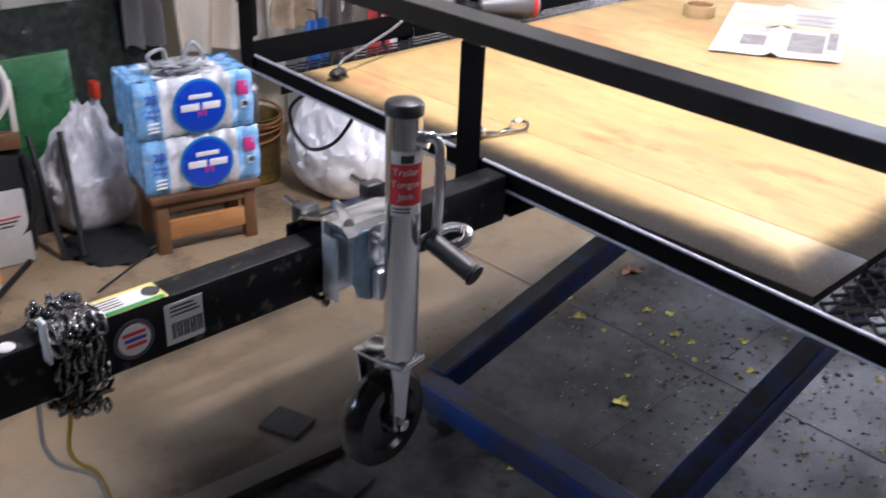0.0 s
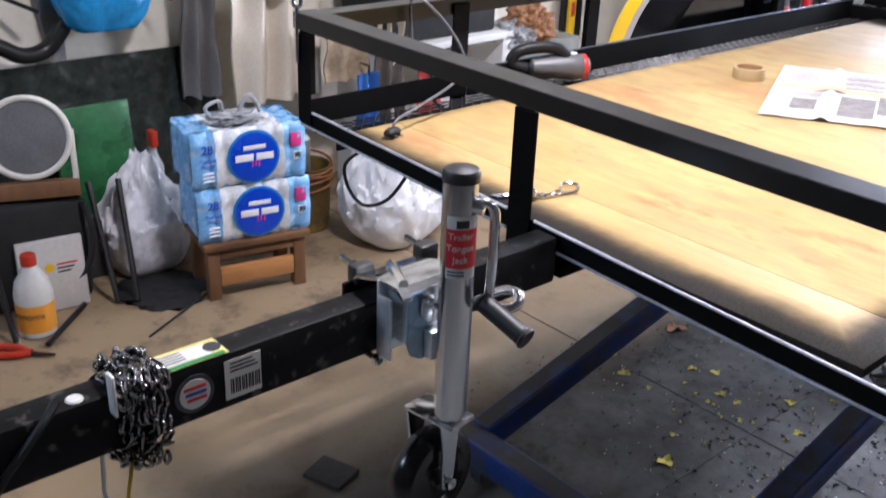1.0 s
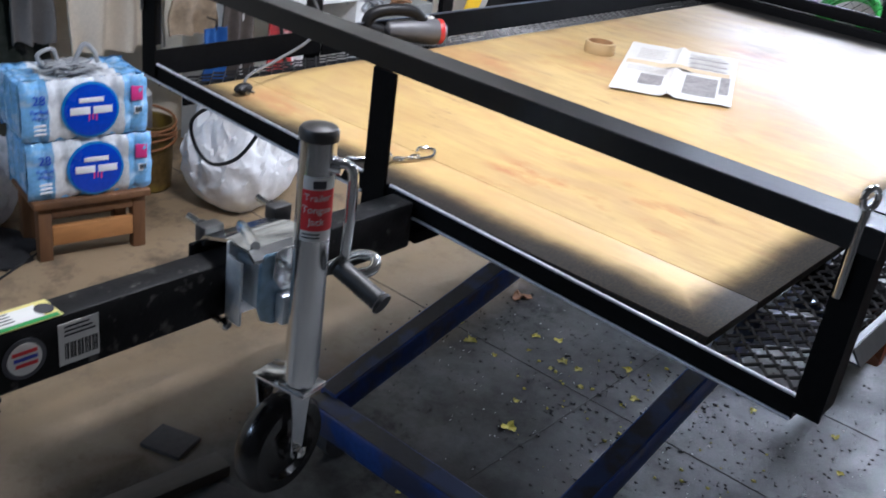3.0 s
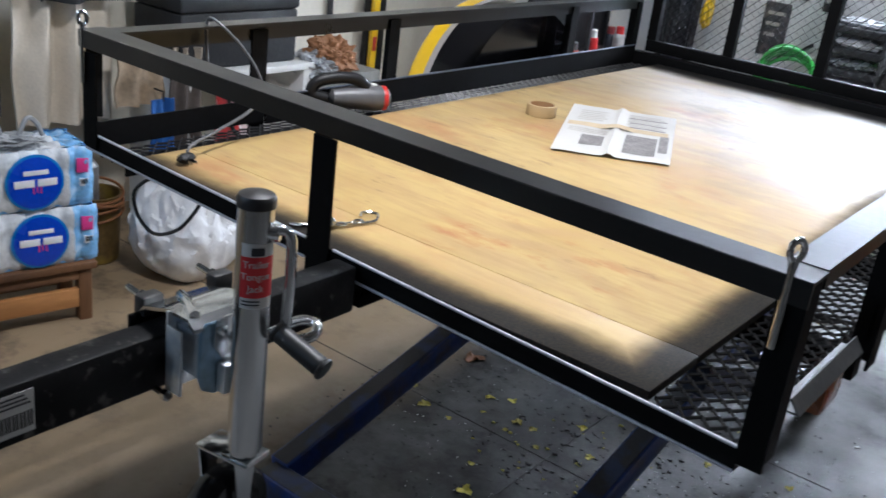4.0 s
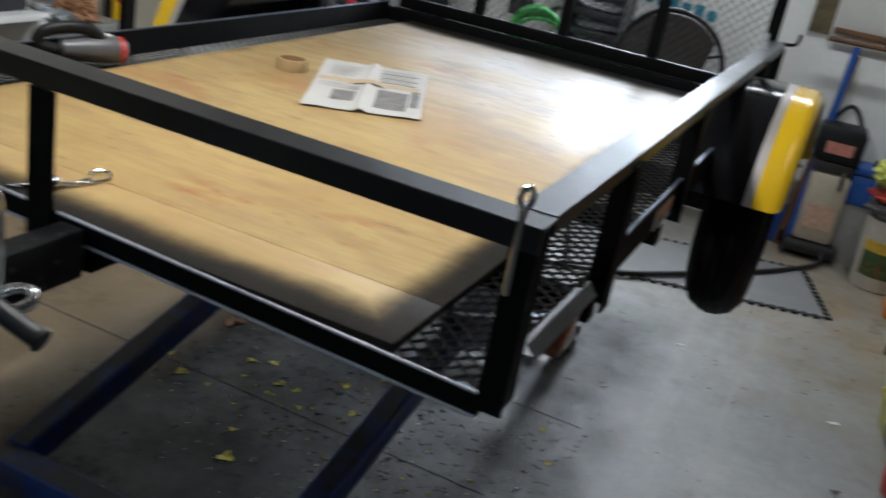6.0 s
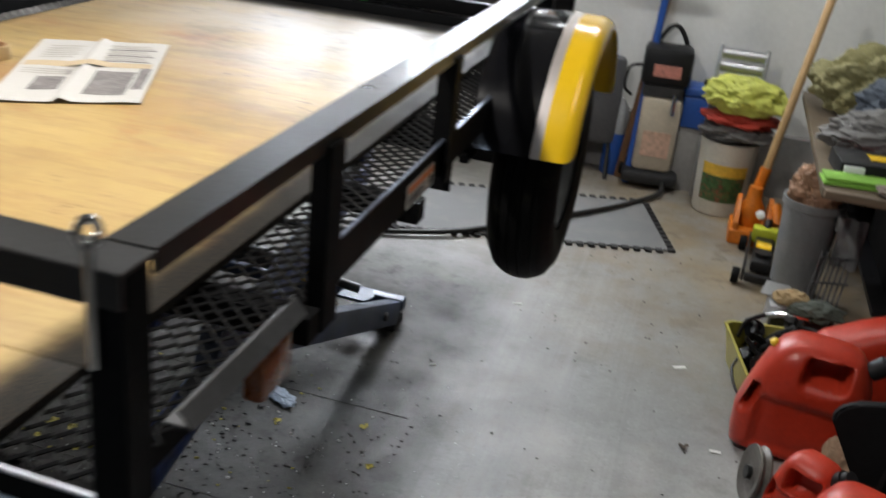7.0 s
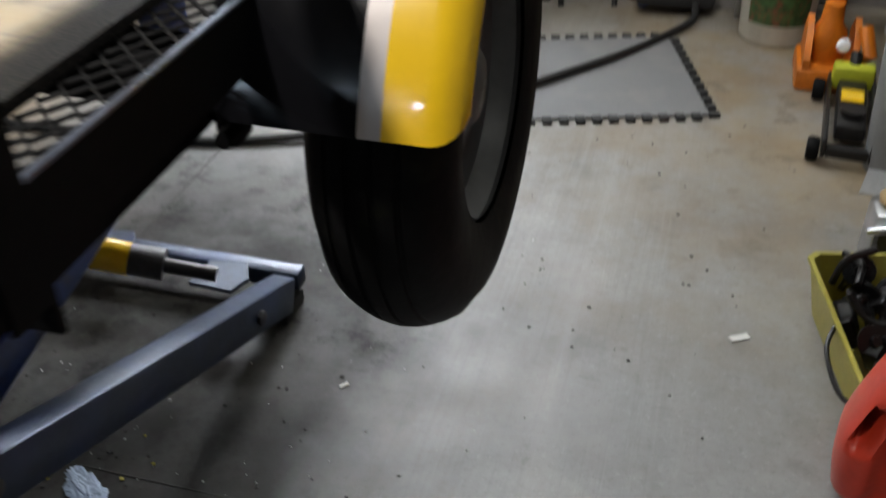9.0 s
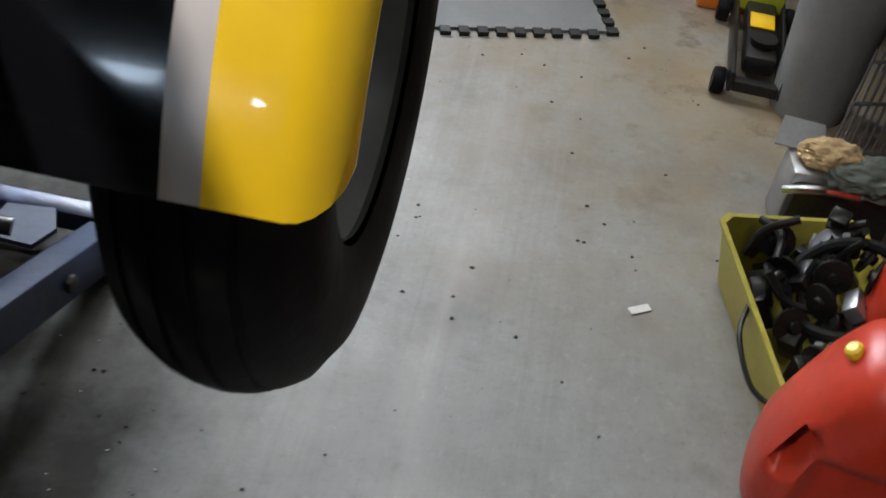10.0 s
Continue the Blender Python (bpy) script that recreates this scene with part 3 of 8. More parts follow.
# lower side rails: a short scuffed angle bar whose leg slopes outwards, then a plain upright bar with a worn lip in the
# dimmer edge colour
for xo, s in ((W + 0.002, -1), (-0.002, 1)):
    bm = bmesh.new()
    o = [(0, 0.0), (s * 0.036, 0.0), (s * 0.036, 0.003), (s * 0.005, 0.003), (s * 0.019, 0.020), (s * 0.016, 0.022)]
    prism(bm, o if s > 0 else o[::-1], 0.298, Matrix.Translation((xo, 0.415, D)) @ Matrix(((1, 0, 0, 0), (0, 0, -1, 0), (0, 1, 0, 0), (0, 0, 0, 1))))
    if s < 0:
        part("lower_rail", bm, GREY_PRIMER, trailer, "scuffed grey angle steel side rail")
    else:
        bm.free()
    x1 = xo + s * 0.012
    r = part("side_bar", B(min(x1, x1 + s * 0.005), max(x1, x1 + s * 0.005), 0.5, LEN - 0.02, D - 0.016, D + 0.051), BLACK_PAINT, trailer)
    part("worn_glint_lip", B(min(x1 - s * 0.001, x1 + s * 0.006), max(x1 - s * 0.001, x1 + s * 0.006), 0.502, LEN - 0.022, D + 0.0515, D + 0.0555, 0.001), DIM_EDGE, r, "worn steel edge, its glint put into the colour")
    part("side_frame", B(min(xo + s * 0.052, xo + s * 0.057), max(xo + s * 0.052, xo + s * 0.057), 0.065, LEN - 0.02, D - 0.068, D - 0.024), BLACK_PAINT, trailer)
    if s > 0:
        part("side_bar", B(0.010, 0.015, 0.010, 0.495, D - 0.008, D + 0.050), BLACK_PAINT, trailer)
# posts
for x, w2, flange, z0 in ((0.003, 0.045, 0, D + 0.004), (0.676, 0.052, 0, D - 0.066), (1.484, 0.038, 1, D - 0.038)):
    bm = bmesh.new()
    box(bm, x, x + w2, -0.0038, 0.0012, z0, 1.2215)
    fx = x + w2 - 0.005 if flange else x
    box(bm, fx, fx + 0.005, 0.0014, 0.040, z0 + (0.012 if flange else 0.055), 1.2515)
    part("post", bm, BLACK_PAINT, trailer)
for x, s, ys in ((W + 0.008, -1, (0.455, 1.055, 2.02, 2.41)), (0.0065, 1, (0.447, 0.95, 1.93, 2.42))):
    for y in ys:
        bm = bmesh.new()
        w2 = 0.05 if y < 0.5 else 0.043
        box(bm, min(x, x + s * 0.005), max(x, x + s * 0.005), y, y + w2, D - (0.048 if y < 0.5 else 0.022), ZT - 0.024)
        e = s if x > 1 else -s
        box(bm, min(x, x + e * 0.045), max(x, x + e * 0.045), y + w2 - 0.005, y + w2 + 0.0005, D - 0.05, ZT - 0.024)
        part("post", bm, BLACK_PAINT, trailer)
part("deck_board", B(0.126, 1.344, 0.012, 0.178, D - 0.016, D, 0.0012), PLY, trailer, "plywood strip blackened by overspray")
part("deck_board", B(0.126, 1.344, 0.1795, LEN - 0.02, D - 0.016, D, 0.0012), PLY, trailer, "pine plywood sheet with black overspray at its edges")
for x0, x1 in ((0.012, 0.126), (1.344, W - 0.03)):
    part("floor_mesh", expanded_mesh(bmesh.new(), x0, x1, 0.02, LEN - 0.02, lw=0.037, sw=0.0172, strand=0.0013, m=Matrix.Translation((0, 0, D - 0.022))), MESH_PAINT, trailer, "painted expanded metal mesh")
for y in (0.45, 0.95, 1.45, 1.95):
    part("cross_member", B(0.01, W - 0.01, y, y + 0.04, D - 0.072, D - 0.03), BLACK_PAINT, trailer)
part("rear_beam", B(0.0, W, LEN - 0.015, LEN + 0.03, D - 0.06, D + 0.03, 0.002), BLACK_PAINT, trailer)
# tongue
part("tongue", B(0.750, 0.80, -1.30, -0.003, D - 0.083, D + 0.002, 0.006), surf("scuffed_black_paint", (0.006, 0.006, 0.0063), 0.55, vary=0.3, bump=0.1, big=22, small=140, stain=(0.12, 0.115, 0.105), amount=0.7, low=0.60, high=0.72, spec=0.15), trailer, "black painted square steel tongue")
# axle
part("axle", B(-0.12, 1.5, 1.75, 1.80, 0.82, 0.87, 0.004), BLACK_PAINT, trailer)

AX, AY, AZ = 1.600, 1.775, 0.845


def fender(sx):
    """An arched fender with stripes; sx mirrors it."""
    n = 40
    prof = [(1.478, 0.0), (1.624, 0.004), (1.647, 0.004), (1.685, 0.004), (1.692, 0.004), (1.700, 0.0025), (1.707, -0.001), (1.714, -0.007), (1.719, -0.013), (1.722, -0.02)]
    corner = {1.700: 0.16, 1.707: 0.6, 1.714: 1.45, 1.719: 2.6, 1.722: 4.5}

    def sheet(a, b2, mat, name, lift, parent, label=""):
        bm = bmesh.new()
        top, bot = [], []
        cols = [p for p in prof if a - 1e-6 <= p[0] <= b2 + 1e-6]
        for k in range(n + 1):
            rt, rb = [], []
            for x, dr in cols:
                r = 0.382 + dr + lift
                first = 18 + corner.get(x, 0.0)
                t = radians(first) + (radians(180 - first) - radians(first)) * k / n
                for lst, q in ((rt, r), (rb, r - 0.006)):
                    lst.append(bm.verts.new((sx(x), AY - q * math.cos(t), AZ + q * math.sin(t))))
            top.append(rt)
            bot.append(rb)
        m2 = len(cols)
        for k in range(n):
            for i in range(m2 - 1):
                f = bm.faces.new((top[k][i], top[k][i + 1], top[k + 1][i + 1], top[k + 1][i]))
                f.smooth = True
                f = bm.faces.new((bot[k][i], bot[k + 1][i], bot[k + 1][i + 1], bot[k][i + 1]))
                f.smooth = True
            bm.faces.new((top[k][0], top[k + 1][0], bot[k + 1][0], bot[k][0]))
            bm.faces.new((top[k][-1], bot[k][-1], bot[k + 1][-1], top[k + 1][-1]))
        for k in (0, n):
            for i in range(m2 - 1):
                bm.faces.new((top[k][i], bot[k][i], bot[k][i + 1], top[k][i + 1]))
        return part(name, bm, mat, parent, label)

    f = sheet(1.47, 1.624, GLOSS_BLACK, "fender", 0.0, trailer, "gloss black fender with yellow and silver stripes")
    sheet(1.624, 1.647, SILVER, "silver_stripe", 0.0, f)
    sheet(1.647, 1.73, YELLOW, "yellow_stripe", 0.0, f)
    # inner plate that closes the arch towards the deck
    bm = bmesh.new()
    outl = [(AY - 0.381 * math.cos(radians(a)), AZ + 0.381 * math.sin(radians(a))) for a in range(18, 163, 4)]
    m = Matrix(((0, 0, 1, 1.474), (1, 0, 0, 0), (0, 1, 0, 0), (0, 0, 0, 1)))
    prism(bm, outl, 0.004, m)
    if sx(1) < 1:
        bmesh.ops.transform(bm, matrix=Matrix.Translation((sx(0), 0, 0)) @ MIR, verts=bm.verts)
    part("inner_plate", bm, GLOSS_BLACK, f)
    return f


def wheel(x):
    turn = Matrix.Translation((x, AY, AZ)) @ Matrix.Rotation(radians(90), 4, "Y")
    R, hw = 0.313, 0.084
    prof = [(0.17, -hw + 0.012), (0.20, -hw + 0.004), (0.235, -hw), (0.262, -hw + 0.005), (0.278, -hw + 0.016)]
    for k in range(5):
        a = -0.052 + k * 0.026
        prof += [(R - 6.0 * x * x - cut, x) for x, cut in ((a - 0.010, 0), (a - 0.001, 0), (a + 0.008, 0), (a + 0.0095, 0.004), (a + 0.0145, 0.004))]
    prof = prof[:-2]
    prof += [(0.278, hw - 0.016), (0.262, hw - 0.005), (0.235, hw), (0.20, hw - 0.004), (0.17, hw - 0.012)]
    w = part("wheel", lathe(bmesh.new(), [(0.165, -0.06), (0.172, -0.05), (0.16, -0.03), (0.16, 0.03), (0.172, 0.06), (0.165, 0.068)], turn, 48, False), bpy.data.materials.get("rim_grey") or surf("rim_grey", (0.07, 0.07, 0.07), 0.45, 0.0, vary=0.2), trailer, "trailer wheel hanging clear of the floor")
    part("tyre", lathe(bmesh.new(), prof, turn, 96, False), RUBBER, w, "black grooved trailer tyre")
    bm = bmesh.new()
    lathe(bm, [(0.168, 0.03), (0.12, 0.02), (0.06, 0.035), (0.04, 0.05), (0.0015, 0.055)], turn, 40, False)
    part("rim", bm, bpy.data.materials["rim_grey"], w, "grey painted steel rim")


fender(lambda x: x)
fender(lambda x: W - 0.10 - x)
wheel(AX)
wheel(W - 0.10 - AX)

# tailgate
TY = LEN + 0.036
gate = part("tailgate", B(0.03, W - 0.03, TY, TY + 0.03, D + 0.03, D + 0.075, 0.002), BLACK_PAINT, trailer, "upright black mesh ramp gate")
for x in (0.03, 0.355, 0.705, 1.055, W - 0.075):
    part("upright", B(x, x + 0.04, TY, TY + 0.03, D + 0.076, D + 1.2), BLACK_PAINT, gate)
part("gate_top", B(0.03, W - 0.03, TY, TY + 0.03, D + 1.2, D + 1.24), BLACK_PAINT, gate)
part("gate_mesh", expanded_mesh(bmesh.new(), 0.04, W - 0.04, 0, 1.16, lw=0.036, sw=0.0165, strand=0.0012, m=Matrix.Translation((0, TY + 0.036, D + 0.05)) @ Matrix.Rotation(radians(90), 4, "X")), BLACK_PAINT, gate, "black expanded metal mesh")
for x in (0.10, W - 0.12):
    part("gate_hinge", lathe(bmesh.new(), [(0.012, 0), (0.012, 0.09)], Matrix.Translation((x, TY + 0.012, D + 0.018)) @ Matrix.Rotation(radians(90), 4, "Y"), 12), PALE_EDGE, trailer)

# under-frame
part("under_beam", B(0.751, 0.799, 0.012, 1.7, D - 0.083, D - 0.060, 0.003), BLACK_PAINT, trailer)
part("tongue_bracket", B(0.655, 0.714, -0.002, 0.005, D - 0.10, D - 0.0625), BLACK_PAINT, trailer)
AMBER = surf("amber_lens", (0.22, 0.055, 0.008), 0.25, vary=0.25, big=30, small=120)
WHITE_PAPER = surf("white_sticker", (0.66, 0.65, 0.62), 0.45, vary=0.05, bump=0.02)
INK = surf("dark_print", (0.03, 0.03, 0.035), 0.6, vary=0.1, bump=0)
RED_PRINT = surf("red_print", (0.62, 0.03, 0.035), 0.4, vary=0.08, bump=0)
ORANGE_PRINT = surf("orange_print", (0.75, 0.20, 0.03), 0.4, vary=0.1, bump=0)
for y in (0.34,):
    m = part("side_marker", B(W - 0.045, W - 0.014, y - 0.02, y + 0.07, D - 0.094, D - 0.020, 0.008), AMBER, trailer, "amber side marker lamp")
m = part("warning_sticker", B(W - 0.0098, W - 0.0085, 0.865, 1.025, D - 0.013, D + 0.030), WHITE_PAPER, trailer, "white warning sticker with orange band")
part("band", B(W - 0.0083, W - 0.0078, 0.872, 1.020, D + 0.014, D + 0.027), ORANGE_PRINT, m)
for k in range(4):
    part("print_bar", B(W - 0.0083, W - 0.0078, 0.875, 0.975 - 0.015 * (k % 2), D + 0.006 - k * 0.005, D + 0.0085 - k * 0.005), INK, m)
part("pictogram", B(W - 0.0083, W - 0.0078, 0.995, 1.017, D - 0.008, D + 0.010), INK, m)
# axle end and spring hanger behind the fender
bm = bmesh.new()
box(bm, 1.45, 1.475, 1.46, 1.50, D - 0.115, D - 0.07, 0.006)
tube(bm, [(1.47, 1.44, D - 0.095), (1.47, 2.15, D - 0.115)], 0.010)
part("spring_hanger", bm, BLACK_PAINT, trailer)


def eye_bolt(p, label="zinc eye bolt through the rail"):
    b = part("eye_bolt", tube(bmesh.new(), [Vector((0, 0, -0.108)) + p, Vector((0, 0, 0.012)) + p], 0.0055, 12), CHROME, trailer, label)
    n = 20
    part("eye", tube(bmesh.new(), [p + Vector((0.009 * math.sin(2 * math.pi * k / n) * 0.7, 0.009 * math.sin(2 * math.pi * k / n) * 0.7, 0.024 + 0.013 * math.cos(2 * math.pi * k / n))) for k in range(n)], 0.0045, 10, True), CHROME, b)


eye_bolt(Vector((W - 0.026, -0.008, ZT + 0.002)))
eye_bolt(Vector((0.012, -0.008, ZT + 0.002)))
n = 26
part("open_hook", tube(bmesh.new(), [(W - 0.03 + 0.004 * k / n, 2.12 + 0.018 * math.sin(5.6 * k / n), ZT + 0.004 + 0.022 * (1 - math.cos(5.6 * k / n))) for k in range(n)], 0.0035, 8), PALE_EDGE, trailer, "bent wire hook on the rail")
part("latch", tube(bmesh.new(), smooth_path([(W - 0.01, LEN + 0.0, ZT - 0.01), (W + 0.02, LEN + 0.02, ZT - 0.01), (W + 0.035, LEN + 0.03, ZT + 0.0), (W + 0.04, LEN + 0.03, ZT + 0.03)]), 0.006, 8), BLACK_PAINT, trailer)

# tongue labels
m = part("barcode_label", B(0.8005, 0.8012, -0.646, -0.591, D - 0.069, D - 0.009), WHITE_PAPER, trailer, "white barcode sticker")
xx = -0.638
for k in range(14):
    w = (0.0012, 0.0024, 0.0017)[k % 3]
    part("barcode_bar", B(0.8014, 0.8018, xx, xx + w, D - 0.061, D - 0.038), INK, m)
    xx += w + (0.0014, 0.001, 0.0022)[(k * 2) % 3]
for k in range(3):
    part("print_bar", B(0.8014, 0.8018, -0.638, -0.604 + 0.004 * k, D - 0.016 - k * 0.006, D - 0.0135 - k * 0.006), INK, m)
EYE_X = Matrix(((0, 0, 1, 0), (1, 0, 0, 0), (0, 1, 0, 0), (0, 0, 0, 1)))
m = part("round_label", lathe(bmesh.new(), [(0.028, 0), (0.028, 0.0008)], Matrix.Translation((0.8004, -0.690, D - 0.040)) @ EYE_X, 32), surf("dark_label", (0.05, 0.05, 0.06), 0.4, vary=0.1), trailer, "round dark sticker with a flag emblem")
part("label_disc", lathe(bmesh.new(), [(0.022, 0), (0.022, 0.0006)], Matrix.Translation((0.8014, -0.690, D - 0.040)) @ EYE_X, 32), WHITE_PAPER, m)
for k, mm in enumerate((RED_PRINT, surf("blue_print", (0.04, 0.06, 0.4), 0.4, vary=0.1), RED_PRINT)):
    part("emblem_bar", B(0.8021, 0.8026, -0.706 + 0.002 * k, -0.674, D - 0.033 - k * 0.0085, D - 0.028 - k * 0.0085), mm, m)
m = part("top_label", B(0.7525, 0.7985, -0.78, -0.636, D + 0.0022, D + 0.003), surf("yellow_label", (0.66, 0.58, 0.20), 0.4, vary=0.05), trailer, "yellow and white instruction sticker")
part("label_field", B(0.760, 0.790, -0.775, -0.655, D + 0.0034, D + 0.0038), WHITE_PAPER, m)
part("label_edge", B(0.7905, 0.798, -0.775, -0.64, D + 0.0034, D + 0.0038), surf("green_print", (0.03, 0.25, 0.06), 0.4), m)
part("label_disc", lathe(bmesh.new(), [(0.012, 0), (0.012, 0.0006)], Matrix.Translation((0.775, -0.649, D + 0.004)), 20), INK, m)
for k in range(4):
    part("print_bar", B(0.763 + k * 0.0065, 0.765 + k * 0.0065, -0.765, -0.69, D + 0.0042, D + 0.0045), INK, m)
part("tongue_plug", lathe(bmesh.new(), [(0.011, 0), (0.009, 0.002)], Matrix.Translation((0.785, -0.838, D + 0.0024)), 20), WHITE_PAPER, trailer, "white paint dot")
# coupler at the tongue's end
bm = bmesh.new()
box(bm, 0.708, 0.807, -1.5, -1.08, D - 0.09, D + 0.012, 0.012)
cp = part("coupler", bm, BLACK_PAINT, trailer, "black hitch coupler")
part("ball_socket", blob(bmesh.new(), (0.06, 0.09, 0.06), Matrix.Translation((0.757, -1.45, D - 0.01)), 3, 0.05), BLACK_PAINT, cp)
part("coupler_latch", B(0.735, 0.78, -1.16, -1.02, D + 0.02, D + 0.05, 0.01), BLACK_PAINT, trailer)

# tongue jack
STEEL_BOLT = surf("dark_bolt_steel", (0.06, 0.06, 0.06), 0.4, 0.6, vary=0.3)
JX, JY = 0.912, -0.340
jack = thing("tongue_jack", "plated swing-away trailer jack with caster wheel, clamped on the tongue", "jack")
jt0, jt1 = D - 0.152, D + 0.225
part("outer_tube", lathe(bmesh.new(), [(0.0238, jt0), (0.0245, jt0 + 0.004), (0.0245, jt1)], Matrix.Translation((JX, JY, 0)), 32), STEEL_TUBE, jack)
part("top_cap", lathe(bmesh.new(), [(0.0262, jt1 - 0.010), (0.0264, jt1 + 0.001), (0.0235, jt1 + 0.006), (0.014, jt1 + 0.0095), (0.002, jt1 + 0.011)], Matrix.Translation((JX, JY, 0)), 32), surf("dark_steel_cap", (0.035, 0.033, 0.032), 0.38, 0.2, vary=0.2), jack, "dark domed cap")
part("inner_tube", lathe(bmesh.new(), [(0.021, jt0 - 0.006), (0.021, jt0)], Matrix.Translation((JX, JY, 0)), 28), STEEL_TUBE, jack)
a0 = radians(-62)
lab = part("jack_label", bmesh.new(), WHITE_PAPER, jack, "red and white curved label")


def wrap(name, a, b2, z0, z1, r, mat, parent, label=""):
    """A patch round the jack's tube between two angles, in degrees."""
    bm = bmesh.new()
    n = 12
    g = []
    for rr in (r, r + 0.0004):
        g.append([[bm.verts.new((JX + rr * math.cos(radians(a + (b2 - a) * i / n)), JY + rr * math.sin(radians(a + (b2 - a) * i / n)), z)) for i in range(n + 1)] for z in (z0, z1)])
    for i in range(n):
        bm.faces.new((g[1][0][i], g[1][0][i + 1], g[1][1][i + 1], g[1][1][i])).smooth = True
        bm.faces.new((g[0][0][i], g[0][1][i], g[0][1][i + 1], g[0][0][i + 1])).smooth = True
    return part(name, bm, mat, parent, label)


wrap("label_base", -82, 26, D + 0.078, D + 0.170, 0.0248, WHITE_PAPER, lab)
wrap("label_red", -82, 26, D + 0.094, D + 0.152, 0.0254, RED_PRINT, lab)
wrap("label_badge", -50, -10, D + 0.154, D + 0.165, 0.0254, INK, lab)


def curved_words(name, text, size, z, mid, r, mat, parent):
    ob = words(name, text, size, Matrix(), mat, parent)
    for v in ob.data.vertices:
        a = radians(mid) + v.co.x / r
        rr = r + v.co.z * 0.5
        v.co = Vector((JX + rr * math.cos(a), JY + rr * math.sin(a), z + v.co.y))
    return ob


for k, t in enumerate(("Trailer", "Tongue", "Jack")):
    curved_words("label_words", t, 0.0135, D + 0.141 - 0.017 * k, -34, 0.0259, WHITE_PAPER, lab)
for k in range(2):
    wrap("print_bar", -75, -20, D + 0.088 - k * 0.005, D + 0.090 - k * 0.005, 0.0254, INK, lab)
# crank: a bent rod with a grip
part("crank", tube(bmesh.new(), smooth_path([(JX + 0.02, JY + 0.012, D + 0.182), (JX + 0.028, JY + 0.024, D + 0.184), (JX + 0.036, JY + 0.031, D + 0.172), (JX + 0.037, JY + 0.032, D + 0.13), (JX + 0.036, JY + 0.031, D + 0.07), (JX + 0.035, JY + 0.030, D + 0.036)], 6), 0.0075, 12), CHROME, jack, "bent chrome crank rod")
part("crank_collar", tube(bmesh.new(), [(JX + 0.01, JY + 0.004, D + 0.182), (JX + 0.03, JY + 0.016, D + 0.182)], 0.012, 14), CHROME, jack)
g0, g1 = Vector((JX + 0.030, JY + 0.020, D + 0.040)), Vector((JX + 0.112, JY + 0.032, D + 0.010))
bm = bmesh.new()
n = 24
tube(bm, [g0.lerp(g1, k / n) for k in range(n + 1)], [0.0135 + (0.001 if k % 2 else 0) + (0.002 if k in (0, 1, n, n - 1) else 0) for k in range(n + 1)], 18)
part("crank_grip", bm, surf("black_plastic", (0.012, 0.012, 0.012), 0.45, vary=0.15), jack, "ribbed black plastic grip")
part("crank_hook", tube(bmesh.new(), smooth_path([(JX + 0.005, JY + 0.035, D + 0.022), (JX + 0.03, JY + 0.062, D + 0.042), (JX + 0.055, JY + 0.070, D + 0.044), (JX + 0.064, JY + 0.055, D + 0.034), (JX + 0.044, JY + 0.036, D + 0.024)], 8), 0.0075, 12), CHROME, jack, "bright bent steel pull pin")
# mounting plates and clamps
before_mount = set(jack.children_recursive)
# a slotted plate against the tongue's side, a folded top over the tongue, and the rounded swivel bracket by the tube
mount = part("mount_plate", B(0.8085, 0.8140, -0.408, -0.300, D - 0.092, D + 0.030, 0.0012), ZINC, jack, "dull zinc mounting plate with slots")
part("mount_lip", B(0.8145, 0.846, -0.412, -0.4075, D - 0.088, D + 0.012, 0.001), ZINC, mount)
for y, z in ((-0.385, D - 0.010), (-0.385, D - 0.066), (-0.345, D - 0.066)):
    part("slot", lathe(bmesh.new(), [(0.0055, 0), (0.0055, 0.0008)], Matrix.Translation((0.8144, y, z)) @ EYE_X @ Matrix.Diagonal((0.8, 1.4, 1, 1)), 16), INK, mount)
bm = bmesh.new()
prism(bm, [(0.742, 0.002), (0.752, 0.014), (0.806, 0.030), (0.850, 0.031), (0.864, 0.020), (0.864, 0.014), (0.848, 0.0265), (0.806, 0.0255), (0.754, 0.009), (0.746, 0.002)], 0.112, Matrix.Translation((0, -0.292, D)) @ Matrix.Rotation(radians(90), 4, "X"))
part("top_fold", bm, CHROME, jack, "bright folded zinc bracket top")
part("fold_rib", tube(bmesh.new(), [(0.760, -0.345, D + 0.018), (0.808, -0.372, D + 0.033), (0.850, -0.392, D + 0.034)], 0.0075, 10), CHROME, jack)
bm = bmesh.new()
o = [(-0.393, 0.010), (-0.396, -0.055), (-0.388, -0.078), (-0.368, -0.090), (-0.330, -0.088), (-0.316, -0.074), (-0.312, 0.0), (-0.322, 0.020), (-0.385, 0.024)]
prism(bm, o, 0.005, Matrix.Translation((0.8605, 0, D)) @ EYE_X)
bmesh.ops.bevel(bm, geom=bm.edges[:], offset=0.0016, segments=2, affect="EDGES")
sw = part("swivel_bracket", bm, surf("bluish_zinc", (0.36, 0.50, 0.62), 0.34, 0.85, vary=0.3, big=10, small=60, bump=0.08), jack, "bluish zinc swivel bracket with a rounded foot")
part("swivel_flange", B(0.8145, 0.8603, -0.394, -0.389, D - 0.058, D + 0.010), ZINC, sw)
bm = bmesh.new()
o = [(-0.372, 0.022), (-0.375, -0.012), (-0.358, -0.036), (-0.335, -0.036), (-0.318, -0.014), (-0.316, 0.018), (-0.33, 0.028), (-0.36, 0.030)]
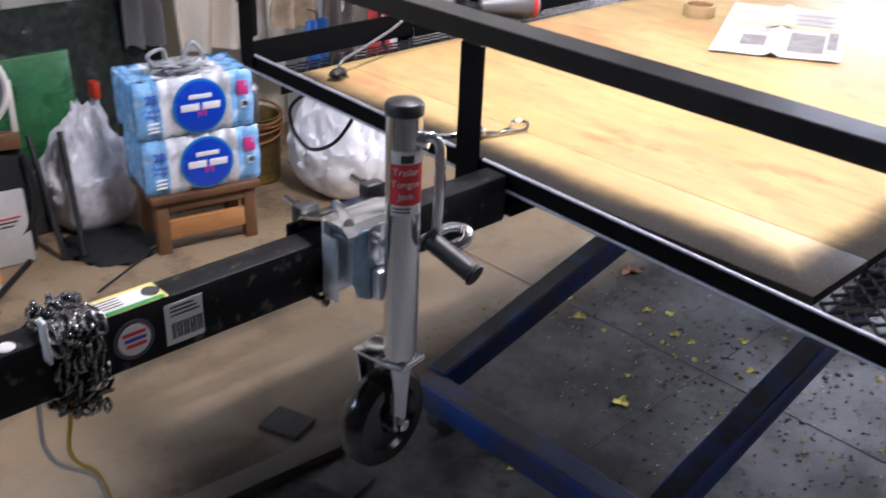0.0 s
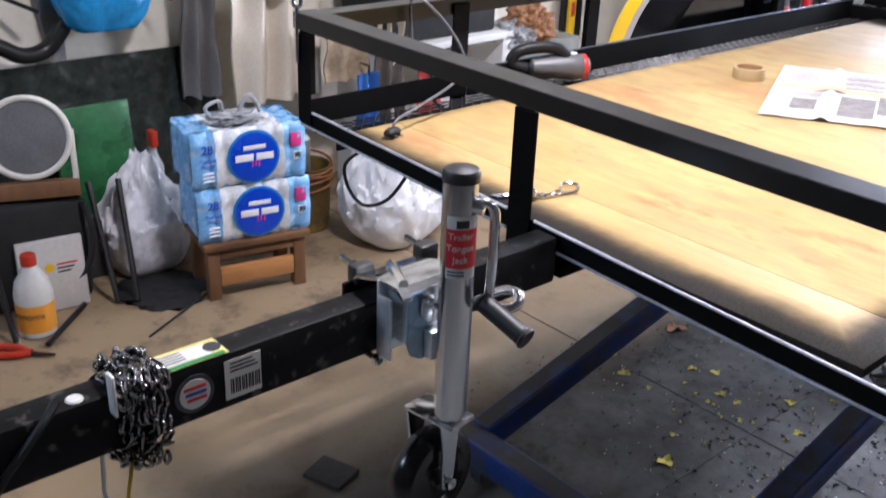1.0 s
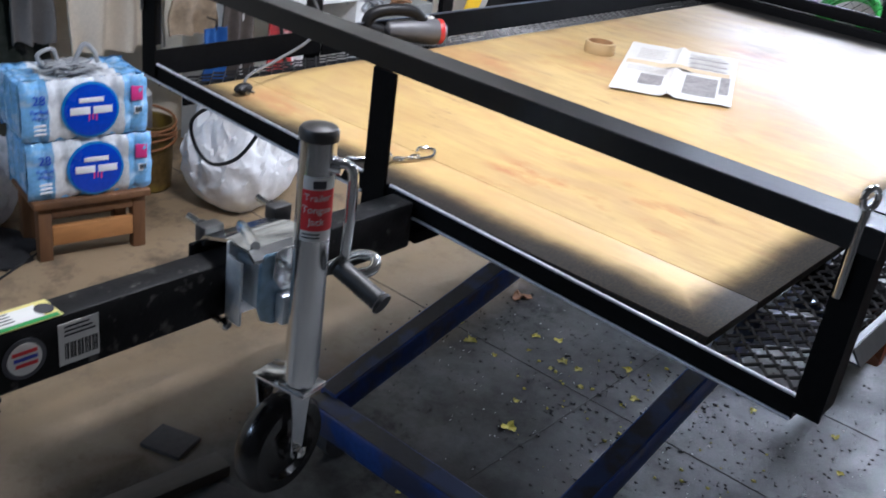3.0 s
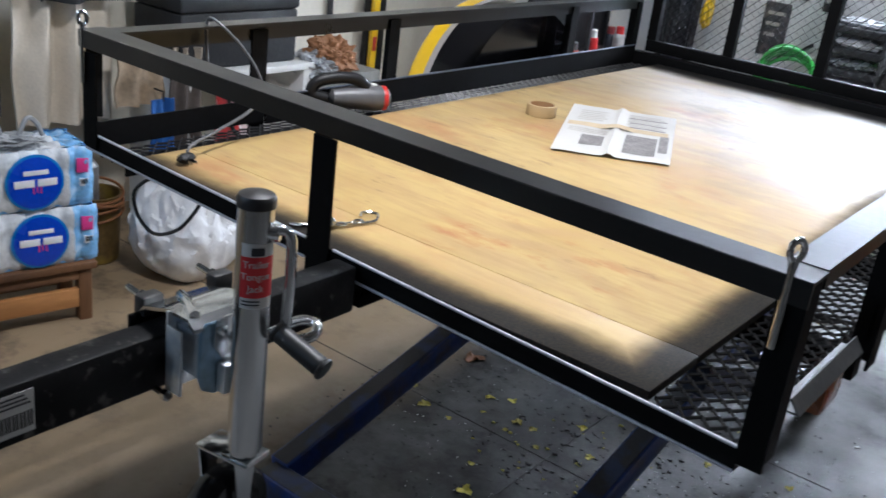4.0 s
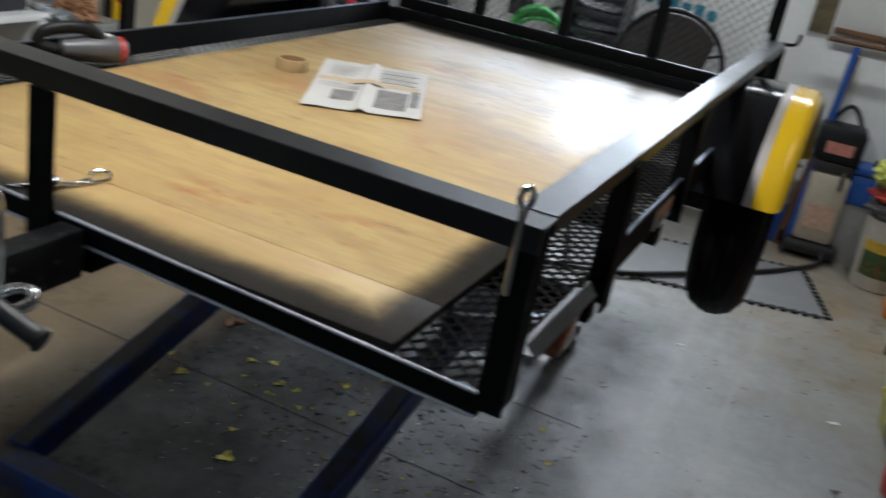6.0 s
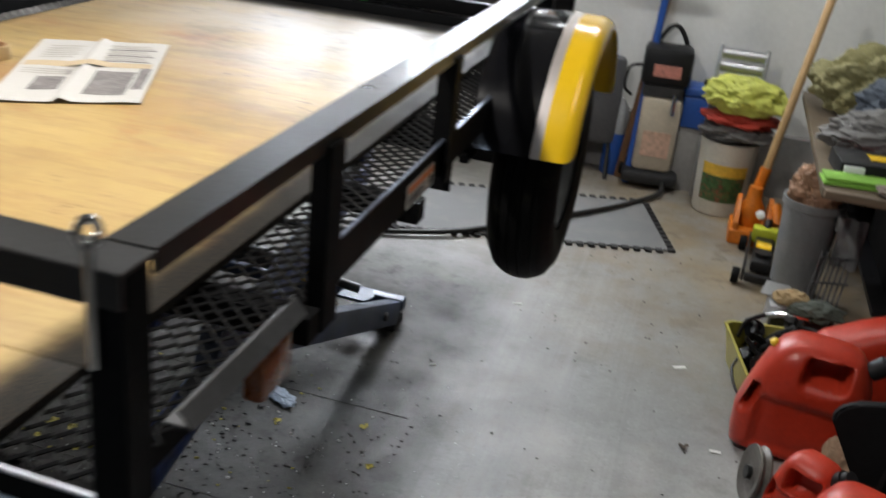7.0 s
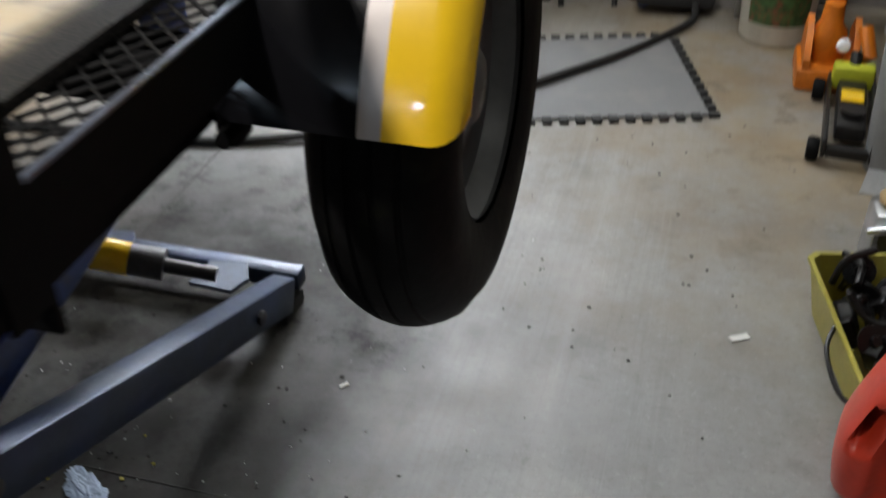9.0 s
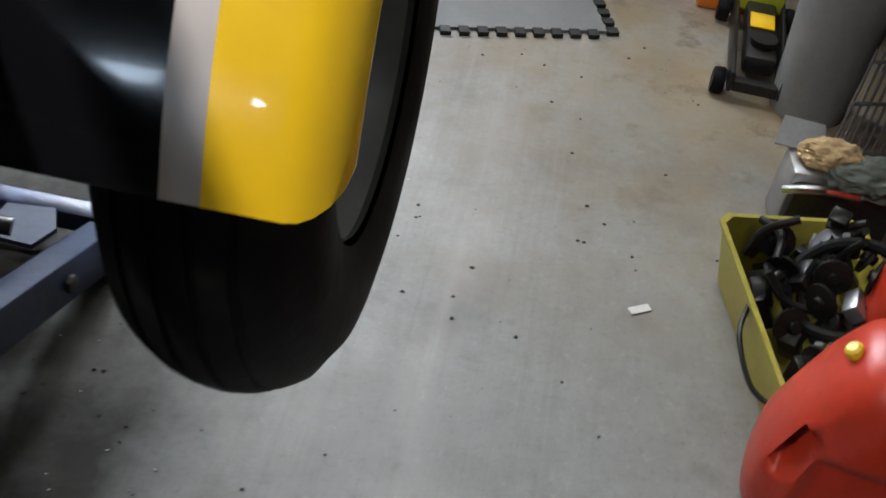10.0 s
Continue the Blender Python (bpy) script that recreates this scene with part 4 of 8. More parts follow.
prism(bm, o, 0.005, Matrix.Translation((0.8665, 0, D)) @ EYE_X)
bmesh.ops.bevel(bm, geom=bm.edges[:], offset=0.0014, segments=2, affect="EDGES")
part("latch_plate", bm, CHROME, sw)
part("tube_clamp", B(0.8662, 0.8845, -0.366, -0.314, D - 0.085, D - 0.038, 0.003), ZINC, sw)
part("back_plate", B(0.738, 0.7455, -0.42, -0.28, D - 0.100, D + 0.001, 0.002), BLACK_PAINT, jack)
for y in (-0.415, -0.288):
    z = D - 0.094
    b = part("clamp_bolt", tube(bmesh.new(), [(0.735, y, z), (0.828, y, z)], 0.0048, 10), STEEL_BOLT, jack)
    part("nut", lathe(bmesh.new(), [(0.009, 0), (0.009, 0.008)], Matrix.Translation((0.817, y, z)) @ Matrix.Rotation(radians(90), 4, "Y"), 6), CHROME, b)
    u = part("upper_bolt", tube(bmesh.new(), [(0.690, y + 0.03, D + 0.016), (0.748, y + 0.03, D + 0.010)], 0.0052, 10), CHROME, jack)
    part("nut", lathe(bmesh.new(), [(0.0105, 0), (0.0105, 0.010)], Matrix.Translation((0.722, y + 0.03, D + 0.013)) @ Matrix.Rotation(radians(90), 4, "Y"), 6), STEEL_BOLT, u)
    part("clamp_block", B(0.728, 0.752, y + 0.012, y + 0.048, D - 0.006, D + 0.024, 0.004), STEEL_BOLT, jack, "dark steel clamp block")
for y, z in ((-0.362, D + 0.012), (-0.342, D - 0.006), (-0.336, D - 0.025), (-0.325, D + 0.012)):
    part("rivet", lathe(bmesh.new(), [(0.0075, 0), (0.0075, 0.004), (0.004, 0.007)], Matrix.Translation((0.8717, y, z)) @ Matrix.Rotation(radians(90), 4, "Y"), 14), CHROME, jack)
for ob in set(jack.children_recursive) - before_mount:
    ob.data.transform(Matrix.Translation((0, 0.008, 0.012)))
# caster
WR = 0.082
CX, CY, CZ = 0.876, -0.342, 0.735
cm = Matrix.Translation((CX, CY, CZ)) @ Matrix.Rotation(radians(8), 4, "Z")
bm = bmesh.new()
box(bm, -0.036, 0.060, -0.027, 0.027, 0.114, 0.119, 0.0015, cm)
box(bm, 0.010, 0.060, -0.024, 0.026, 0.1192, 0.1235, 0.0015, cm)
fork = part("caster_fork", bm, CHROME, jack, "bright caster fork with a square top plate")
for s in (-1, 1):
    o = [(-0.007, -0.013), (0.007, -0.013), (0.012, -0.007), (0.017, 0.06), (0.026, 0.1135), (-0.022, 0.1135), (-0.014, 0.06), (-0.012, -0.007)]
    prism(bm := bmesh.new(), o, 0.004, cm @ Matrix.Translation((s * 0.034 - 0.002, 0, 0)) @ EYE_X)
    bmesh.ops.bevel(bm, geom=bm.edges[:], offset=0.0012, segments=2, affect="EDGES")
    part("fork_leg", bm, CHROME, fork)
wm = cm @ Matrix.Rotation(radians(90), 4, "Y")
w = part("caster_wheel", lathe(bmesh.new(), [(0.012, -0.026), (0.018, -0.026), (0.022, -0.018), (0.048, -0.016), (0.054, -0.024), (WR - 0.010, -0.023), (WR - 0.002, -0.014), (WR, 0.0), (WR - 0.002, 0.014), (WR - 0.010, 0.023), (0.054, 0.024), (0.048, 0.016), (0.022, 0.018), (0.018, 0.026), (0.012, 0.026)], wm, 48), surf("hard_black_wheel", (0.010, 0.010, 0.011), 0.25, vary=0.2, spec=0.5), jack, "glossy black caster wheel")
part("caster_axle", tube(bmesh.new(), [cm @ Vector((-0.045, 0, 0)), cm @ Vector((0.046, 0, 0))], 0.006, 10), CHROME, w)
part("axle_nut", lathe(bmesh.new(), [(0.0105, 0), (0.0105, 0.008), (0.006, 0.011)], cm @ Matrix.Translation((0.037, 0, 0)) @ Matrix.Rotation(radians(90), 4, "Y"), 6), CHROME, w)

# safety chain bundled round the tongue
CHAIN = surf("dark_chain_steel", (0.20, 0.197, 0.19), 0.2, 1.0, vary=0.35, big=40, small=120)
chain = thing("safety_chain", "dark steel safety chain wound round the tongue", "chain")
rnd = random.Random(4)
link_bm = bmesh.new()
pts = [Vector((0.0062 * math.cos(a) + (0.006 if math.cos(a) > 0 else -0.006), 0.0062 * math.sin(a), 0)) for a in (2 * math.pi * k / 14 for k in range(14))]
tube(link_bm, pts, 0.0027, 6, True)
lm = bpy.data.meshes.new("link")
link_bm.to_mesh(lm)
link_bm.free()
lm.materials.append(CHAIN)
for f in lm.polygons:
    f.use_smooth = True
for turn_no in range(6):
    y0 = -0.790 + 0.0105 * turn_no
    for k in range(24):
        a = 2 * math.pi * k / 24 + rnd.uniform(-0.1, 0.1)
        ca2, sa2 = math.cos(a), math.sin(a)
        out = rnd.choice((0.0, 0.004, 0.010))
        px = 0.775 + max(-0.030, min(0.030, 0.055 * ca2)) + out * ca2
        pz = D - 0.040 + max(-0.048, min(0.048, 0.072 * sa2)) + out * sa2
        if sa2 < -0.5:
            pz -= rnd.uniform(0, 0.016)
        ob = new("link", lm)
        ob.parent = chain
        ob.matrix_basis = Matrix.Translation((px, y0 + rnd.uniform(-0.007, 0.007), pz)) @ Matrix.Rotation(-a + math.pi / 2, 4, "Y") @ Matrix.Rotation(radians(90 * (k % 2) + rnd.uniform(-25, 25)), 4, "X") @ Matrix.Rotation(rnd.uniform(-0.5, 0.5), 4, "Z")
part("paper_tag", B(0.808, 0.826, -0.806, -0.802, D - 0.016, D + 0.040, 0.001), WHITE_PAPER, chain, "white paper tag")
WIRE_W = surf("white_wire", (0.62, 0.62, 0.60), 0.4, vary=0.05)
WIRE_Y = surf("yellow_wire", (0.62, 0.42, 0.05), 0.4, vary=0.1)
WIRE_K = surf("black_cable", (0.012, 0.012, 0.012), 0.45, vary=0.15)
harness = thing("wire_harness", "white and yellow trailer wires hanging from the tongue", "wiring")
for name, mat2, pts in (("white_wire", WIRE_W, [(0.79, -0.815, D - 0.07), (0.80, -0.820, D - 0.105), (0.80, -0.821, D - 0.140), (0.80, -0.808, D - 0.175), (0.80, -0.785, D - 0.197), (0.80, -0.766, D - 0.217), (0.80, -0.757, D - 0.25), (0.80, -0.745, D - 0.33), (0.79, -0.74, D - 0.5), (0.78, -0.75, D - 0.75), (0.76, -0.76, 0.012), (0.70, -0.85, 0.004)]),
                        ("yellow_wire", WIRE_Y, [(0.79, -0.778, D - 0.08), (0.80, -0.784, D - 0.115), (0.80, -0.792, D - 0.160), (0.80, -0.782, D - 0.188), (0.80, -0.765, D - 0.209), (0.797, -0.752, D - 0.25), (0.797, -0.740, D - 0.33), (0.787, -0.735, D - 0.5), (0.777, -0.745, D - 0.75), (0.757, -0.755, 0.012), (0.70, -0.84, 0.004)])):
    part(name, tube(bmesh.new(), smooth_path(pts, 8), 0.003, 8), mat2, harness)
cable = thing("tongue_cable", "black braided cable along the tongue", "cable")
part("cable_run", tube(bmesh.new(), smooth_path([(0.806, -1.3, D - 0.055), (0.809, -1.1, D - 0.07), (0.808, -0.98, D - 0.092), (0.806, -0.93, D - 0.05), (0.804, -0.89, D - 0.01), (0.79, -0.86, D + 0.012)], 8), 0.0055, 8), WIRE_K, cable)

# loose things on the deck -----------------------------------------------------
tape = thing("tape_roll", "roll of tan masking tape lying on the plywood", "tape")
tm = Matrix.Translation((0.357, 1.245, D + 0.0005))
part("tape_body", lathe(bmesh.new(), [(0.036, 0.0), (0.043, 0.0), (0.0435, 0.002), (0.0435, 0.030), (0.043, 0.032), (0.036, 0.032), (0.036, 0.0)], tm, 40, False), surf("masking_tape", (0.50, 0.36, 0.18), 0.6, vary=0.06), tape)
part("tape_core", lathe(bmesh.new(), [(0.0335, 0.0), (0.0358, 0.0), (0.0358, 0.031), (0.0335, 0.031), (0.0335, 0.0)], tm, 40, False), surf("cardboard_core", (0.36, 0.20, 0.09), 0.8, vary=0.1), tape)

news = thing("newspaper", "open sheet of newspaper lying flat on the plywood", "newspaper")
NA, NB, NC = Vector((0.340, 1.459)), Vector((0.835, 1.110)), Vector((0.580, 0.945))
ND = Vector((0.612, 1.609))
NEWSPRINT = surf("newsprint", (0.58, 0.56, 0.52), 0.8, vary=0.06, big=8, small=90, bump=0.03)


def news_point(u, v, lift=0.0):
    p = (NC * (1 - u) + NB * u) * (1 - v) + (NA * (1 - u) + ND * u) * v
    z = D + 0.003 + 0.004 * (noise.noise(Vector((u * 4, v * 4, 3))) + 0.6) + 0.010 * math.exp(-((u - 0.48) / 0.035) ** 2) + lift
    return Vector((p.x, p.y, z))


def news_patch(name, u0, u1, v0, v1, lift, mat2, parent, n=10, label=""):
    bm = bmesh.new()
    g = [[[bm.verts.new(news_point(u0 + (u1 - u0) * i / n, v0 + (v1 - v0) * j / n, lift - q)) for i in range(n + 1)] for j in range(n + 1)] for q in (0, 0.0005)]
    for j in range(n):
        for i in range(n):
            bm.faces.new((g[0][j][i], g[0][j][i + 1], g[0][j + 1][i + 1], g[0][j + 1][i])).smooth = True
            bm.faces.new((g[1][j][i], g[1][j + 1][i], g[1][j + 1][i + 1], g[1][j][i + 1])).smooth = True
    return part(name, bm, mat2, parent, label)


page = news_patch("page", 0, 1, 0, 1, 0, NEWSPRINT, news, 30)
GREY_INK = surf("grey_halftone", (0.22, 0.20, 0.19), 0.8, vary=0.5, big=30, small=150, bump=0)
PALE_INK = surf("pale_print", (0.45, 0.42, 0.37), 0.8, vary=0.2, big=40, small=150, bump=0)
TAN_INK = surf("tan_print", (0.55, 0.43, 0.27), 0.8, vary=0.15, big=20, bump=0)
news_patch("photo", 0.58, 0.86, 0.10, 0.46, 0.0008, GREY_INK, page, 6)
news_patch("photo", 0.20, 0.40, 0.16, 0.36, 0.0008, GREY_INK, page, 6)
news_patch("photo_strip", 0.88, 0.96, 0.20, 0.52, 0.0008, GREY_INK, page, 4)
news_patch("headline_bar", 0.03, 0.95, 0.52, 0.60, 0.0008, TAN_INK, page, 6)
for k in range(9):
    news_patch("print_bar", 0.56 + 0.02 * (k % 2), 0.92 - 0.03 * (k % 3), 0.62 + k * 0.036, 0.638 + k * 0.036, 0.0008, PALE_INK if k % 3 else GREY_INK, page, 4)
for k in range(6):
    news_patch("print_bar", 0.10, 0.34 + 0.03 * (k % 2), 0.66 + k * 0.045, 0.675 + k * 0.045, 0.0008, PALE_INK, page, 3)
for k in range(3):
    news_patch("print_bar", 0.06, 0.42, 0.40 + k * 0.03, 0.412 + k * 0.03, 0.0008, PALE_INK, page, 3)

# heat gun
GUN = surf("grey_plastic", (0.11, 0.11, 0.115), 0.45, vary=0.1)
GUNK = surf("dark_grip_plastic", (0.010, 0.010, 0.011), 0.5, vary=0.15, spec=0.3)
gun = thing("rotary_tool", "grey and black power tool with a red ring on the deck", "power tool")
gm = Matrix.Translation((0.085, 0.790, D + 0.036)) @ Matrix.Rotation(radians(62), 4, "Z") @ Matrix.Rotation(radians(90), 4, "Y") @ Matrix.Scale(0.8, 4)
part("body", lathe(bmesh.new(), [(0.012, -0.13), (0.028, -0.12), (0.036, -0.06), (0.042, 0.0), (0.044, 0.035), (0.040, 0.052)], gm, 28), GUN, gun)
part("red_ring", lathe(bmesh.new(), [(0.0405, 0.052), (0.042, 0.056), (0.041, 0.066), (0.034, 0.070)], gm, 28), surf("red_plastic", (0.55, 0.03, 0.025), 0.35), gun, "red front ring")
part("front_cap", lathe(bmesh.new(), [(0.033, 0.070), (0.028, 0.078), (0.002, 0.080)], gm, 28), GUN, gun)
bm = bmesh.new()
tube(bm, [gm @ Vector(p) for p in smooth_path([(-0.034, 0.0, 0.0), (-0.062, 0.0, -0.04), (-0.066, 0.0, -0.11), (-0.05, 0.0, -0.175), (-0.012, 0, -0.19), (0.004, 0, -0.14)], 6)], 0.016, 12)
part("handle", bm, GUNK, gun, "black loop handle")
part("dial", lathe(bmesh.new(), [(0.018, 0), (0.018, 0.003)], gm @ Matrix.Translation((-0.0425, 0.008, 0.02)) @ Matrix.Rotation(radians(-90), 4, "Y"), 20), WHITE_PAPER, gun, "white round badge")

# hitch clip and short chain
clip = thing("safety_clip", "bright steel clip on a short chain", "clip")
part("ring", tube(bmesh.new(), smooth_path([(0.61, 0.085, D + 0.006), (0.632, 0.11, D + 0.006), (0.66, 0.155, D + 0.006)], 5), 0.0042, 8), CHROME, clip)
part("knuckle", blob(bmesh.new(), (0.014, 0.016, 0.011), Matrix.Translation((0.655, 0.140, D + 0.012)), 2, 0.2), CHROME, clip)
part("wire_bail", tube(bmesh.new(), smooth_path([(0.655, 0.15, D + 0.008), (0.675, 0.19, D + 0.005), (0.685, 0.235, D + 0.004), (0.665, 0.262, D + 0.006), (0.645, 0.245, D + 0.006), (0.655, 0.225, D + 0.004)], 6), 0.003, 8), CHROME, clip)
for k in range(3):
    part("clip_link", tube(bmesh.new(), [Vector((0.665 + 0.004 * k + 0.008 * math.cos(a), 0.165 + 0.018 * k + 0.010 * math.sin(a), D + 0.006 + (0.004 * math.cos(a) if k % 2 else 0))) for a in (2 * math.pi * i / 10 for i in range(10))], 0.0022, 6, True), CHROME, clip)
clip.matrix_basis = pose(-0.012, -0.055, 0)

# power lead hanging over the left rail
lead = thing("power_lead", "grey cable draped over the rail with a black plug", "cable")
part("lead_wire", tube(bmesh.new(), smooth_path([(0.03, 0.30, ZT - 0.10), (0.022, 0.30, ZT + 0.006), (0.06, 0.31, ZT + 0.004), (0.105, 0.355, ZT - 0.06), (0.135, 0.375, ZT - 0.13), (0.150, 0.33, D + 0.075), (0.172, 0.22, D + 0.048), (0.198, 0.125, D + 0.034), (0.206, 0.105, D + 0.016)], 8), 0.0034, 8), surf("grey_cable", (0.11, 0.11, 0.115), 0.4), lead)
part("plug_body", blob(bmesh.new(), (0.014, 0.022, 0.012), Matrix.Translation((0.212, 0.100, D + 0.013)), 5, 0.15), GUNK, lead)
for k in range(2):
    part("plug_pin", B(0.224, 0.242, 0.092 + k * 0.012, 0.094 + k * 0.012, D + 0.008, D + 0.014), CHROME, lead)
loop = thing("hanging_wire_loop", "thin black wire loop hanging below the front rail", "cable")
part("loop_wire", tube(bmesh.new(), smooth_path([(0.28, 0.03, D - 0.06), (0.21, 0.03, D - 0.073), (0.165, 0.02, D - 0.115), (0.18, 0.02, D - 0.165), (0.235, 0.02, D - 0.185), (0.30, 0.03, D - 0.155), (0.335, 0.05, D - 0.10), (0.335, 0.06, D - 0.067)], 8), 0.004, 8), WIRE_K, loop)
loop.matrix_basis = pose(-0.01, -0.006, 0.052)

STEEL_FOOT = surf("black_foot", (0.01, 0.01, 0.01), 0.7, vary=0.2)
# scissor lift under the trailer -----------------------------------------------
lift = thing("scissor_lift", "blue painted steel scissor lift with worn black tops under the trailer", "lift")


WORN_TOP = surf("blackened_paint", (0.012, 0.013, 0.018), 0.5, vary=0.4, big=6, small=70, stain=(0.012, 0.030, 0.10), amount=0.8, low=0.5, high=0.62)


def beam(name, a, b2, w, h, mat2=None, label=""):
    """A square tube between two points, upright in section."""
    a, b2 = Vector(a), Vector(b2)
    d = (b2 - a).normalized()
    s = d.cross(Vector((0, 0, 1))).normalized()
    u = s.cross(d)
    bm = bmesh.new()
    box(bm, 0, (b2 - a).length, -w / 2, w / 2, -h / 2, h / 2, 0.006, Matrix.Translation(a) @ Matrix((d, s, u)).transposed().to_4x4())
    leg = part(name, bm, mat2 or BLUE_STEEL, lift, label)
    if name == "inner_leg" or name == "front_cross_tube":
        bm = bmesh.new()
        box(bm, 0.004, (b2 - a).length - 0.004, -w / 2 + 0.007, w / 2 - 0.007, h / 2 + 0.0004, h / 2 + 0.0016, 0.0, Matrix.Translation(a) @ Matrix((d, s, u)).transposed().to_4x4())
        part("worn_top", bm, WORN_TOP, leg, "blackened worn upper face")
    return leg


for x in (0.278, 0.975):
    beam("inner_leg", (x, 0.37, 0.16), (x, 2.15, 0.60), 0.066, 0.075)
beam("front_cross_tube", (0.262, 0.335, 0.15), (1.012, 0.335, 0.15), 0.075, 0.075)
GREY_BLUE = surf("worn_blue_grey_paint", (0.026, 0.04, 0.075), 0.40, 0.2, vary=0.3, big=5, small=60, bump=0.1, stain=(0.03, 0.05, 0.14), amount=0.6)
for x in (0.19, 1.085):
    beam("outer_leg", (x, 2.25, 0.050), (x, 0.95, 0.580), 0.056, 0.082, GREY_BLUE)
    for y, z in ((1.336, 0.423), (2.08, 0.119)):
        part("pivot_bolt", lathe(bmesh.new(), [(0.016, 0), (0.016, 0.008), (0.008, 0.012)], Matrix.Translation((x + (0.029 if x > 0.5 else -0.041), y, z)) @ Matrix.Rotation(radians(90), 4, "Y"), 8), GREY_PRIMER, lift)
beam("rear_cross_tube", (0.16, 2.295, 0.065), (1.113, 2.295, 0.065), 0.045, 0.045, GREY_BLUE)
for x in (0.30, 0.975):
    beam("top_rail", (x, 0.5, 0.893), (x, 2.2, 0.893), 0.06, 0.116)
    for y, z in ((0.95, 0.76), (2.15, 0.74)):
        part("top_link", B(x - 0.02, x + 0.02, y - 0.05, y + 0.05, z - 0.14, 0.834, 0.004), BLUE_STEEL, lift)
for x, y in ((0.30, 0.37), (0.975, 0.37)):
    part("roller", lathe(bmesh.new(), [(0.06, -0.02), (0.06, 0.02)], Matrix.Translation((x, y + 0.02, 0.062)) @ Matrix.Rotation(radians(90), 4, "Y"), 24), GREY_PRIMER, lift)
for x in (0.19, 1.085):
    part("foot_plate", B(x - 0.026, x + 0.026, 2.20, 2.30, 0.0, 0.03, 0.004), STEEL_FOOT, lift)
part("cylinder", tube(bmesh.new(), [(0.45, 1.97, 0.32), (0.90, 2.10, 0.20)], 0.034, 20), GREY_PRIMER, lift, "grey hydraulic cylinder")
part("cylinder_band", tube(bmesh.new(), [(0.765, 2.061, 0.236), (0.835, 2.0812, 0.2173)], 0.0352, 20), YELLOW, lift, "yellow label band")
part("cylinder_rod", tube(bmesh.new(), [(0.90, 2.10, 0.20), (1.0, 2.129, 0.173)], 0.016, 14), STEEL_BOLT, lift)
for x, y in ((0.665, 2.265), (0.975, 2.215)):
    bm = bmesh.new()
    prism(bm, [(-0.06, -0.045), (0.04, -0.05), (0.06, 0.0), (0.035, 0.05), (-0.05, 0.04)], 0.010, Matrix.Translation((x, y - 0.02, 0.112)))
    part("lug_plate", bm, GREY_BLUE, lift)

# window and door in the walls ---------------------------------------------------
FRAME_WOOD = surf("window_frame_wood", (0.36, 0.17, 0.05), 0.5, vary=0.2, big=6, small=50, stretch=(0.3, 1, 1))
win = structure("window_1", B(WX0 - 0.07, WX1 + 0.07, YB - 0.035, YB - 0.003, WZ0 - 0.075, WZ0 - 0.005, 0.004), FRAME_WOOD, "wood framed window letting in bright daylight", "window")
part("window_frame", B(WX0 - 0.07, WX0 - 0.002, YB - 0.03, YB - 0.003, WZ0, WZ1 + 0.06, 0.004), FRAME_WOOD, win)
part("window_frame", B(WX1 + 0.002, WX1 + 0.07, YB - 0.03, YB - 0.003, WZ0, WZ1 + 0.06, 0.004), FRAME_WOOD, win)
part("window_frame", B(WX0 - 0.001, WX1 + 0.001, YB - 0.03, YB - 0.003, WZ1 + 0.002, WZ1 + 0.06, 0.004), FRAME_WOOD, win)
pane = part("pane", B(WX0, WX1, YB + 0.03, YB + 0.034, WZ0, WZ1), clear("window_glass", (0.95, 0.97, 1.0), 0.0), win)
pane.visible_shadow = False
structure("backdrop", B(VX0 - 0.6, WX1 + 0.6, YB + 0.5, YB + 0.52, 0.8, 3.0), glow("daylight_outside", (0.86, 0.93, 1.0), 3.2), "bright overcast daylight outside the window", "sky")

win = structure("window_4", B(VX0 - 0.06, VX1 + 0.06, YB - 0.035, YB - 0.003, VZ0 - 0.07, VZ0 - 0.004, 0.004), FRAME_WOOD, "second wood framed window letting in daylight", "window")
part("window_frame", B(VX0 - 0.06, VX0 - 0.002, YB - 0.03, YB - 0.003, VZ0, VZ1 + 0.06, 0.004), FRAME_WOOD, win)
part("window_frame", B(VX1 + 0.002, VX1 + 0.06, YB - 0.03, YB - 0.003, VZ0, VZ1 + 0.06, 0.004), FRAME_WOOD, win)
part("window_frame", B(VX0 - 0.001, VX1 + 0.001, YB - 0.03, YB - 0.003, VZ1 + 0.002, VZ1 + 0.06, 0.004), FRAME_WOOD, win)
pane = part("pane", B(VX0, VX1, YB + 0.03, YB + 0.034, VZ0, VZ1), bpy.data.materials["window_glass"], win)
pane.visible_shadow = False
for nm, (x, tw, _) in zip(("window_2", "window_3", "window_5", "window_6"), TRANSOMS):
    h = tw / 2 + 0.004
    high = structure(nm, B(x - h - 0.035, x + h + 0.035, YF + 0.003, YF + 0.05, 2.54, 2.58, 0.003), FRAME_WOOD, "small high window in the wall letting in daylight", "window")
    part("window_frame", B(x - h - 0.035, x + h + 0.035, YF + 0.003, YF + 0.05, 2.94, 2.98, 0.003), FRAME_WOOD, high)
    for x0 in (x - h - 0.035, x + h):
        part("window_frame", B(x0, x0 + 0.035, YF + 0.003, YF + 0.05, 2.581, 2.939, 0.003), FRAME_WOOD, high)
    part("pane", B(x - h + 0.002, x + h - 0.002, YF + 0.003, YF + 0.012, 2.583, 2.937), bpy.data.materials["daylight_outside"], high)
CURB = surf("concrete_curb", (0.30, 0.29, 0.28), 0.8, vary=0.15, big=4, small=40, bump=0.25)
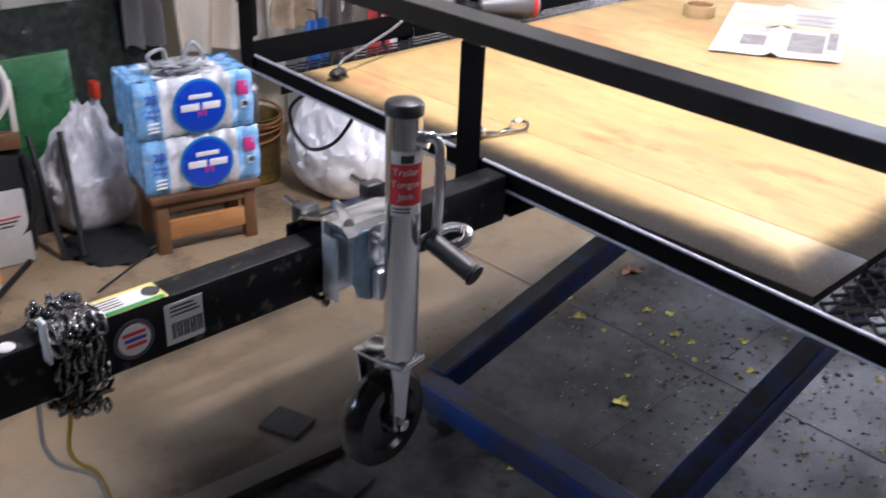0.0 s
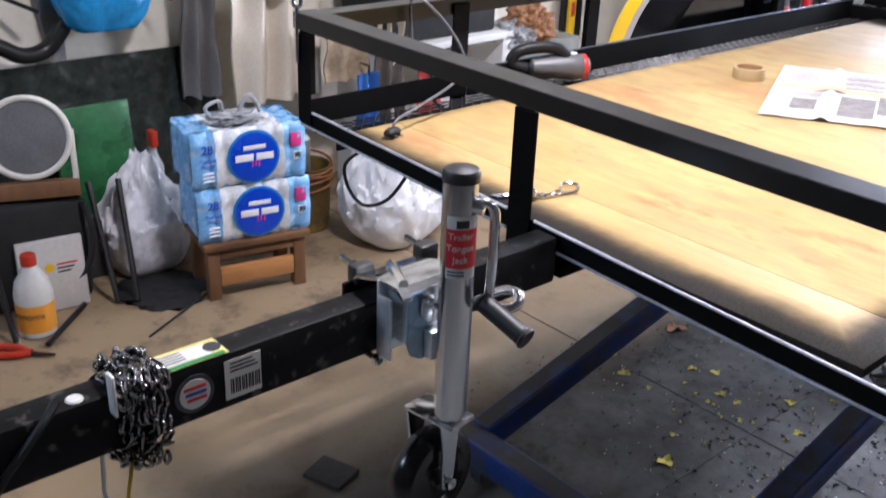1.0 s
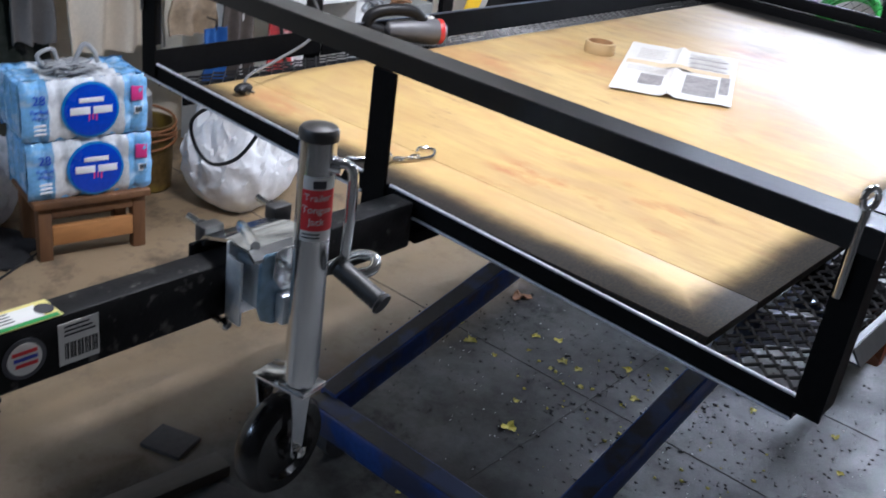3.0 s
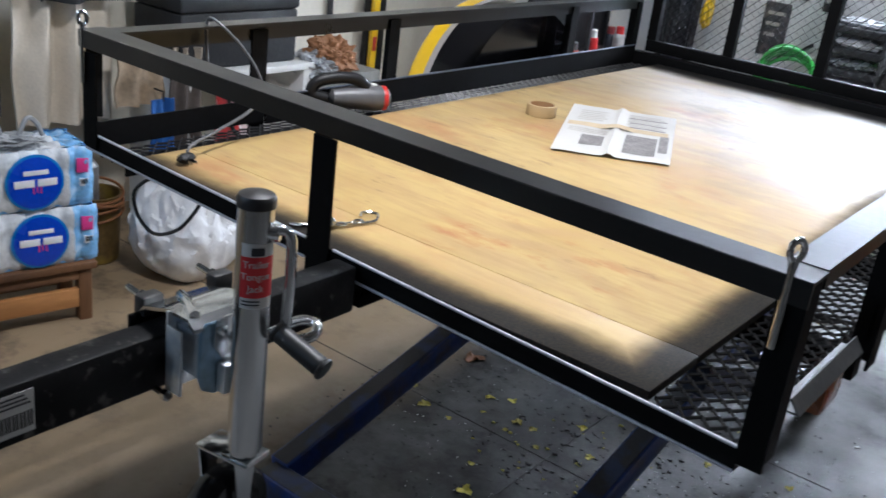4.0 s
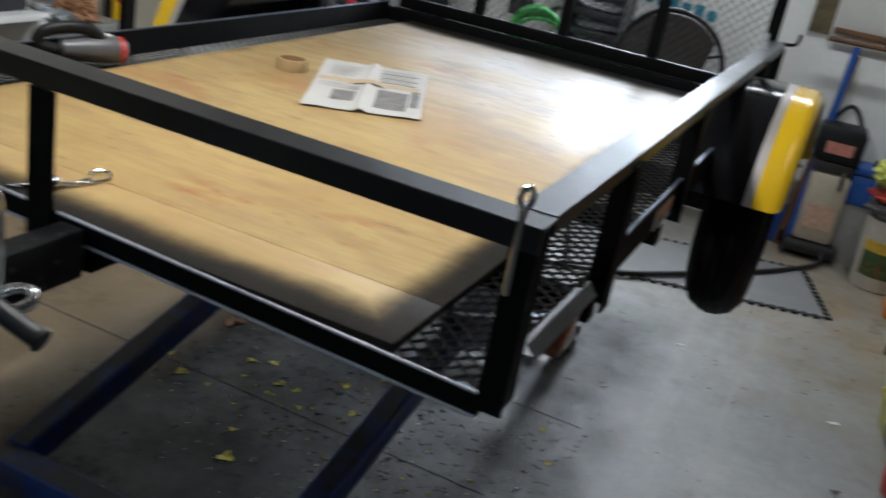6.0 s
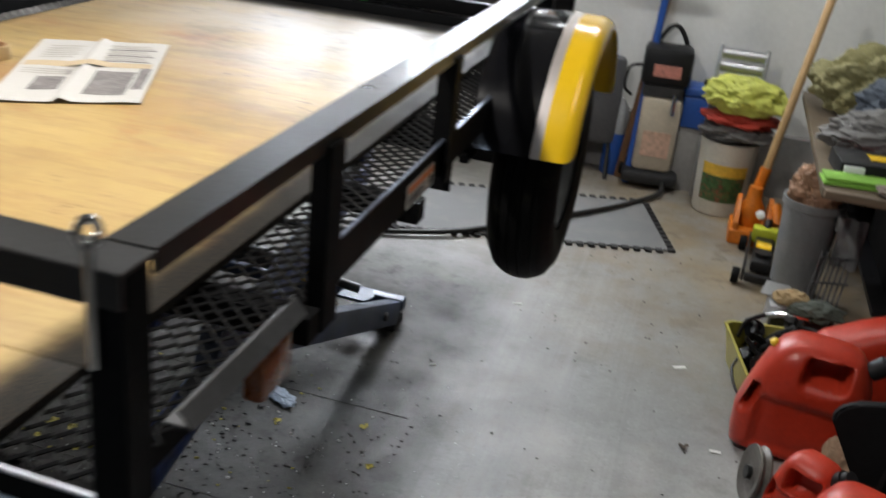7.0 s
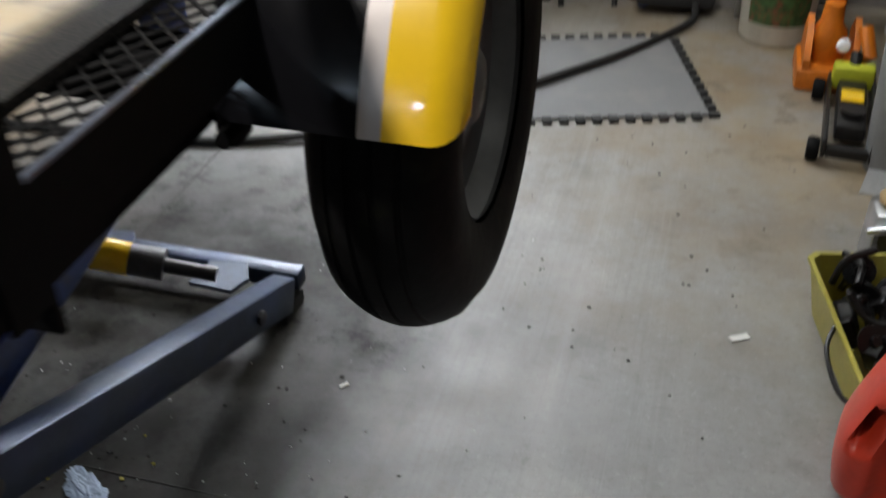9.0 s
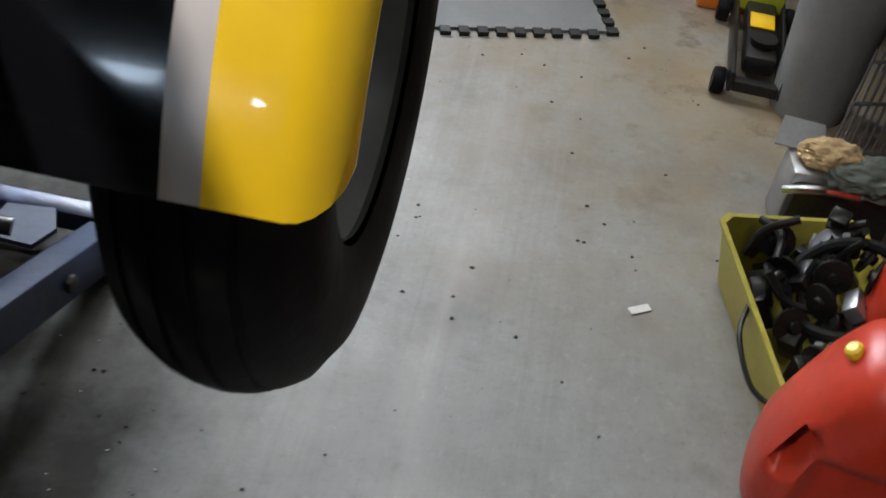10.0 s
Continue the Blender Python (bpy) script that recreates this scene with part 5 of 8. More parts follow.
structure("baseboard", B(1.30, XR, YB - 0.06, YB - 0.003, 0.001, 0.33, 0.006), CURB, "rough grey concrete footing along the wall", "footing")

TUBE_MAT = glow("tube_glow", (1.0, 0.93, 0.82), 5.0)
FIX = surf("fixture_white", (0.7, 0.7, 0.68), 0.4, vary=0.04)
for x, y, a, short in ((2.26, 0.95, 0, 0.92), (1.75, 3.60, 90, 1.0), (0.72, 0.45, 0, 0.37)):
    f = thing("ceiling_light", "white ceiling fixture with two fluorescent tubes", "light", "ceiling lights")
    part("housing", B(-0.08, 0.08, -0.63, 0.63, -0.05, 0.0, 0.006), FIX, f)
    for dx in (-0.05, 0.05):
        part("lamp_tube", tube(bmesh.new(), [(dx, -0.6, -0.066), (dx, 0.6, -0.066)], 0.013, 12), TUBE_MAT, f)
    f.matrix_basis = pose(x, y, CEIL - 0.001, 0, 0, a) @ Matrix.Diagonal((1, short, 1, 1))

# left side ------------------------------------------------------------------------
stool = thing("wooden_stool", "small dark-stained wooden step stool on the concrete floor", "stool")
sm = pose(-1.17, 0.515, 0, 0, 0, -12)
for x in (-0.115, 0.075):
    for y in (-0.185, 0.14):
        part("leg", B(x, x + 0.045, y, y + 0.045, 0, 0.2, 0.003), WOOD, stool)
part("seat", B(-0.13, 0.135, -0.20, 0.20, 0.2, 0.225, 0.004), WOOD, stool)
part("apron", B(0.095, 0.1195, -0.139, 0.139, 0.055, 0.125, 0.003), WOOD_LIGHT, stool, "orange-brown board")
part("apron", B(0.095, 0.1195, -0.139, 0.139, 0.160, 0.199, 0.003), WOOD, stool)
part("apron", B(-0.11, -0.085, -0.139, 0.139, 0.055, 0.125, 0.003), WOOD, stool)
stool.matrix_basis = sm

WRAP = surf("clear_shrink_wrap", (0.74, 0.77, 0.80), 0.16, vary=0.22, big=14, small=70, bump=0.5, coat=0.3, stain=(0.90, 0.91, 0.92), amount=0.7)
WRAP_BLUE = surf("blue_shrink_wrap", (0.20, 0.46, 0.78), 0.18, vary=0.3, big=16, small=70, bump=0.5, coat=0.3, stain=(0.55, 0.75, 0.92), amount=0.7)
LOGO_BLUE = surf("deep_blue_print", (0.008, 0.06, 0.55), 0.25, vary=0.15, coat=0.3, bump=0.2)
LOGO_RIM = surf("teal_print", (0.02, 0.22, 0.55), 0.25, vary=0.15, coat=0.3, bump=0.2)
PRINT_WHITE = surf("white_print", (0.85, 0.86, 0.88), 0.35, vary=0.04, bump=0)
PINK = surf("pink_print", (0.70, 0.05, 0.25), 0.35, vary=0.08, bump=0.05)


def water_pack():
    """A shrink-wrapped block of bottles: 7 along y, 4 along x; the front faces +x."""
    p = thing("water_bottle_pack", "shrink-wrapped pack of water bottles with a blue oval emblem", "bottled water", "stacked water packs")
    LY, LX, HZ = 0.42, 0.25, 0.205

    def bump_at(u, n):
        return abs(math.sin(math.pi * u * n))

    def block(y0, y1, name, mat2, grow):
        bm = bmesh.new()
        ny, nz, nx = max(6, int((y1 - y0) * 130)), 16, 26

        def point(face, a, b2):
            # face 0: +x, 1: -x, 2: top, 3: -y end, 4: +y end
            if face in (0, 1):
                y, z = y0 + (y1 - y0) * a, HZ * b2
                d = 0.012 * bump_at((y + LY / 2) / LY, 7) - 0.012
                d -= 0.016 * (abs(b2 - 0.5) * 2) ** 6 + 0.006 * math.exp(-((b2 - 0.62) / 0.08) ** 2)
                x = (LX / 2 + d + grow) * (1 if face == 0 else -1)
                return (x, y, z)
            if face == 2:
                x, y = (a - 0.5) * (LX - 0.055), y0 + (y1 - y0) * b2
                return (x, y, HZ + grow - 0.012 + 0.012 * bump_at((x + LX / 2) / LX, 4) * bump_at((y + LY / 2) / LY, 7))
            s = -1 if face == 3 else 1
            x, z = (a - 0.5) * (LX - 0.045), HZ * b2
            return (x, s * (LY / 2 + grow - 0.012 + 0.012 * bump_at((x + LX / 2) / LX, 4) - 0.014 * (abs(b2 - 0.5) * 2) ** 6), z)

        faces = [0, 1, 2]
        if y0 <= -LY / 2 + 1e-6:
            faces.append(3)
        if y1 >= LY / 2 - 1e-6:
            faces.append(4)
        for fc in faces:
            na, nb = (ny, nz) if fc < 2 else (nx, ny) if fc == 2 else (nx, nz)
            g = [[bm.verts.new(point(fc, i / na, j / nb)) for i in range(na + 1)] for j in range(nb + 1)]
            for j in range(nb):
                for i in range(na):
                    q = (g[j][i], g[j][i + 1], g[j + 1][i + 1], g[j + 1][i])
                    bm.faces.new(q).smooth = True
        for v in bm.verts:
            v.co += Vector((noise.noise(v.co * 30), noise.noise(v.co * 30 + Vector((5, 0, 0))), noise.noise(v.co * 30 + Vector((0, 5, 0))))) * 0.0035
        return part(name, bm, mat2, p)

    block(-0.125, 0.125, "clear_wrap", WRAP, 0.0)
    block(-LY / 2, -0.125, "blue_wrap", WRAP_BLUE, 0.0012)
    block(0.125, LY / 2, "blue_wrap", WRAP_BLUE, 0.0012)
    part("base", B(-0.105, 0.105, -0.19, 0.19, 0.0, 0.19), WRAP_BLUE, p)
    em = Matrix.Translation((0.1255, 0.01, 0.102)) @ EYE_X
    rim = part("emblem", lathe(bmesh.new(), [(0.112, 0), (0.112, 0.0015), (0.095, 0.0035)], em @ Matrix.Diagonal((0.86, 0.86, 1, 1)), 40), LOGO_RIM, p, "deep blue oval emblem with white bars")
    part("emblem_field", lathe(bmesh.new(), [(0.102, 0.0036), (0.102, 0.005), (0.07, 0.007), (0.002, 0.008)], em @ Matrix.Diagonal((0.86, 0.86, 1, 1)), 40), LOGO_BLUE, rim)
    for y0, y1, z0, z1 in ((-0.040, 0.042, 0.028, 0.044), (-0.070, -0.004, -0.012, 0.013), (0.006, 0.070, -0.012, 0.013)):
        part("emblem_bar", B(0.1336, 0.1348, 0.01 + y0, 0.01 + y1, 0.102 + z0, 0.102 + z1, 0.0004), PRINT_WHITE, rim)
    for k in range(3):
        part("emblem_flame", B(0.1334, 0.1342, 0.0 + k * 0.012, 0.005 + k * 0.012, 0.066 + 0.004 * (k % 2), 0.09), PINK, rim)
    part("pink_badge", B(0.1165, 0.126, 0.150, 0.190, 0.118, 0.168, 0.002), PINK, p)
    part("barcode_patch", B(0.117, 0.126, 0.160, 0.188, 0.070, 0.097, 0.001), PRINT_WHITE, p)
    for k in range(4):
        part("barcode_bar", B(0.1262, 0.1268, 0.163 + k * 0.006, 0.168 + k * 0.006, 0.077, 0.095), INK, p)
    words("count_words", "28", 0.042, Matrix.Translation((0.1265, -0.155, 0.145)) @ EYE_X, LOGO_BLUE, p)
    for k, t in enumerate(("Purified", "Water")):
        words("label_words", t, 0.019, Matrix.Translation((0.1268, -0.155, 0.108 - 0.020 * k)) @ EYE_X, LOGO_BLUE, p)
    for k in range(3):
        part("print_bar", B(0.120, 0.1265, -0.175, -0.135, 0.058 - k * 0.014, 0.064 - k * 0.014), PRINT_WHITE, p)
    return p


pk = water_pack()
pk.matrix_basis = sm @ pose(0.0, 0.0, 0.226)
copy_thing(pk, sm @ pose(0.0, -0.015, 0.434, 0, 0, 2))

GREY_PLASTIC = surf("grey_poly_bag", (0.34, 0.35, 0.36), 0.35, vary=0.2, big=12, small=60, bump=0.4)
knot = thing("knotted_bag", "crumpled grey plastic bag lying on the water packs", "plastic bag")
bm = bmesh.new()
blob(bm, (0.05, 0.08, 0.02), None, 8, 0.7, 3.0)
tube(bm, smooth_path([(0, -0.08, 0.01), (0.02, -0.10, 0.05), (0.01, -0.05, 0.065), (0, -0.03, 0.02)], 6), 0.007, 6)
tube(bm, smooth_path([(0, 0.02, 0.01), (0.01, 0.05, 0.075), (0.0, 0.085, 0.05), (0, 0.10, 0.01)], 6), 0.008, 6)
part("bag", bm, GREY_PLASTIC, knot)
knot.matrix_basis = sm @ pose(0.03, -0.04, 0.655)

WHITE_BAG = surf("white_woven_sack", (0.80, 0.80, 0.80), 0.45, vary=0.08, big=7, small=50, bump=0.5)
THIN_BAG = surf("thin_white_bag", (0.66, 0.66, 0.69), 0.3, vary=0.2, big=9, small=40, bump=0.5, stain=(0.30, 0.30, 0.33), amount=0.6)


def sack(name, label, size, m, mat2, seed, tip=0.25):
    s = thing(name, label, "sack")
    bm = bmesh.new()
    r = bmesh.ops.create_icosphere(bm, subdivisions=5, radius=1)
    for v in r["verts"]:
        d = v.co.normalized()
        # fuller corners than a ball, and gathered folds that fan out from the neck
        p4 = (abs(d.x) ** 3.2 + abs(d.y) ** 3.2 + abs(d.z) ** 3.2) ** (-1 / 3.2)
        turn = math.atan2(d.y, d.x) * 7 + 3 * noise.noise(d * 2.0 + Vector((0, seed, 0)))
        fold = 0.035 * math.sin(turn) * (0.3 + tip) * (1 - abs(d.z)) + 0.03 * (1 - abs(noise.noise(d * 6 + Vector((seed, 9, 0))))) ** 4
        k = 0.97 + fold + 0.10 * noise.fractal(d * 2.2 + Vector((seed, 0, 0)), 1, 2, 4)
        ridg = 0.05 * (1 - abs(noise.noise(d * 3.5 + Vector((seed, 4, 0))))) ** 3
        d = d * p4
        z = d.z
        wdt = (1 - tip * max(0, z)) * (1 - 0.10 * max(0, -z))
        v.co = Vector((d.x * size[0] * wdt, d.y * size[1] * wdt, (z * 0.5 + 0.5) * size[2])) * (k + ridg)
        v.co.z = max(0.0, v.co.z - 0.02)
    for f in bm.faces:
        f.smooth = True
    part("bag", bm, mat2, s)
    s.matrix_basis = m
    return s


sack("white_sack", "bulging white plastic sack on the floor", (0.19, 0.23, 0.45), pose(-1.17, 1.22, 0, 0, 0, 14), WHITE_BAG, 2.0)
sack("thin_plastic_bag", "thin translucent white carrier bag with things in it", (0.13, 0.17, 0.46), pose(-1.50, 0.26, 0), THIN_BAG, 6.0, 0.75)

POT = surf("rusty_pail", (0.14, 0.09, 0.03), 0.5, 0.3, vary=0.4, big=8, small=50, bump=0.3, stain=(0.28, 0.20, 0.02), amount=0.6)
pail = thing("old_pail", "rusty yellow-brown pail with cord wound round it", "pail")
part("pail_body", lathe(bmesh.new(), [(0.085, 0), (0.095, 0.01), (0.105, 0.28), (0.108, 0.285), (0.098, 0.285), (0.09, 0.02)], None, 32), POT, pail)
for k in range(6):
    part("cord_turn", tube(bmesh.new(), [(0.112 * math.cos(a), 0.112 * math.sin(a), 0.20 + k * 0.018 + 0.02 * math.sin(a + k)) for a in (2 * math.pi * i / 24 for i in range(24))], 0.006, 6, True), surf("brown_cord", (0.22, 0.09, 0.03), 0.7, vary=0.2) if k == 0 else bpy.data.materials["brown_cord"], pail)
part("can", lathe(bmesh.new(), [(0.045, 0.02), (0.045, 0.40), (0.03, 0.42)], Matrix.Translation((0.0, -0.03, 0)), 24), surf("dull_tin", (0.35, 0.34, 0.32), 0.4, 0.8, vary=0.2), pail, "dull metal canister")
pail.matrix_basis = pose(-1.47, 0.98, 0)

# dark sheet in plastic leaning on the wall, with a green panel before it
DARK_SHEET = surf("plastic_wrapped_panel", (0.022, 0.026, 0.022), 0.13, vary=0.4, big=12, small=45, bump=0.35, stain=(0.06, 0.068, 0.06), amount=0.4)
panel = thing("wrapped_panel", "dark panel in wrinkled plastic leaning on the wall", "panel")
bm = bmesh.new()
bmesh.ops.create_grid(bm, x_segments=60, y_segments=50, size=0.5)
for v in bm.verts:
    y, z = v.co.x * 1.15, (v.co.y + 0.5) * 0.74
    v.co = Vector((0.008 * noise.fractal(Vector((y * 9, z * 9, 0)), 1, 2, 3) + 0.010 * (1 - abs(noise.noise(Vector((y * 7 + z * 5, z * 9, 4))))) ** 4, y, z))
r = bmesh.ops.extrude_face_region(bm, geom=bm.faces[:])
bmesh.ops.translate(bm, vec=(-0.03, 0, 0), verts=[g for g in r["geom"] if isinstance(g, bmesh.types.BMVert)])
for f in bm.faces:
    f.smooth = True
part("sheet", bm, DARK_SHEET, panel)
panel.matrix_basis = pose(-1.80, 0.22, 0.0, 0, -8, 0)
GREEN = surf("green_panel", (0.02, 0.11, 0.035), 0.3, vary=0.45, big=6, small=40, bump=0.2, stain=(0.02, 0.06, 0.03), amount=0.6)
gp = thing("green_board", "shiny green board leaning against the dark panel", "board")
part("board", B(-0.012, 0.012, -0.15, 0.15, 0, 0.60, 0.004), GREEN, gp)
gp.matrix_basis = pose(-1.68, 0.20, 0.0, 0, -7, 0)
bottle = thing("spray_bottle", "tall clear bottle with a red spray top", "bottle")
part("bottle_body", lathe(bmesh.new(), [(0.034, 0), (0.037, 0.01), (0.037, 0.15), (0.016, 0.20), (0.014, 0.23)], None, 24), surf("milky_bottle", (0.35, 0.36, 0.36), 0.3, vary=0.1), bottle)
part("sprayer", B(-0.018, 0.03, -0.014, 0.014, 0.231, 0.295, 0.006), RED_CAN, bottle)
bottle.matrix_basis = pose(-1.58, 0.36, 0.22)
crate = thing("small_crate", "dark crate with cans behind the carrier bag", "crate")
part("crate_body", B(-0.07, 0.07, -0.2, 0.2, 0, 0.219, 0.006), surf("dark_crate", (0.03, 0.03, 0.03), 0.6, vary=0.4), crate)
crate.matrix_basis = pose(-1.585, 0.22, 0.0005)

# round mesh disc on a stand, bag and box
disc = thing("round_floor_fan", "round grey shop lamp face with a white ring", "lamp")
part("rim", tube(bmesh.new(), [(0.0, 0.135 * math.cos(a), 0.135 * math.sin(a)) for a in (2 * math.pi * k / 40 for k in range(40))], 0.011, 10, True), surf("cream_enamel", (0.66, 0.63, 0.56), 0.4, vary=0.06), disc)
part("face", lathe(bmesh.new(), [(0.128, -0.012), (0.128, 0.0), (0.08, 0.006), (0.002, 0.008)], EYE_X, 40), surf("grey_felt_face", (0.13, 0.13, 0.135), 0.8, vary=0.25, big=14, small=120, bump=0.2), disc)
for s in (-1, 1):
    part("arm", B(-0.012, 0.006, s * 0.14 - 0.01, s * 0.14 + 0.01, -0.16, 0.02, 0.004), bpy.data.materials["cream_enamel"], disc)
part("stand", B(-0.03, 0.03, -0.15, 0.15, -0.205, -0.15, 0.004), WOOD, disc)
disc.matrix_basis = pose(-1.46, -0.135, 0.606, 0, -8, -20)
BLACK_FABRIC = surf("black_nylon", (0.010, 0.010, 0.011), 0.7, vary=0.3, big=9, small=90, bump=0.3)
bag = thing("tool_bag", "black nylon bag with a strap standing on the floor", "bag")
bm = bmesh.new()
box(bm, -0.10, 0.10, -0.19, 0.17, 0.0, 0.395, 0.03)
part("bag_body", bm, BLACK_FABRIC, bag)
part("strap", tube(bmesh.new(), smooth_path([(0.11, 0.16, 0.38), (0.135, 0.175, 0.25), (0.13, 0.13, 0.12), (0.125, 0.02, 0.07), (0.115, -0.10, 0.14)], 8), 0.012, 6), BLACK_FABRIC, bag)
bag.matrix_basis = pose(-1.50, -0.15, 0, 0, 0, -8)
cb = thing("cardboard_box", "white printed carton leaning on the black bag", "box")
part("carton", B(-0.008, 0.03, -0.12, 0.10, 0, 0.26, 0.004), surf("white_carton", (0.55, 0.53, 0.50), 0.6, vary=0.1, stain=(0.35, 0.33, 0.3), amount=0.5), cb)
part("yellow_mark", lathe(bmesh.new(), [(0.016, 0), (0.016, 0.001)], Matrix.Translation((0.0305, -0.02, 0.16)) @ EYE_X, 16), YELLOW, cb)
for k in range(3):
    part("print_bar", B(0.0302, 0.031, 0.005, 0.075 - 0.012 * k, 0.165 - 0.014 * k, 0.171 - 0.014 * k), RED_PRINT if k == 0 else INK, cb)
cb.matrix_basis = pose(-1.375, -0.13, 0.001, 0, -6, -8)

jug = thing("ammonia_jug", "clear plastic jug with red cap and orange label", "jug")
part("jug_body", lathe(bmesh.new(), [(0.055, 0), (0.062, 0.008), (0.062, 0.15), (0.054, 0.195), (0.028, 0.235), (0.022, 0.255)], None, 36), surf("milky_plastic", (0.55, 0.55, 0.52), 0.3, vary=0.08, spec=0.4), jug)
part("cap", lathe(bmesh.new(), [(0.025, 0.253), (0.025, 0.285), (0.022, 0.29)], None, 20), RED_CAN, jug)
part("label", lathe(bmesh.new(), [(0.0628, 0.025), (0.0628, 0.125)], None, 36, False), surf("orange_label", (0.72, 0.30, 0.03), 0.4, vary=0.08), jug, "orange label with dark lettering")
w = words("label_words", "Ammonia", 0.034, Matrix(), INK, jug)
for v in w.data.vertices:
    a = radians(-52) + v.co.x / 0.0635
    v.co = Vector(((0.0635 + v.co.z * 0.5) * math.cos(a), (0.0635 + v.co.z * 0.5) * math.sin(a), 0.088 + v.co.y))
jug.matrix_basis = pose(-1.245, -0.255, 0)

STEEL_BLACK = surf("blackened_bar", (0.025, 0.024, 0.024), 0.4, 0.6, vary=0.3)
for pts, r, lab in (([(-1.33, -0.06, 0.008), (-1.12, -0.27, 0.014)], 0.010, "black pry bar lying on the floor"),
                    ([(-1.15, 0.34, 0.012), (-0.98, 0.02, 0.008)], 0.004, "thin dark rod lying on the floor"),
                    ([(-1.42, -0.34, 0.36), (-1.19, -0.345, 0.012)], 0.011, "dark metal rod leaning on the bag"),
                    ([(-1.48, 0.06, 0.40), (-1.27, 0.04, 0.011), (-1.24, 0.10, 0.011), (-1.45, 0.16, 0.40)], 0.011, "black folded tube frame leaning on the bag")):
    t = thing("metal_bar", lab, "bar")
    o = Vector((pts[-1][0], pts[-1][1], 0))
    part("rod", tube(bmesh.new(), [Vector(p) - o for p in pts], r, 10), STEEL_BLACK, t)
    t.matrix_basis = Matrix.Translation(o)
snips = thing("red_handled_snips", "tin snips with thick red handles", "hand tool")
for s in (-1, 1):
    part("handle", tube(bmesh.new(), smooth_path([(0, 0, 0.014), (-0.04, s * 0.02, 0.016), (-0.10, s * 0.028, 0.016), (-0.15, s * 0.02, 0.014)], 5), 0.013, 8), RED_CAN, snips, "red plastic handle")
part("blade", prism(bmesh.new(), [(-0.01, -0.012), (0.08, -0.003), (0.08, 0.003), (-0.01, 0.012)], 0.006, Matrix.Translation((0, 0, 0.009))), STEEL_BLACK, snips)
snips.matrix_basis = pose(-1.10, -0.335, 0, 0, 0, 48)
floor_rag = thing("black_rubber_sheet", "scrap of black rubber on the floor by the stool", "scrap")
part("sheet", blob(bmesh.new(), (0.16, 0.15, 0.012), None, 3, 0.35, 2.0, 3, 0.0), BLACK_FABRIC, floor_rag)
floor_rag.matrix_basis = pose(-1.28, 0.22, 0.001)

# clothes and bag on the wall
TOWEL = surf("beige_towel", (0.70, 0.62, 0.50), 0.85, vary=0.1, big=5, small=90, bump=0.3)
GREY_CLOTH = surf("grey_cloth", (0.16, 0.155, 0.15), 0.85, vary=0.15, big=5, small=90, bump=0.3)
JACKET = surf("black_jacket", (0.015, 0.015, 0.016), 0.75, vary=0.2, big=6, small=80, bump=0.3)
TZ = Matrix.Rotation(radians(90), 4, "Z")
for name, label, mat2, y, z, w, h, x, fo in (("hanging_towel", "beige towel hanging in folds on the wall", TOWEL, 1.01, 1.24, 0.42, 0.74, -1.70, 3), ("hanging_trousers", "grey trousers hanging beside the towel", GREY_CLOTH, 0.70, 1.20, 0.15, 0.66, -1.80, 2), ("hanging_jacket", "black jacket hanging over the towel", JACKET, 1.06, 1.40, 0.40, 0.40, -1.60, 2)):
    t = thing(name, label, "clothing")
    part("cloth", cloth(bmesh.new(), w, h, TZ, fo, 0.04, seed=y * 9, thick=0.012), mat2, t)
    part("hook", tube(bmesh.new(), [(0.0, 0, -0.01), (XL - x + 0.002, 0, 0.03)], 0.006, 8), CHROME, t)
    t.matrix_basis = pose(x, y, z)
BLUE_BAG = surf("blue_poly_bag", (0.015, 0.20, 0.42), 0.25, vary=0.3, big=8, small=50, bump=0.6)
bb = sack("blue_plastic_bag", "crumpled blue plastic bag hanging on a wall peg", (0.09, 0.18, 0.34), pose(-1.81, 0.32, 0.86), BLUE_BAG, 9.0, 0.3)
part("peg", tube(bmesh.new(), [(-0.15, 0.17, 0.10), (0.08, 0.24, 0.10)], 0.006, 8), STEEL_BLACK, bb)
pipe = thing("exhaust_pipe", "black bent exhaust pipe hanging on the wall", "pipe")
part("pipe_run", tube(bmesh.new(), smooth_path([(0, -0.45, 0.0), (0, -0.2, 0.0), (0, -0.06, -0.02), (0.01, 0.04, -0.07), (0.0, 0.13, -0.06), (0, 0.19, 0.0), (0, 0.22, 0.04)], 8), 0.030, 14), STEEL_BLACK, pipe)
part("muffler", tube(bmesh.new(), [(0.02, -0.5, 0.0), (0.02, -0.16, 0.0)], 0.055, 20), STEEL_BLACK, pipe)
part("hanger", tube(bmesh.new(), smooth_path([(-0.10, -0.05, 0.20), (-0.02, -0.05, 0.19), (0, -0.05, 0.14), (0.02, -0.05, 0.01)], 5), 0.008, 8), STEEL_BLACK, pipe)
part("bracket", tube(bmesh.new(), [(-0.10, -0.12, 0.20), (0.06, 0.10, 0.09)], 0.008, 8), STEEL_BLACK, pipe)
pipe.matrix_basis = pose(-1.84, -0.03, 0.86)
saw = thing("hand_saw", "old hand saw with a dark handle hanging on the wall", "saw")
part("blade", prism(bmesh.new(), [(0, 0), (0.10, 0.02), (0.04, -0.45), (0.01, -0.46)], 0.003, Matrix.Rotation(radians(90), 4, "Z") @ Matrix.Rotation(radians(90), 4, "X")), surf("old_blade", (0.28, 0.27, 0.26), 0.4, 0.8, vary=0.3), saw)
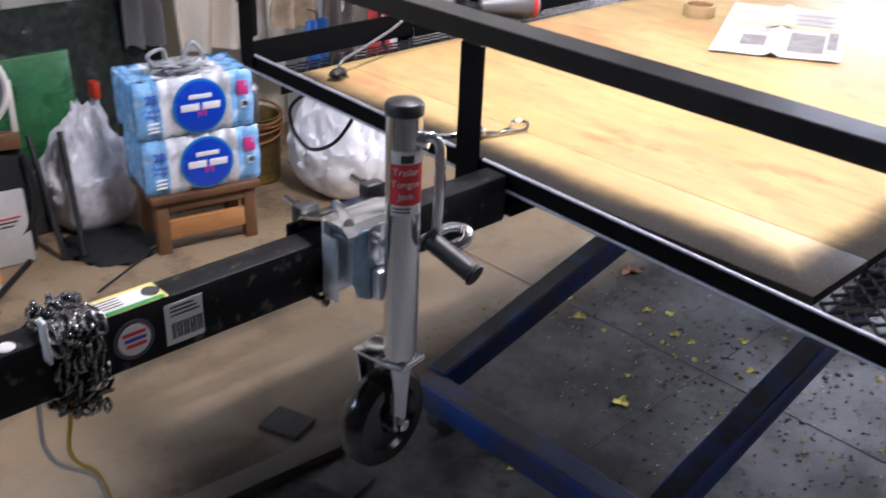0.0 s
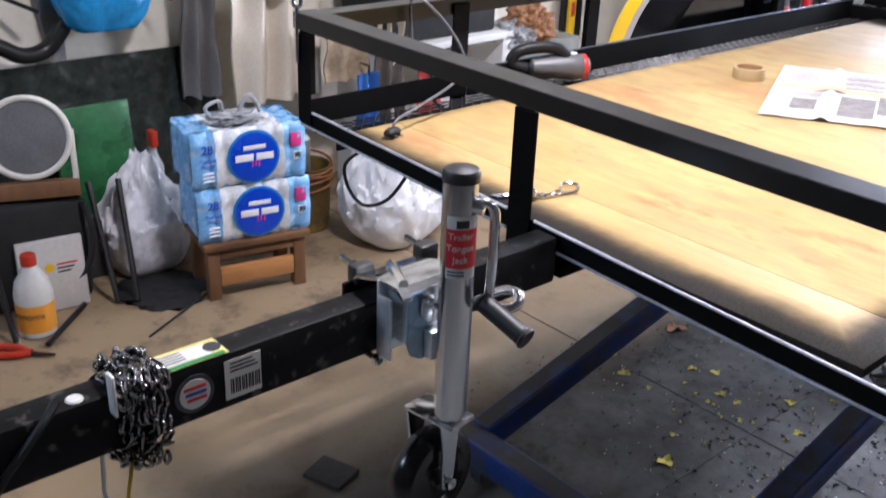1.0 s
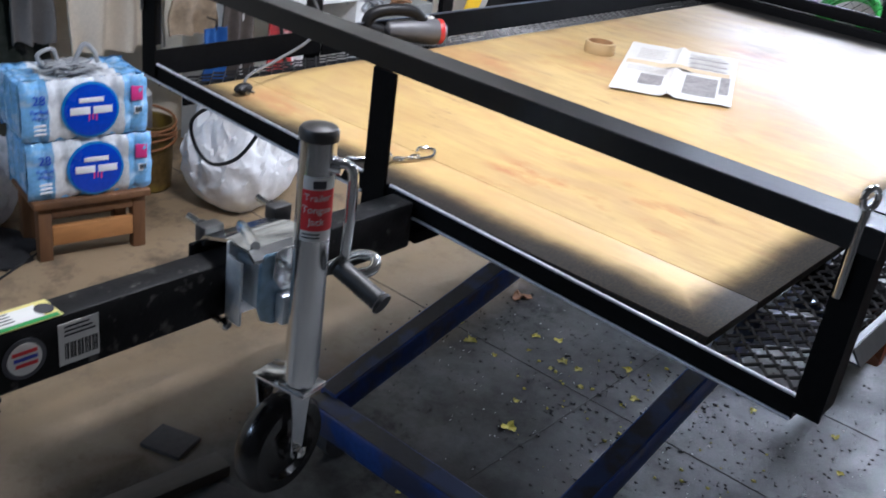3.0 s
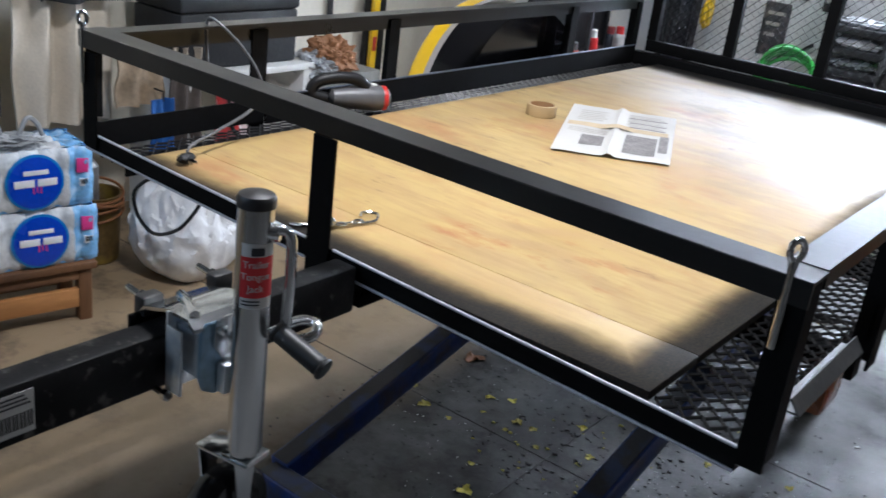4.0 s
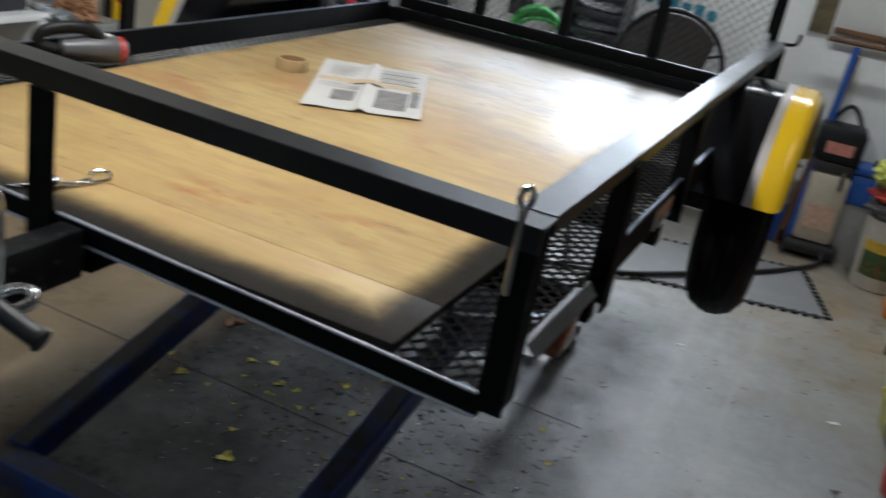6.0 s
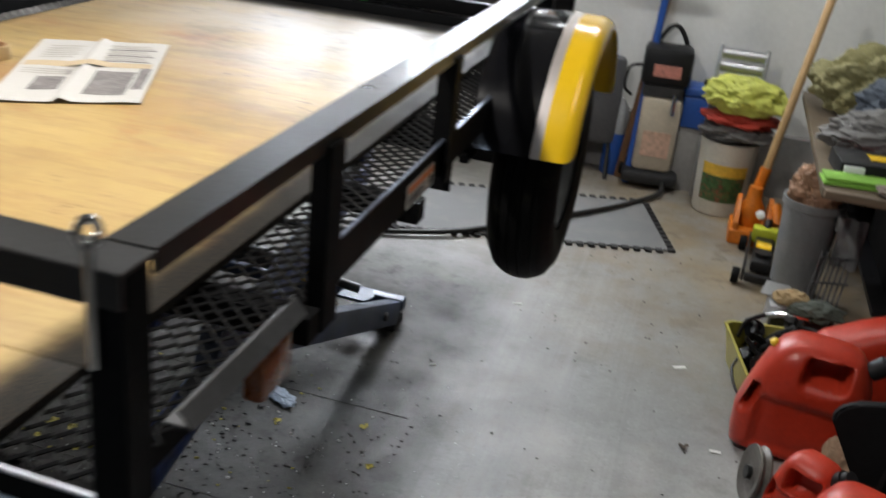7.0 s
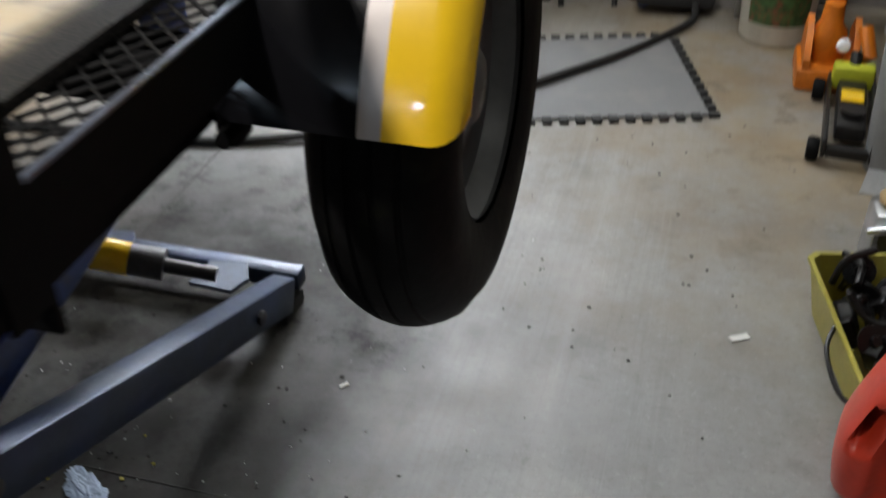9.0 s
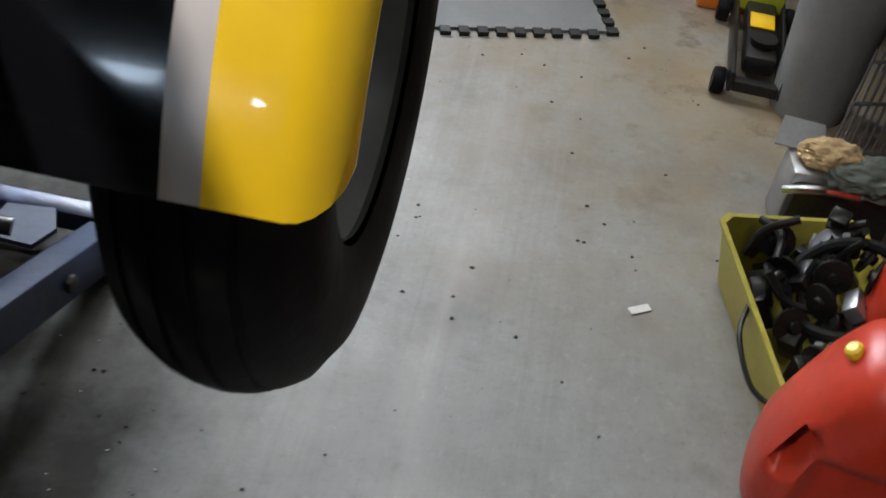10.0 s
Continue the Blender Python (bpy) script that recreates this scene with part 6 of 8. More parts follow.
part("handle", prism(bmesh.new(), [(-0.02, 0), (0.11, 0.01), (0.10, 0.12), (0.0, 0.11)], 0.02, Matrix.Translation((-0.01, 0, 0)) @ Matrix.Rotation(radians(90), 4, "Z") @ Matrix.Rotation(radians(90), 4, "X")), WOOD, saw)
saw.matrix_basis = pose(XL + 0.03, 0.10, 1.02, 8, 0, 0)

# shelf unit, box and bags beyond the trailer
WHITE_WOOD = surf("white_painted_wood", (0.70, 0.69, 0.66), 0.5, vary=0.06, big=5, small=50)
shelf = thing("white_shelf_unit", "white painted wooden shelf with clutter below", "shelf")
part("top_board", B(-0.22, 0.22, -0.36, 0.36, 0.685, 0.715, 0.003), WHITE_WOOD, shelf)
for y in (-0.355, 0.30):
    part("side_board", B(-0.21, 0.21, y, y + 0.055, 0, 0.684, 0.003), WHITE_WOOD, shelf)
part("low_board", B(-0.21, 0.21, -0.298, 0.298, 0.30, 0.325, 0.003), WHITE_WOOD, shelf)
shelf.matrix_basis = pose(-1.66, 1.78, 0)
bx = thing("black_case", "black plastic case standing on the white shelf", "case")
part("case_body", B(-0.16, 0.16, -0.33, 0.33, 0, 0.24, 0.015), BLACK_FABRIC, bx)
part("case_lid", B(-0.165, 0.165, -0.335, 0.335, 0.241, 0.31, 0.015), BLACK_FABRIC, bx)
bx.matrix_basis = pose(-1.66, 1.74, 0.716)
for name, label, size, m, mat2, seed in (("brown_rag", "crumpled brown rag on the low cabinet", (0.10, 0.13, 0.10), pose(-1.52, 2.32, 0.62), surf("brown_rag", (0.30, 0.14, 0.06), 0.8, vary=0.2), 3), ("grey_rag", "crumpled pale rag on the low cabinet", (0.10, 0.12, 0.07), pose(-1.52, 2.22, 0.62), GREY_PLASTIC, 12)):
    t = thing(name, label, "rag")
    part("cloth", blob(bmesh.new(), size, Matrix.Translation((0, 0, size[2] * 0.85)), seed, 0.5, 2.4, 4, -size[2] * 0.8), mat2, t)
    t.matrix_basis = m
st = thing("low_cabinet", "grey low cabinet with rags on top", "cabinet")
part("cabinet_body", B(-0.25, 0.16, -0.18, 0.33, 0, 0.619, 0.006), surf("grey_cabinet", (0.20, 0.20, 0.18), 0.5, vary=0.15), st)
st.matrix_basis = pose(-1.66, 2.35, 0)
for name, label, mat2, y, z, x, w, h in (("blue_jacket", "blue cloth hanging under the shelf", surf("blue_cloth", (0.02, 0.10, 0.32), 0.8, vary=0.2), 1.27, 0.64, -1.42, 0.11, 0.30), ("tan_shirt", "tan work shirt hanging by the shelf", surf("tan_shirt_cloth", (0.34, 0.25, 0.16), 0.85, vary=0.3, big=8, bump=0.3, stain=(0.10, 0.08, 0.06), amount=0.5), 1.22, 0.86, -1.50, 0.22, 0.26), ("brown_trousers", "dark brown work trousers hanging by the shelf", surf("brown_trousers", (0.07, 0.055, 0.045), 0.85, vary=0.3, bump=0.3), 1.40, 0.72, -1.44, 0.15, 0.40), ("grey_apron", "grey and tan cloth hanging by the shelf", surf("tan_cloth", (0.30, 0.25, 0.19), 0.85, vary=0.25), 1.45, 0.82, -1.50, 0.13, 0.34), ("red_bag", "red and white plastic bag under the shelf", surf("red_bag", (0.60, 0.06, 0.06), 0.35, vary=0.35, big=12, stain=(0.75, 0.7, 0.68), amount=0.8), 1.62, 0.64, -1.43, 0.12, 0.26), ("white_cloth", "white cloth hanging at the shelf front", WHITE_BAG, 1.74, 0.66, -1.425, 0.13, 0.36)):
    t = thing(name, label, "cloth")
    part("cloth", cloth(bmesh.new(), w, h, TZ, 2, 0.025, seed=y * 5, nx=18, ny=14, thick=0.01), mat2, t)
    part("loop", tube(bmesh.new(), [(0, 0, -0.01), (0, 0, 0.03), (-0.06, 0, 0.03)], 0.004, 6), STEEL_BLACK, t)
    t.matrix_basis = pose(x, y, z)
cord = thing("extension_cable", "black cord hanging from the shelf", "cable")
part("cord_run", tube(bmesh.new(), smooth_path([(0, 0, 0.3), (0.02, 0.02, 0.16), (0.01, 0.05, 0.05), (0.03, 0.10, 0.0)], 6), 0.009, 8), WIRE_K, cord)
cord.matrix_basis = pose(-1.42, 1.58, 0.42)
post = thing("conduit", "grey conduit pipe running up the wall", "pipe")
part("pipe_run", tube(bmesh.new(), [(0, 0, 0), (0, 0, CEIL)], 0.016, 10), GREY_PRIMER, post)
post.matrix_basis = pose(XL + 0.02, 2.72, 0)
lv = thing("spirit_level", "yellow level standing against a dark plank", "level")
part("plank", B(-0.02, 0.02, -0.07, 0.07, 0, 1.5, 0.004), STEEL_BLACK, lv)
part("level_body", B(0.021, 0.045, -0.06, -0.01, 0.3, 1.0, 0.004), YELLOW, lv)
part("vial", B(0.0455, 0.048, -0.05, -0.02, 0.62, 0.70, 0.002), RED_CAN, lv)
lv.matrix_basis = pose(XL + 0.05, 3.05, 0)

# corner shelf with spray cans
DARK_METAL = surf("dark_shelf_metal", (0.03, 0.03, 0.032), 0.5, 0.4, vary=0.3)
ws = thing("corner_shelf", "dark metal shelf crowded with cans in the corner", "shelf")
for z in (0.30, 0.68):
    part("shelf_board", B(-0.2, 0.2, -0.45, 0.45, z, z + 0.02), DARK_METAL, ws)
for x in (-0.2, 0.18):
    for y in (-0.45, 0.43):
        part("shelf_post", B(x, x + 0.02, y, y + 0.02, 0, 1.3), DARK_METAL, ws)
part("shelf_back", B(-0.215, -0.203, -0.45, 0.45, 0.3, 1.3), DARK_METAL, ws)
ws.matrix_basis = pose(-0.98, 3.95, 0)
for (x, y, h, colour, cap) in ((-0.88, 3.72, 0.19, (0.55, 0.03, 0.03), (0.7, 0.7, 0.7)), (-0.88, 4.03, 0.19, (0.62, 0.60, 0.58), (0.60, 0.03, 0.03)), (-0.94, 3.85, 0.13, (0.30, 0.05, 0.04), (0.05, 0.05, 0.05)), (-1.0, 4.15, 0.16, (0.05, 0.05, 0.06), (0.3, 0.05, 0.05)), (-0.92, 3.60, 0.12, (0.4, 0.07, 0.05), (0.1, 0.1, 0.1))):
    t = thing("spray_can", "aerosol can standing on the dark shelf", "spray can", "cans on the corner shelf")
    part("can_body", lathe(bmesh.new(), [(0.031, 0), (0.033, 0.004), (0.033, h - 0.055), (0.028, h - 0.042)], None, 20), surf("can_paint", colour, 0.3, 0.2, vary=0.1), t)
    part("can_cap", lathe(bmesh.new(), [(0.024, h - 0.042), (0.024, h - 0.005), (0.020, h)], None, 18), surf("can_cap", cap, 0.4), t)
    t.matrix_basis = pose(x, y, 0.701)
glove = thing("yellow_glove", "yellow rubber glove hanging in the corner", "glove")
part("glove_body", blob(bmesh.new(), (0.03, 0.06, 0.09), None, 5, 0.25, 2, 3), YELLOW, glove)
part("glove_hook", tube(bmesh.new(), [(0, 0, 0.07), (0, 0.17, 0.10)], 0.004, 6), STEEL_BLACK, glove)
glove.matrix_basis = pose(-0.52, 4.36, 1.02)
drk = thing("hanging_tarp", "dark tarpaulin hanging in the corner", "tarp")
part("cloth", cloth(bmesh.new(), 0.20, 1.5, Matrix(), 2, 0.04, seed=3, thick=0.012), JACKET, drk)
part("tarp_hook", tube(bmesh.new(), [(0, 0, -0.01), (0, 0.14, 0.02)], 0.006, 6), STEEL_BLACK, drk)
drk.matrix_basis = pose(-0.68, YB - 0.13, 1.8)

# things seen through the tailgate
hose = thing("green_hose", "bright green coiled garden hose hanging on the wall", "hose")
HOSE = surf("green_hose_rubber", (0.05, 0.42, 0.06), 0.35, vary=0.15)
rr = random.Random(9)
for k in range(9):
    a0, b0 = 0.15 + rr.uniform(-0.02, 0.02), 0.11 + rr.uniform(-0.03, 0.02)
    dz, dy, rot = rr.uniform(-0.03, 0.03), rr.uniform(-0.05, 0.03), rr.uniform(-0.35, 0.35)
    part("coil", tube(bmesh.new(), [(a0 * math.cos(a) * math.cos(rot) - b0 * math.sin(a) * math.sin(rot), dy + 0.02 * math.sin(a + k), dz + a0 * math.cos(a) * math.sin(rot) + b0 * math.sin(a) * math.cos(rot)) for a in (2 * math.pi * i / 30 for i in range(30))], 0.012, 8, True), HOSE, hose)
part("hanger", tube(bmesh.new(), [(0, 0.0, 0.08), (0, 0.32, 0.12)], 0.012, 8), STEEL_BLACK, hose)
hose.matrix_basis = pose(0.06, 4.22, 0.82)
chart = thing("dark_poster", "dark framed poster on the wall", "poster")
part("backing", B(-0.075, 0.075, -0.012, 0, -0.15, 0.15, 0.002), surf("dark_poster_print", (0.03, 0.03, 0.03), 0.5, vary=0.6, big=9, stain=(0.25, 0.2, 0.18), amount=0.5), chart)
for k in range(3):
    part("print_bar", B(-0.05, 0.05 - 0.02 * k, -0.0135, -0.0125, 0.08 - 0.06 * k, 0.10 - 0.06 * k), PALE_INK, chart)
chart.matrix_basis = pose(-0.17, YB - 0.003, 0.985)
for x, z, w2, h2 in ((-0.31, 1.20, 0.04, 0.05), (-0.06, 1.22, 0.045, 0.05), (0.10, 1.20, 0.03, 0.07)):
    t = thing("small_print", "small dark framed print pinned to the white wall", "print", "small prints on the wall")
    part("backing", B(-w2, w2, -0.010, 0, -h2, h2, 0.002), bpy.data.materials["dark_poster_print"], t)
    part("print_field", B(-w2 * 0.6, w2 * 0.6, -0.0115, -0.0105, -h2 * 0.3, h2 * 0.6), PALE_INK, t)
    t.matrix_basis = pose(x, YB - 0.003, z)
rack = thing("drawer_rack", "metal rack of dark trays against the wall", "rack")
for k in range(5):
    part("tray", B(-0.15, 0.15, -0.22, 0.0, 0.62 + k * 0.11, 0.66 + k * 0.11, 0.004), DARK_METAL, rack)
    part("tray_fill", blob(bmesh.new(), (0.12, 0.08, 0.025), Matrix.Translation((0, -0.11, 0.681 + k * 0.11)), k + 3, 0.4, 2.5, 2), (GREY_PLASTIC, WHITE_BAG)[k % 2], rack)
for x in (-0.17, 0.151):
    part("rack_side", B(x, x + 0.018, -0.22, 0.0, 0, 1.22), GREY_PRIMER, rack)
rack.matrix_basis = pose(0.34, YB - 0.01, 0)
saw2 = thing("machine_wheel", "large dark spoked wheel standing against the wall", "wheel")
part("ring", tube(bmesh.new(), [(0.29 * math.cos(a), 0, 0.29 * math.sin(a)) for a in (2 * math.pi * k / 48 for k in range(48))], 0.014, 8, True), STEEL_BLACK, saw2)
o = [(0.275 * math.cos(a), 0.275 * math.sin(a)) for a in (math.pi * (0.20 + 1.45 * k / 24) for k in range(25))]
part("guard", prism(bmesh.new(), o, 0.04, Matrix.Rotation(radians(90), 4, "X")), surf("brown_guard", (0.045, 0.038, 0.034), 0.6, vary=0.3), saw2)
part("hub", lathe(bmesh.new(), [(0.04, -0.03), (0.04, 0.03)], Matrix.Rotation(radians(90), 4, "X"), 20), STEEL_BLACK, saw2)
for k in range(5):
    a = 2 * math.pi * k / 5 + 0.4
    part("spoke", tube(bmesh.new(), [(0.03 * math.cos(a), 0, 0.03 * math.sin(a)), (0.285 * math.cos(a), 0, 0.285 * math.sin(a))], 0.008, 6), STEEL_BLACK, saw2)
saw2.matrix_basis = pose(0.80, 4.30, 0.80)
bench2 = thing("low_bench", "dark low bench below the window", "bench")
part("bench_top", B(-0.55, 0.65, -0.28, 0.0, 0.46, 0.50, 0.004), DARK_METAL, bench2)
for x in (-0.5, 0.55):
    part("bench_leg", B(x, x + 0.05, -0.26, -0.02, 0, 0.459), DARK_METAL, bench2)
bench2.matrix_basis = pose(0.72, YB - 0.01, 0)
for x, y, sx, sz, mat2, nm, lab in ((0.25, 4.3, 0.09, 0.07, GREY_PLASTIC, "rag_pile", "pile of pale rags on the bench"), (0.52, 4.28, 0.10, 0.08, JACKET, "rag_pile", "pile of dark rags on the bench")):
    t = thing(nm, lab, "rags")
    part("cloth", blob(bmesh.new(), (sx, 0.08, sz), Matrix.Translation((0, 0, sz * 0.8)), x * 10, 0.5, 2.4, 3, -sz * 0.75), mat2, t)
    t.matrix_basis = pose(x, y, 0.502)
dec = thing("wall_lettering", "faded blue lettering sticker on the wall", "sticker")
BLUE_INK = surf("faded_blue_print", (0.06, 0.30, 0.42), 0.5, vary=0.3, bump=0)
for k in range(7):
    part("letter_bar", B(-0.25 + k * 0.072, -0.20 + k * 0.072, -0.003, 0, 0.0 - 0.006 * k, 0.055 - 0.006 * k + 0.012 * (k % 2)), BLUE_INK, dec)
dec.matrix_basis = pose(0.72, YB - 0.002, 1.085)
pic = thing("wall_picture", "small brown picture on the white wall", "picture")
part("backing", B(-0.055, 0.055, -0.012, 0, 0, 0.34, 0.002), surf("brown_print", (0.16, 0.13, 0.07), 0.5, vary=0.5, big=10), pic)
pic.matrix_basis = pose(1.49, YB - 0.003, 1.12)
bd = thing("white_board", "white panel with a dark lower edge on the wall", "board")
part("panel", B(-0.27, 0.27, -0.03, 0, 0, 0.6, 0.004), WHITE_WOOD, bd)
part("lower_edge", B(-0.27, 0.27, -0.045, 0, -0.03, -0.001, 0.004), WOOD, bd)
bd.matrix_basis = pose(1.83, YB - 0.003, 1.17)

# back corner on the right -------------------------------------------------------
BEIGE = surf("beige_plastic", (0.52, 0.46, 0.36), 0.5, vary=0.12, big=5, stain=(0.30, 0.25, 0.18), amount=0.4)
BLUE_PAINT = surf("blue_handle_paint", (0.02, 0.09, 0.38), 0.4, vary=0.15)
pw = thing("pressure_washer", "beige upright pressure washer with a black motor", "machine")
part("tank", B(-0.10, 0.10, -0.09, 0.09, 0.09, 0.47, 0.025), BEIGE, pw)
part("base", B(-0.14, 0.14, -0.14, 0.12, 0.03, 0.09, 0.02), DARK_METAL, pw)
part("motor", B(-0.13, 0.11, -0.10, 0.10, 0.53, 0.72, 0.03), GUNK, pw, "black motor block")
part("motor_neck", B(-0.11, 0.09, -0.08, 0.08, 0.471, 0.529, 0.01), GREY_PRIMER, pw)
part("red_label", B(-0.075, 0.06, -0.1035, -0.1005, 0.58, 0.64), surf("red_white_label", (0.6, 0.25, 0.2), 0.4, vary=0.3, big=40), pw)
part("front_label", B(-0.07, 0.07, -0.0935, -0.0905, 0.17, 0.30), surf("tan_label", (0.60, 0.40, 0.30), 0.5, vary=0.3, big=40), pw)
part("valve", tube(bmesh.new(), [(0.05, -0.10, 0.50), (0.05, -0.12, 0.40)], 0.012, 8), CHROME, pw)
for x in (-0.155, 0.155):
    part("wheel", lathe(bmesh.new(), [(0.042, -0.014), (0.05, -0.008), (0.05, 0.008), (0.042, 0.014)], Matrix.Translation((x * 0.95, 0.05, 0.05)) @ Matrix.Rotation(radians(90), 4, "Y"), 24), RUBBER, pw)
part("cable_loop", tube(bmesh.new(), smooth_path([(-0.13, -0.05, 0.62), (-0.19, -0.06, 0.60), (-0.20, -0.06, 0.50), (-0.16, -0.05, 0.46)], 6), 0.008, 8), WIRE_K, pw)
part("handle", tube(bmesh.new(), smooth_path([(-0.10, 0.08, 0.10), (-0.10, 0.11, 0.6), (0.0, 0.12, 0.8), (0.10, 0.11, 0.6), (0.10, 0.08, 0.10)], 8), 0.012, 8), STEEL_BLACK, pw)
pw.matrix_basis = pose(1.78, 4.33, 0, 0, 0, 4)
bar2 = thing("blue_wrecking_tool", "long blue-handled tool leaning on the wall", "tool")
part("shaft", tube(bmesh.new(), [(0, 0, 0), (0.03, 0.13, 1.10)], 0.018, 10), BLUE_PAINT, bar2)
part("grip", tube(bmesh.new(), [(-0.12, 0.13, 1.115), (0.24, 0.13, 1.125)], 0.014, 10), WOOD, bar2, "brown cross handle")
bar2.matrix_basis = pose(1.67, 4.28, 0)
bar3 = thing("plank", "dark plank leaning on the wall", "plank")
part("board", B(-0.018, 0.018, -0.01, 0.01, 0, 1.06, 0.003), WOOD, bar3)
bar3.matrix_basis = pose(1.62, 4.335, 0.003, -8, 5, 0)
gun2 = thing("blue_toolbox", "blue plastic toolbox on the footing", "toolbox")
part("box_body", B(-0.15, 0.15, -0.08, 0.08, 0, 0.16, 0.012), BLUE_PAINT, gun2)
part("box_lid", B(-0.155, 0.155, -0.085, 0.085, 0.161, 0.21, 0.015), BLUE_PAINT, gun2)
part("box_handle", tube(bmesh.new(), smooth_path([(-0.06, 0, 0.21), (-0.05, 0, 0.24), (0.05, 0, 0.24), (0.06, 0, 0.21)], 5), 0.008, 8), GUNK, gun2)
gun2.matrix_basis = pose(2.03, 4.375, 0.331)
gun2b = thing("wooden_crate", "grey block under the blue toolbox", "crate")
part("block", B(-0.16, 0.16, -0.07, 0.07, 0, 0.33, 0.006), CURB, gun2b)
gun2b.matrix_basis = pose(2.03, 4.375, 0)
chair = thing("folded_chair", "folded grey cushioned chair by the wall", "chair")
part("cushion", B(-0.13, 0.13, -0.05, 0.05, 0.16, 0.62, 0.03), surf("grey_vinyl", (0.10, 0.10, 0.105), 0.45, vary=0.2), chair)
for x in (-0.11, 0.09):
    for y in (-0.06, 0.04):
        part("leg", tube(bmesh.new(), [(x + 0.01, y * 2.2, 0.0), (x + 0.01, y * 0.5, 0.17)], 0.011, 8), STEEL_BLACK, chair)
chair.matrix_basis = pose(1.44, 4.36, 0, 0, 0, 12)
cyl = thing("blue_jug", "blue and grey bottle standing on the footing", "bottle")
part("bottle_body", lathe(bmesh.new(), [(0.05, 0), (0.055, 0.01), (0.055, 0.20), (0.05, 0.22)], None, 24), BLUE_PAINT, cyl)
part("bottle_top", lathe(bmesh.new(), [(0.05, 0.221), (0.045, 0.36), (0.02, 0.40)], None, 24), GREY_PLASTIC, cyl)
cyl.matrix_basis = pose(1.57, 4.40, 0.0)
ladder = thing("aluminium_step", "ribbed aluminium step leaning on the wall", "step")
ALU = surf("dull_aluminium", (0.45, 0.46, 0.47), 0.35, 0.9, vary=0.15)
for k in range(6):
    part("tread", tube(bmesh.new(), [(-0.10, 0, 0.42 + k * 0.062), (0.10, 0, 0.42 + k * 0.062)], 0.026, 12), ALU, ladder)
for x in (-0.11, 0.11):
    part("side_rail", B(x - 0.010, x + 0.010, -0.02, 0.02, 0, 0.77, 0.003), ALU, ladder)
ladder.matrix_basis = pose(2.12, 4.26, 0.0, -4, 0, 0)

# bucket with clothes, orange jack, floor jack
HIVIS = surf("yellow_green_cloth", (0.55, 0.58, 0.12), 0.8, vary=0.25, big=8, bump=0.4)
bucket = thing("plastic_bucket", "white plastic bucket with a garden label", "bucket")
part("bucket_body", lathe(bmesh.new(), [(0.115, 0), (0.12, 0.006), (0.138, 0.36), (0.142, 0.365), (0.134, 0.365), (0.115, 0.01)], None, 40), surf("dirty_white_plastic", (0.60, 0.57, 0.50), 0.45, vary=0.12, stain=(0.4, 0.35, 0.26), amount=0.5), bucket)


def round_patch(name, r0, r1, z0, z1, a0, a1, mat2, parent, label=""):
    bm = bmesh.new()
    n = 14
    g = [[bm.verts.new((r * math.cos(radians(a0 + (a1 - a0) * i / n)), r * math.sin(radians(a0 + (a1 - a0) * i / n)), z)) for i in range(n + 1)] for r, z in ((r0, z0), (r1, z1))]
    for i in range(n):
        bm.faces.new((g[0][i], g[0][i + 1], g[1][i + 1], g[1][i])).smooth = True
    return part(name, bm, mat2, parent, label)


round_patch("bucket_label", 0.1245, 0.1325, 0.075, 0.24, -140, -40, surf("green_label", (0.05, 0.12, 0.04), 0.5, vary=0.5, big=30, stain=(0.35, 0.05, 0.04), amount=0.6), bucket, "green label with a yellow band")
round_patch("bucket_label_band", 0.1315, 0.1345, 0.205, 0.262, -140, -40, surf("yellow_band", (0.70, 0.45, 0.05), 0.5, vary=0.2, big=30), bucket)
bucket.matrix_basis = pose(2.14, 4.12, 0)
for name, label, z, size, mat2, seed in (("folded_jacket", "dark grey jacket folded on the bucket", 0.366, (0.17, 0.13, 0.05), GREY_CLOTH, 4), ("red_shirt", "red shirt folded between the jackets", 0.44, (0.17, 0.13, 0.035), surf("red_cloth", (0.45, 0.05, 0.03), 0.8, vary=0.2), 6), ("high_visibility_vest", "yellow-green vest heaped on the bucket", 0.50, (0.19, 0.14, 0.09), HIVIS, 8)):
    t = thing(name, label, "clothing")
    part("cloth", blob(bmesh.new(), size, Matrix.Translation((0, 0, size[2] * 0.85)), seed, 0.32, 2.0, 4, -size[2] * 0.8), mat2, t)
    t.matrix_basis = pose(2.16, 4.12, z)
ORANGE = surf("orange_paint", (0.62, 0.17, 0.01), 0.4, vary=0.25, big=9, stain=(0.25, 0.07, 0.01), amount=0.5)
oj = thing("orange_jack", "worn orange jack base with a long wooden handle", "jack")
part("jack_base", B(-0.10, 0.10, -0.12, 0.10, 0.0, 0.07, 0.012), ORANGE, oj)
for x in (-0.085, 0.055):
    part("side_cheek", prism(bmesh.new(), [(-0.11, 0.05), (0.09, 0.05), (0.08, 0.14), (0.02, 0.20), (-0.05, 0.17), (-0.11, 0.10)], 0.02, Matrix.Translation((x, 0, 0)) @ EYE_X), ORANGE, oj)
part("ram", lathe(bmesh.new(), [(0.05, 0), (0.055, 0.01), (0.055, 0.10), (0.035, 0.13), (0.03, 0.19)], Matrix.Translation((-0.015, 0.0, 0.06)), 24), ORANGE, oj)
part("release_knob", lathe(bmesh.new(), [(0.018, 0), (0.022, 0.008), (0.018, 0.02), (0.006, 0.024)], Matrix.Translation((0.02, -0.115, 0.16)) @ Matrix.Rotation(radians(70), 4, "X"), 16), PRINT_WHITE, oj, "white round knob")
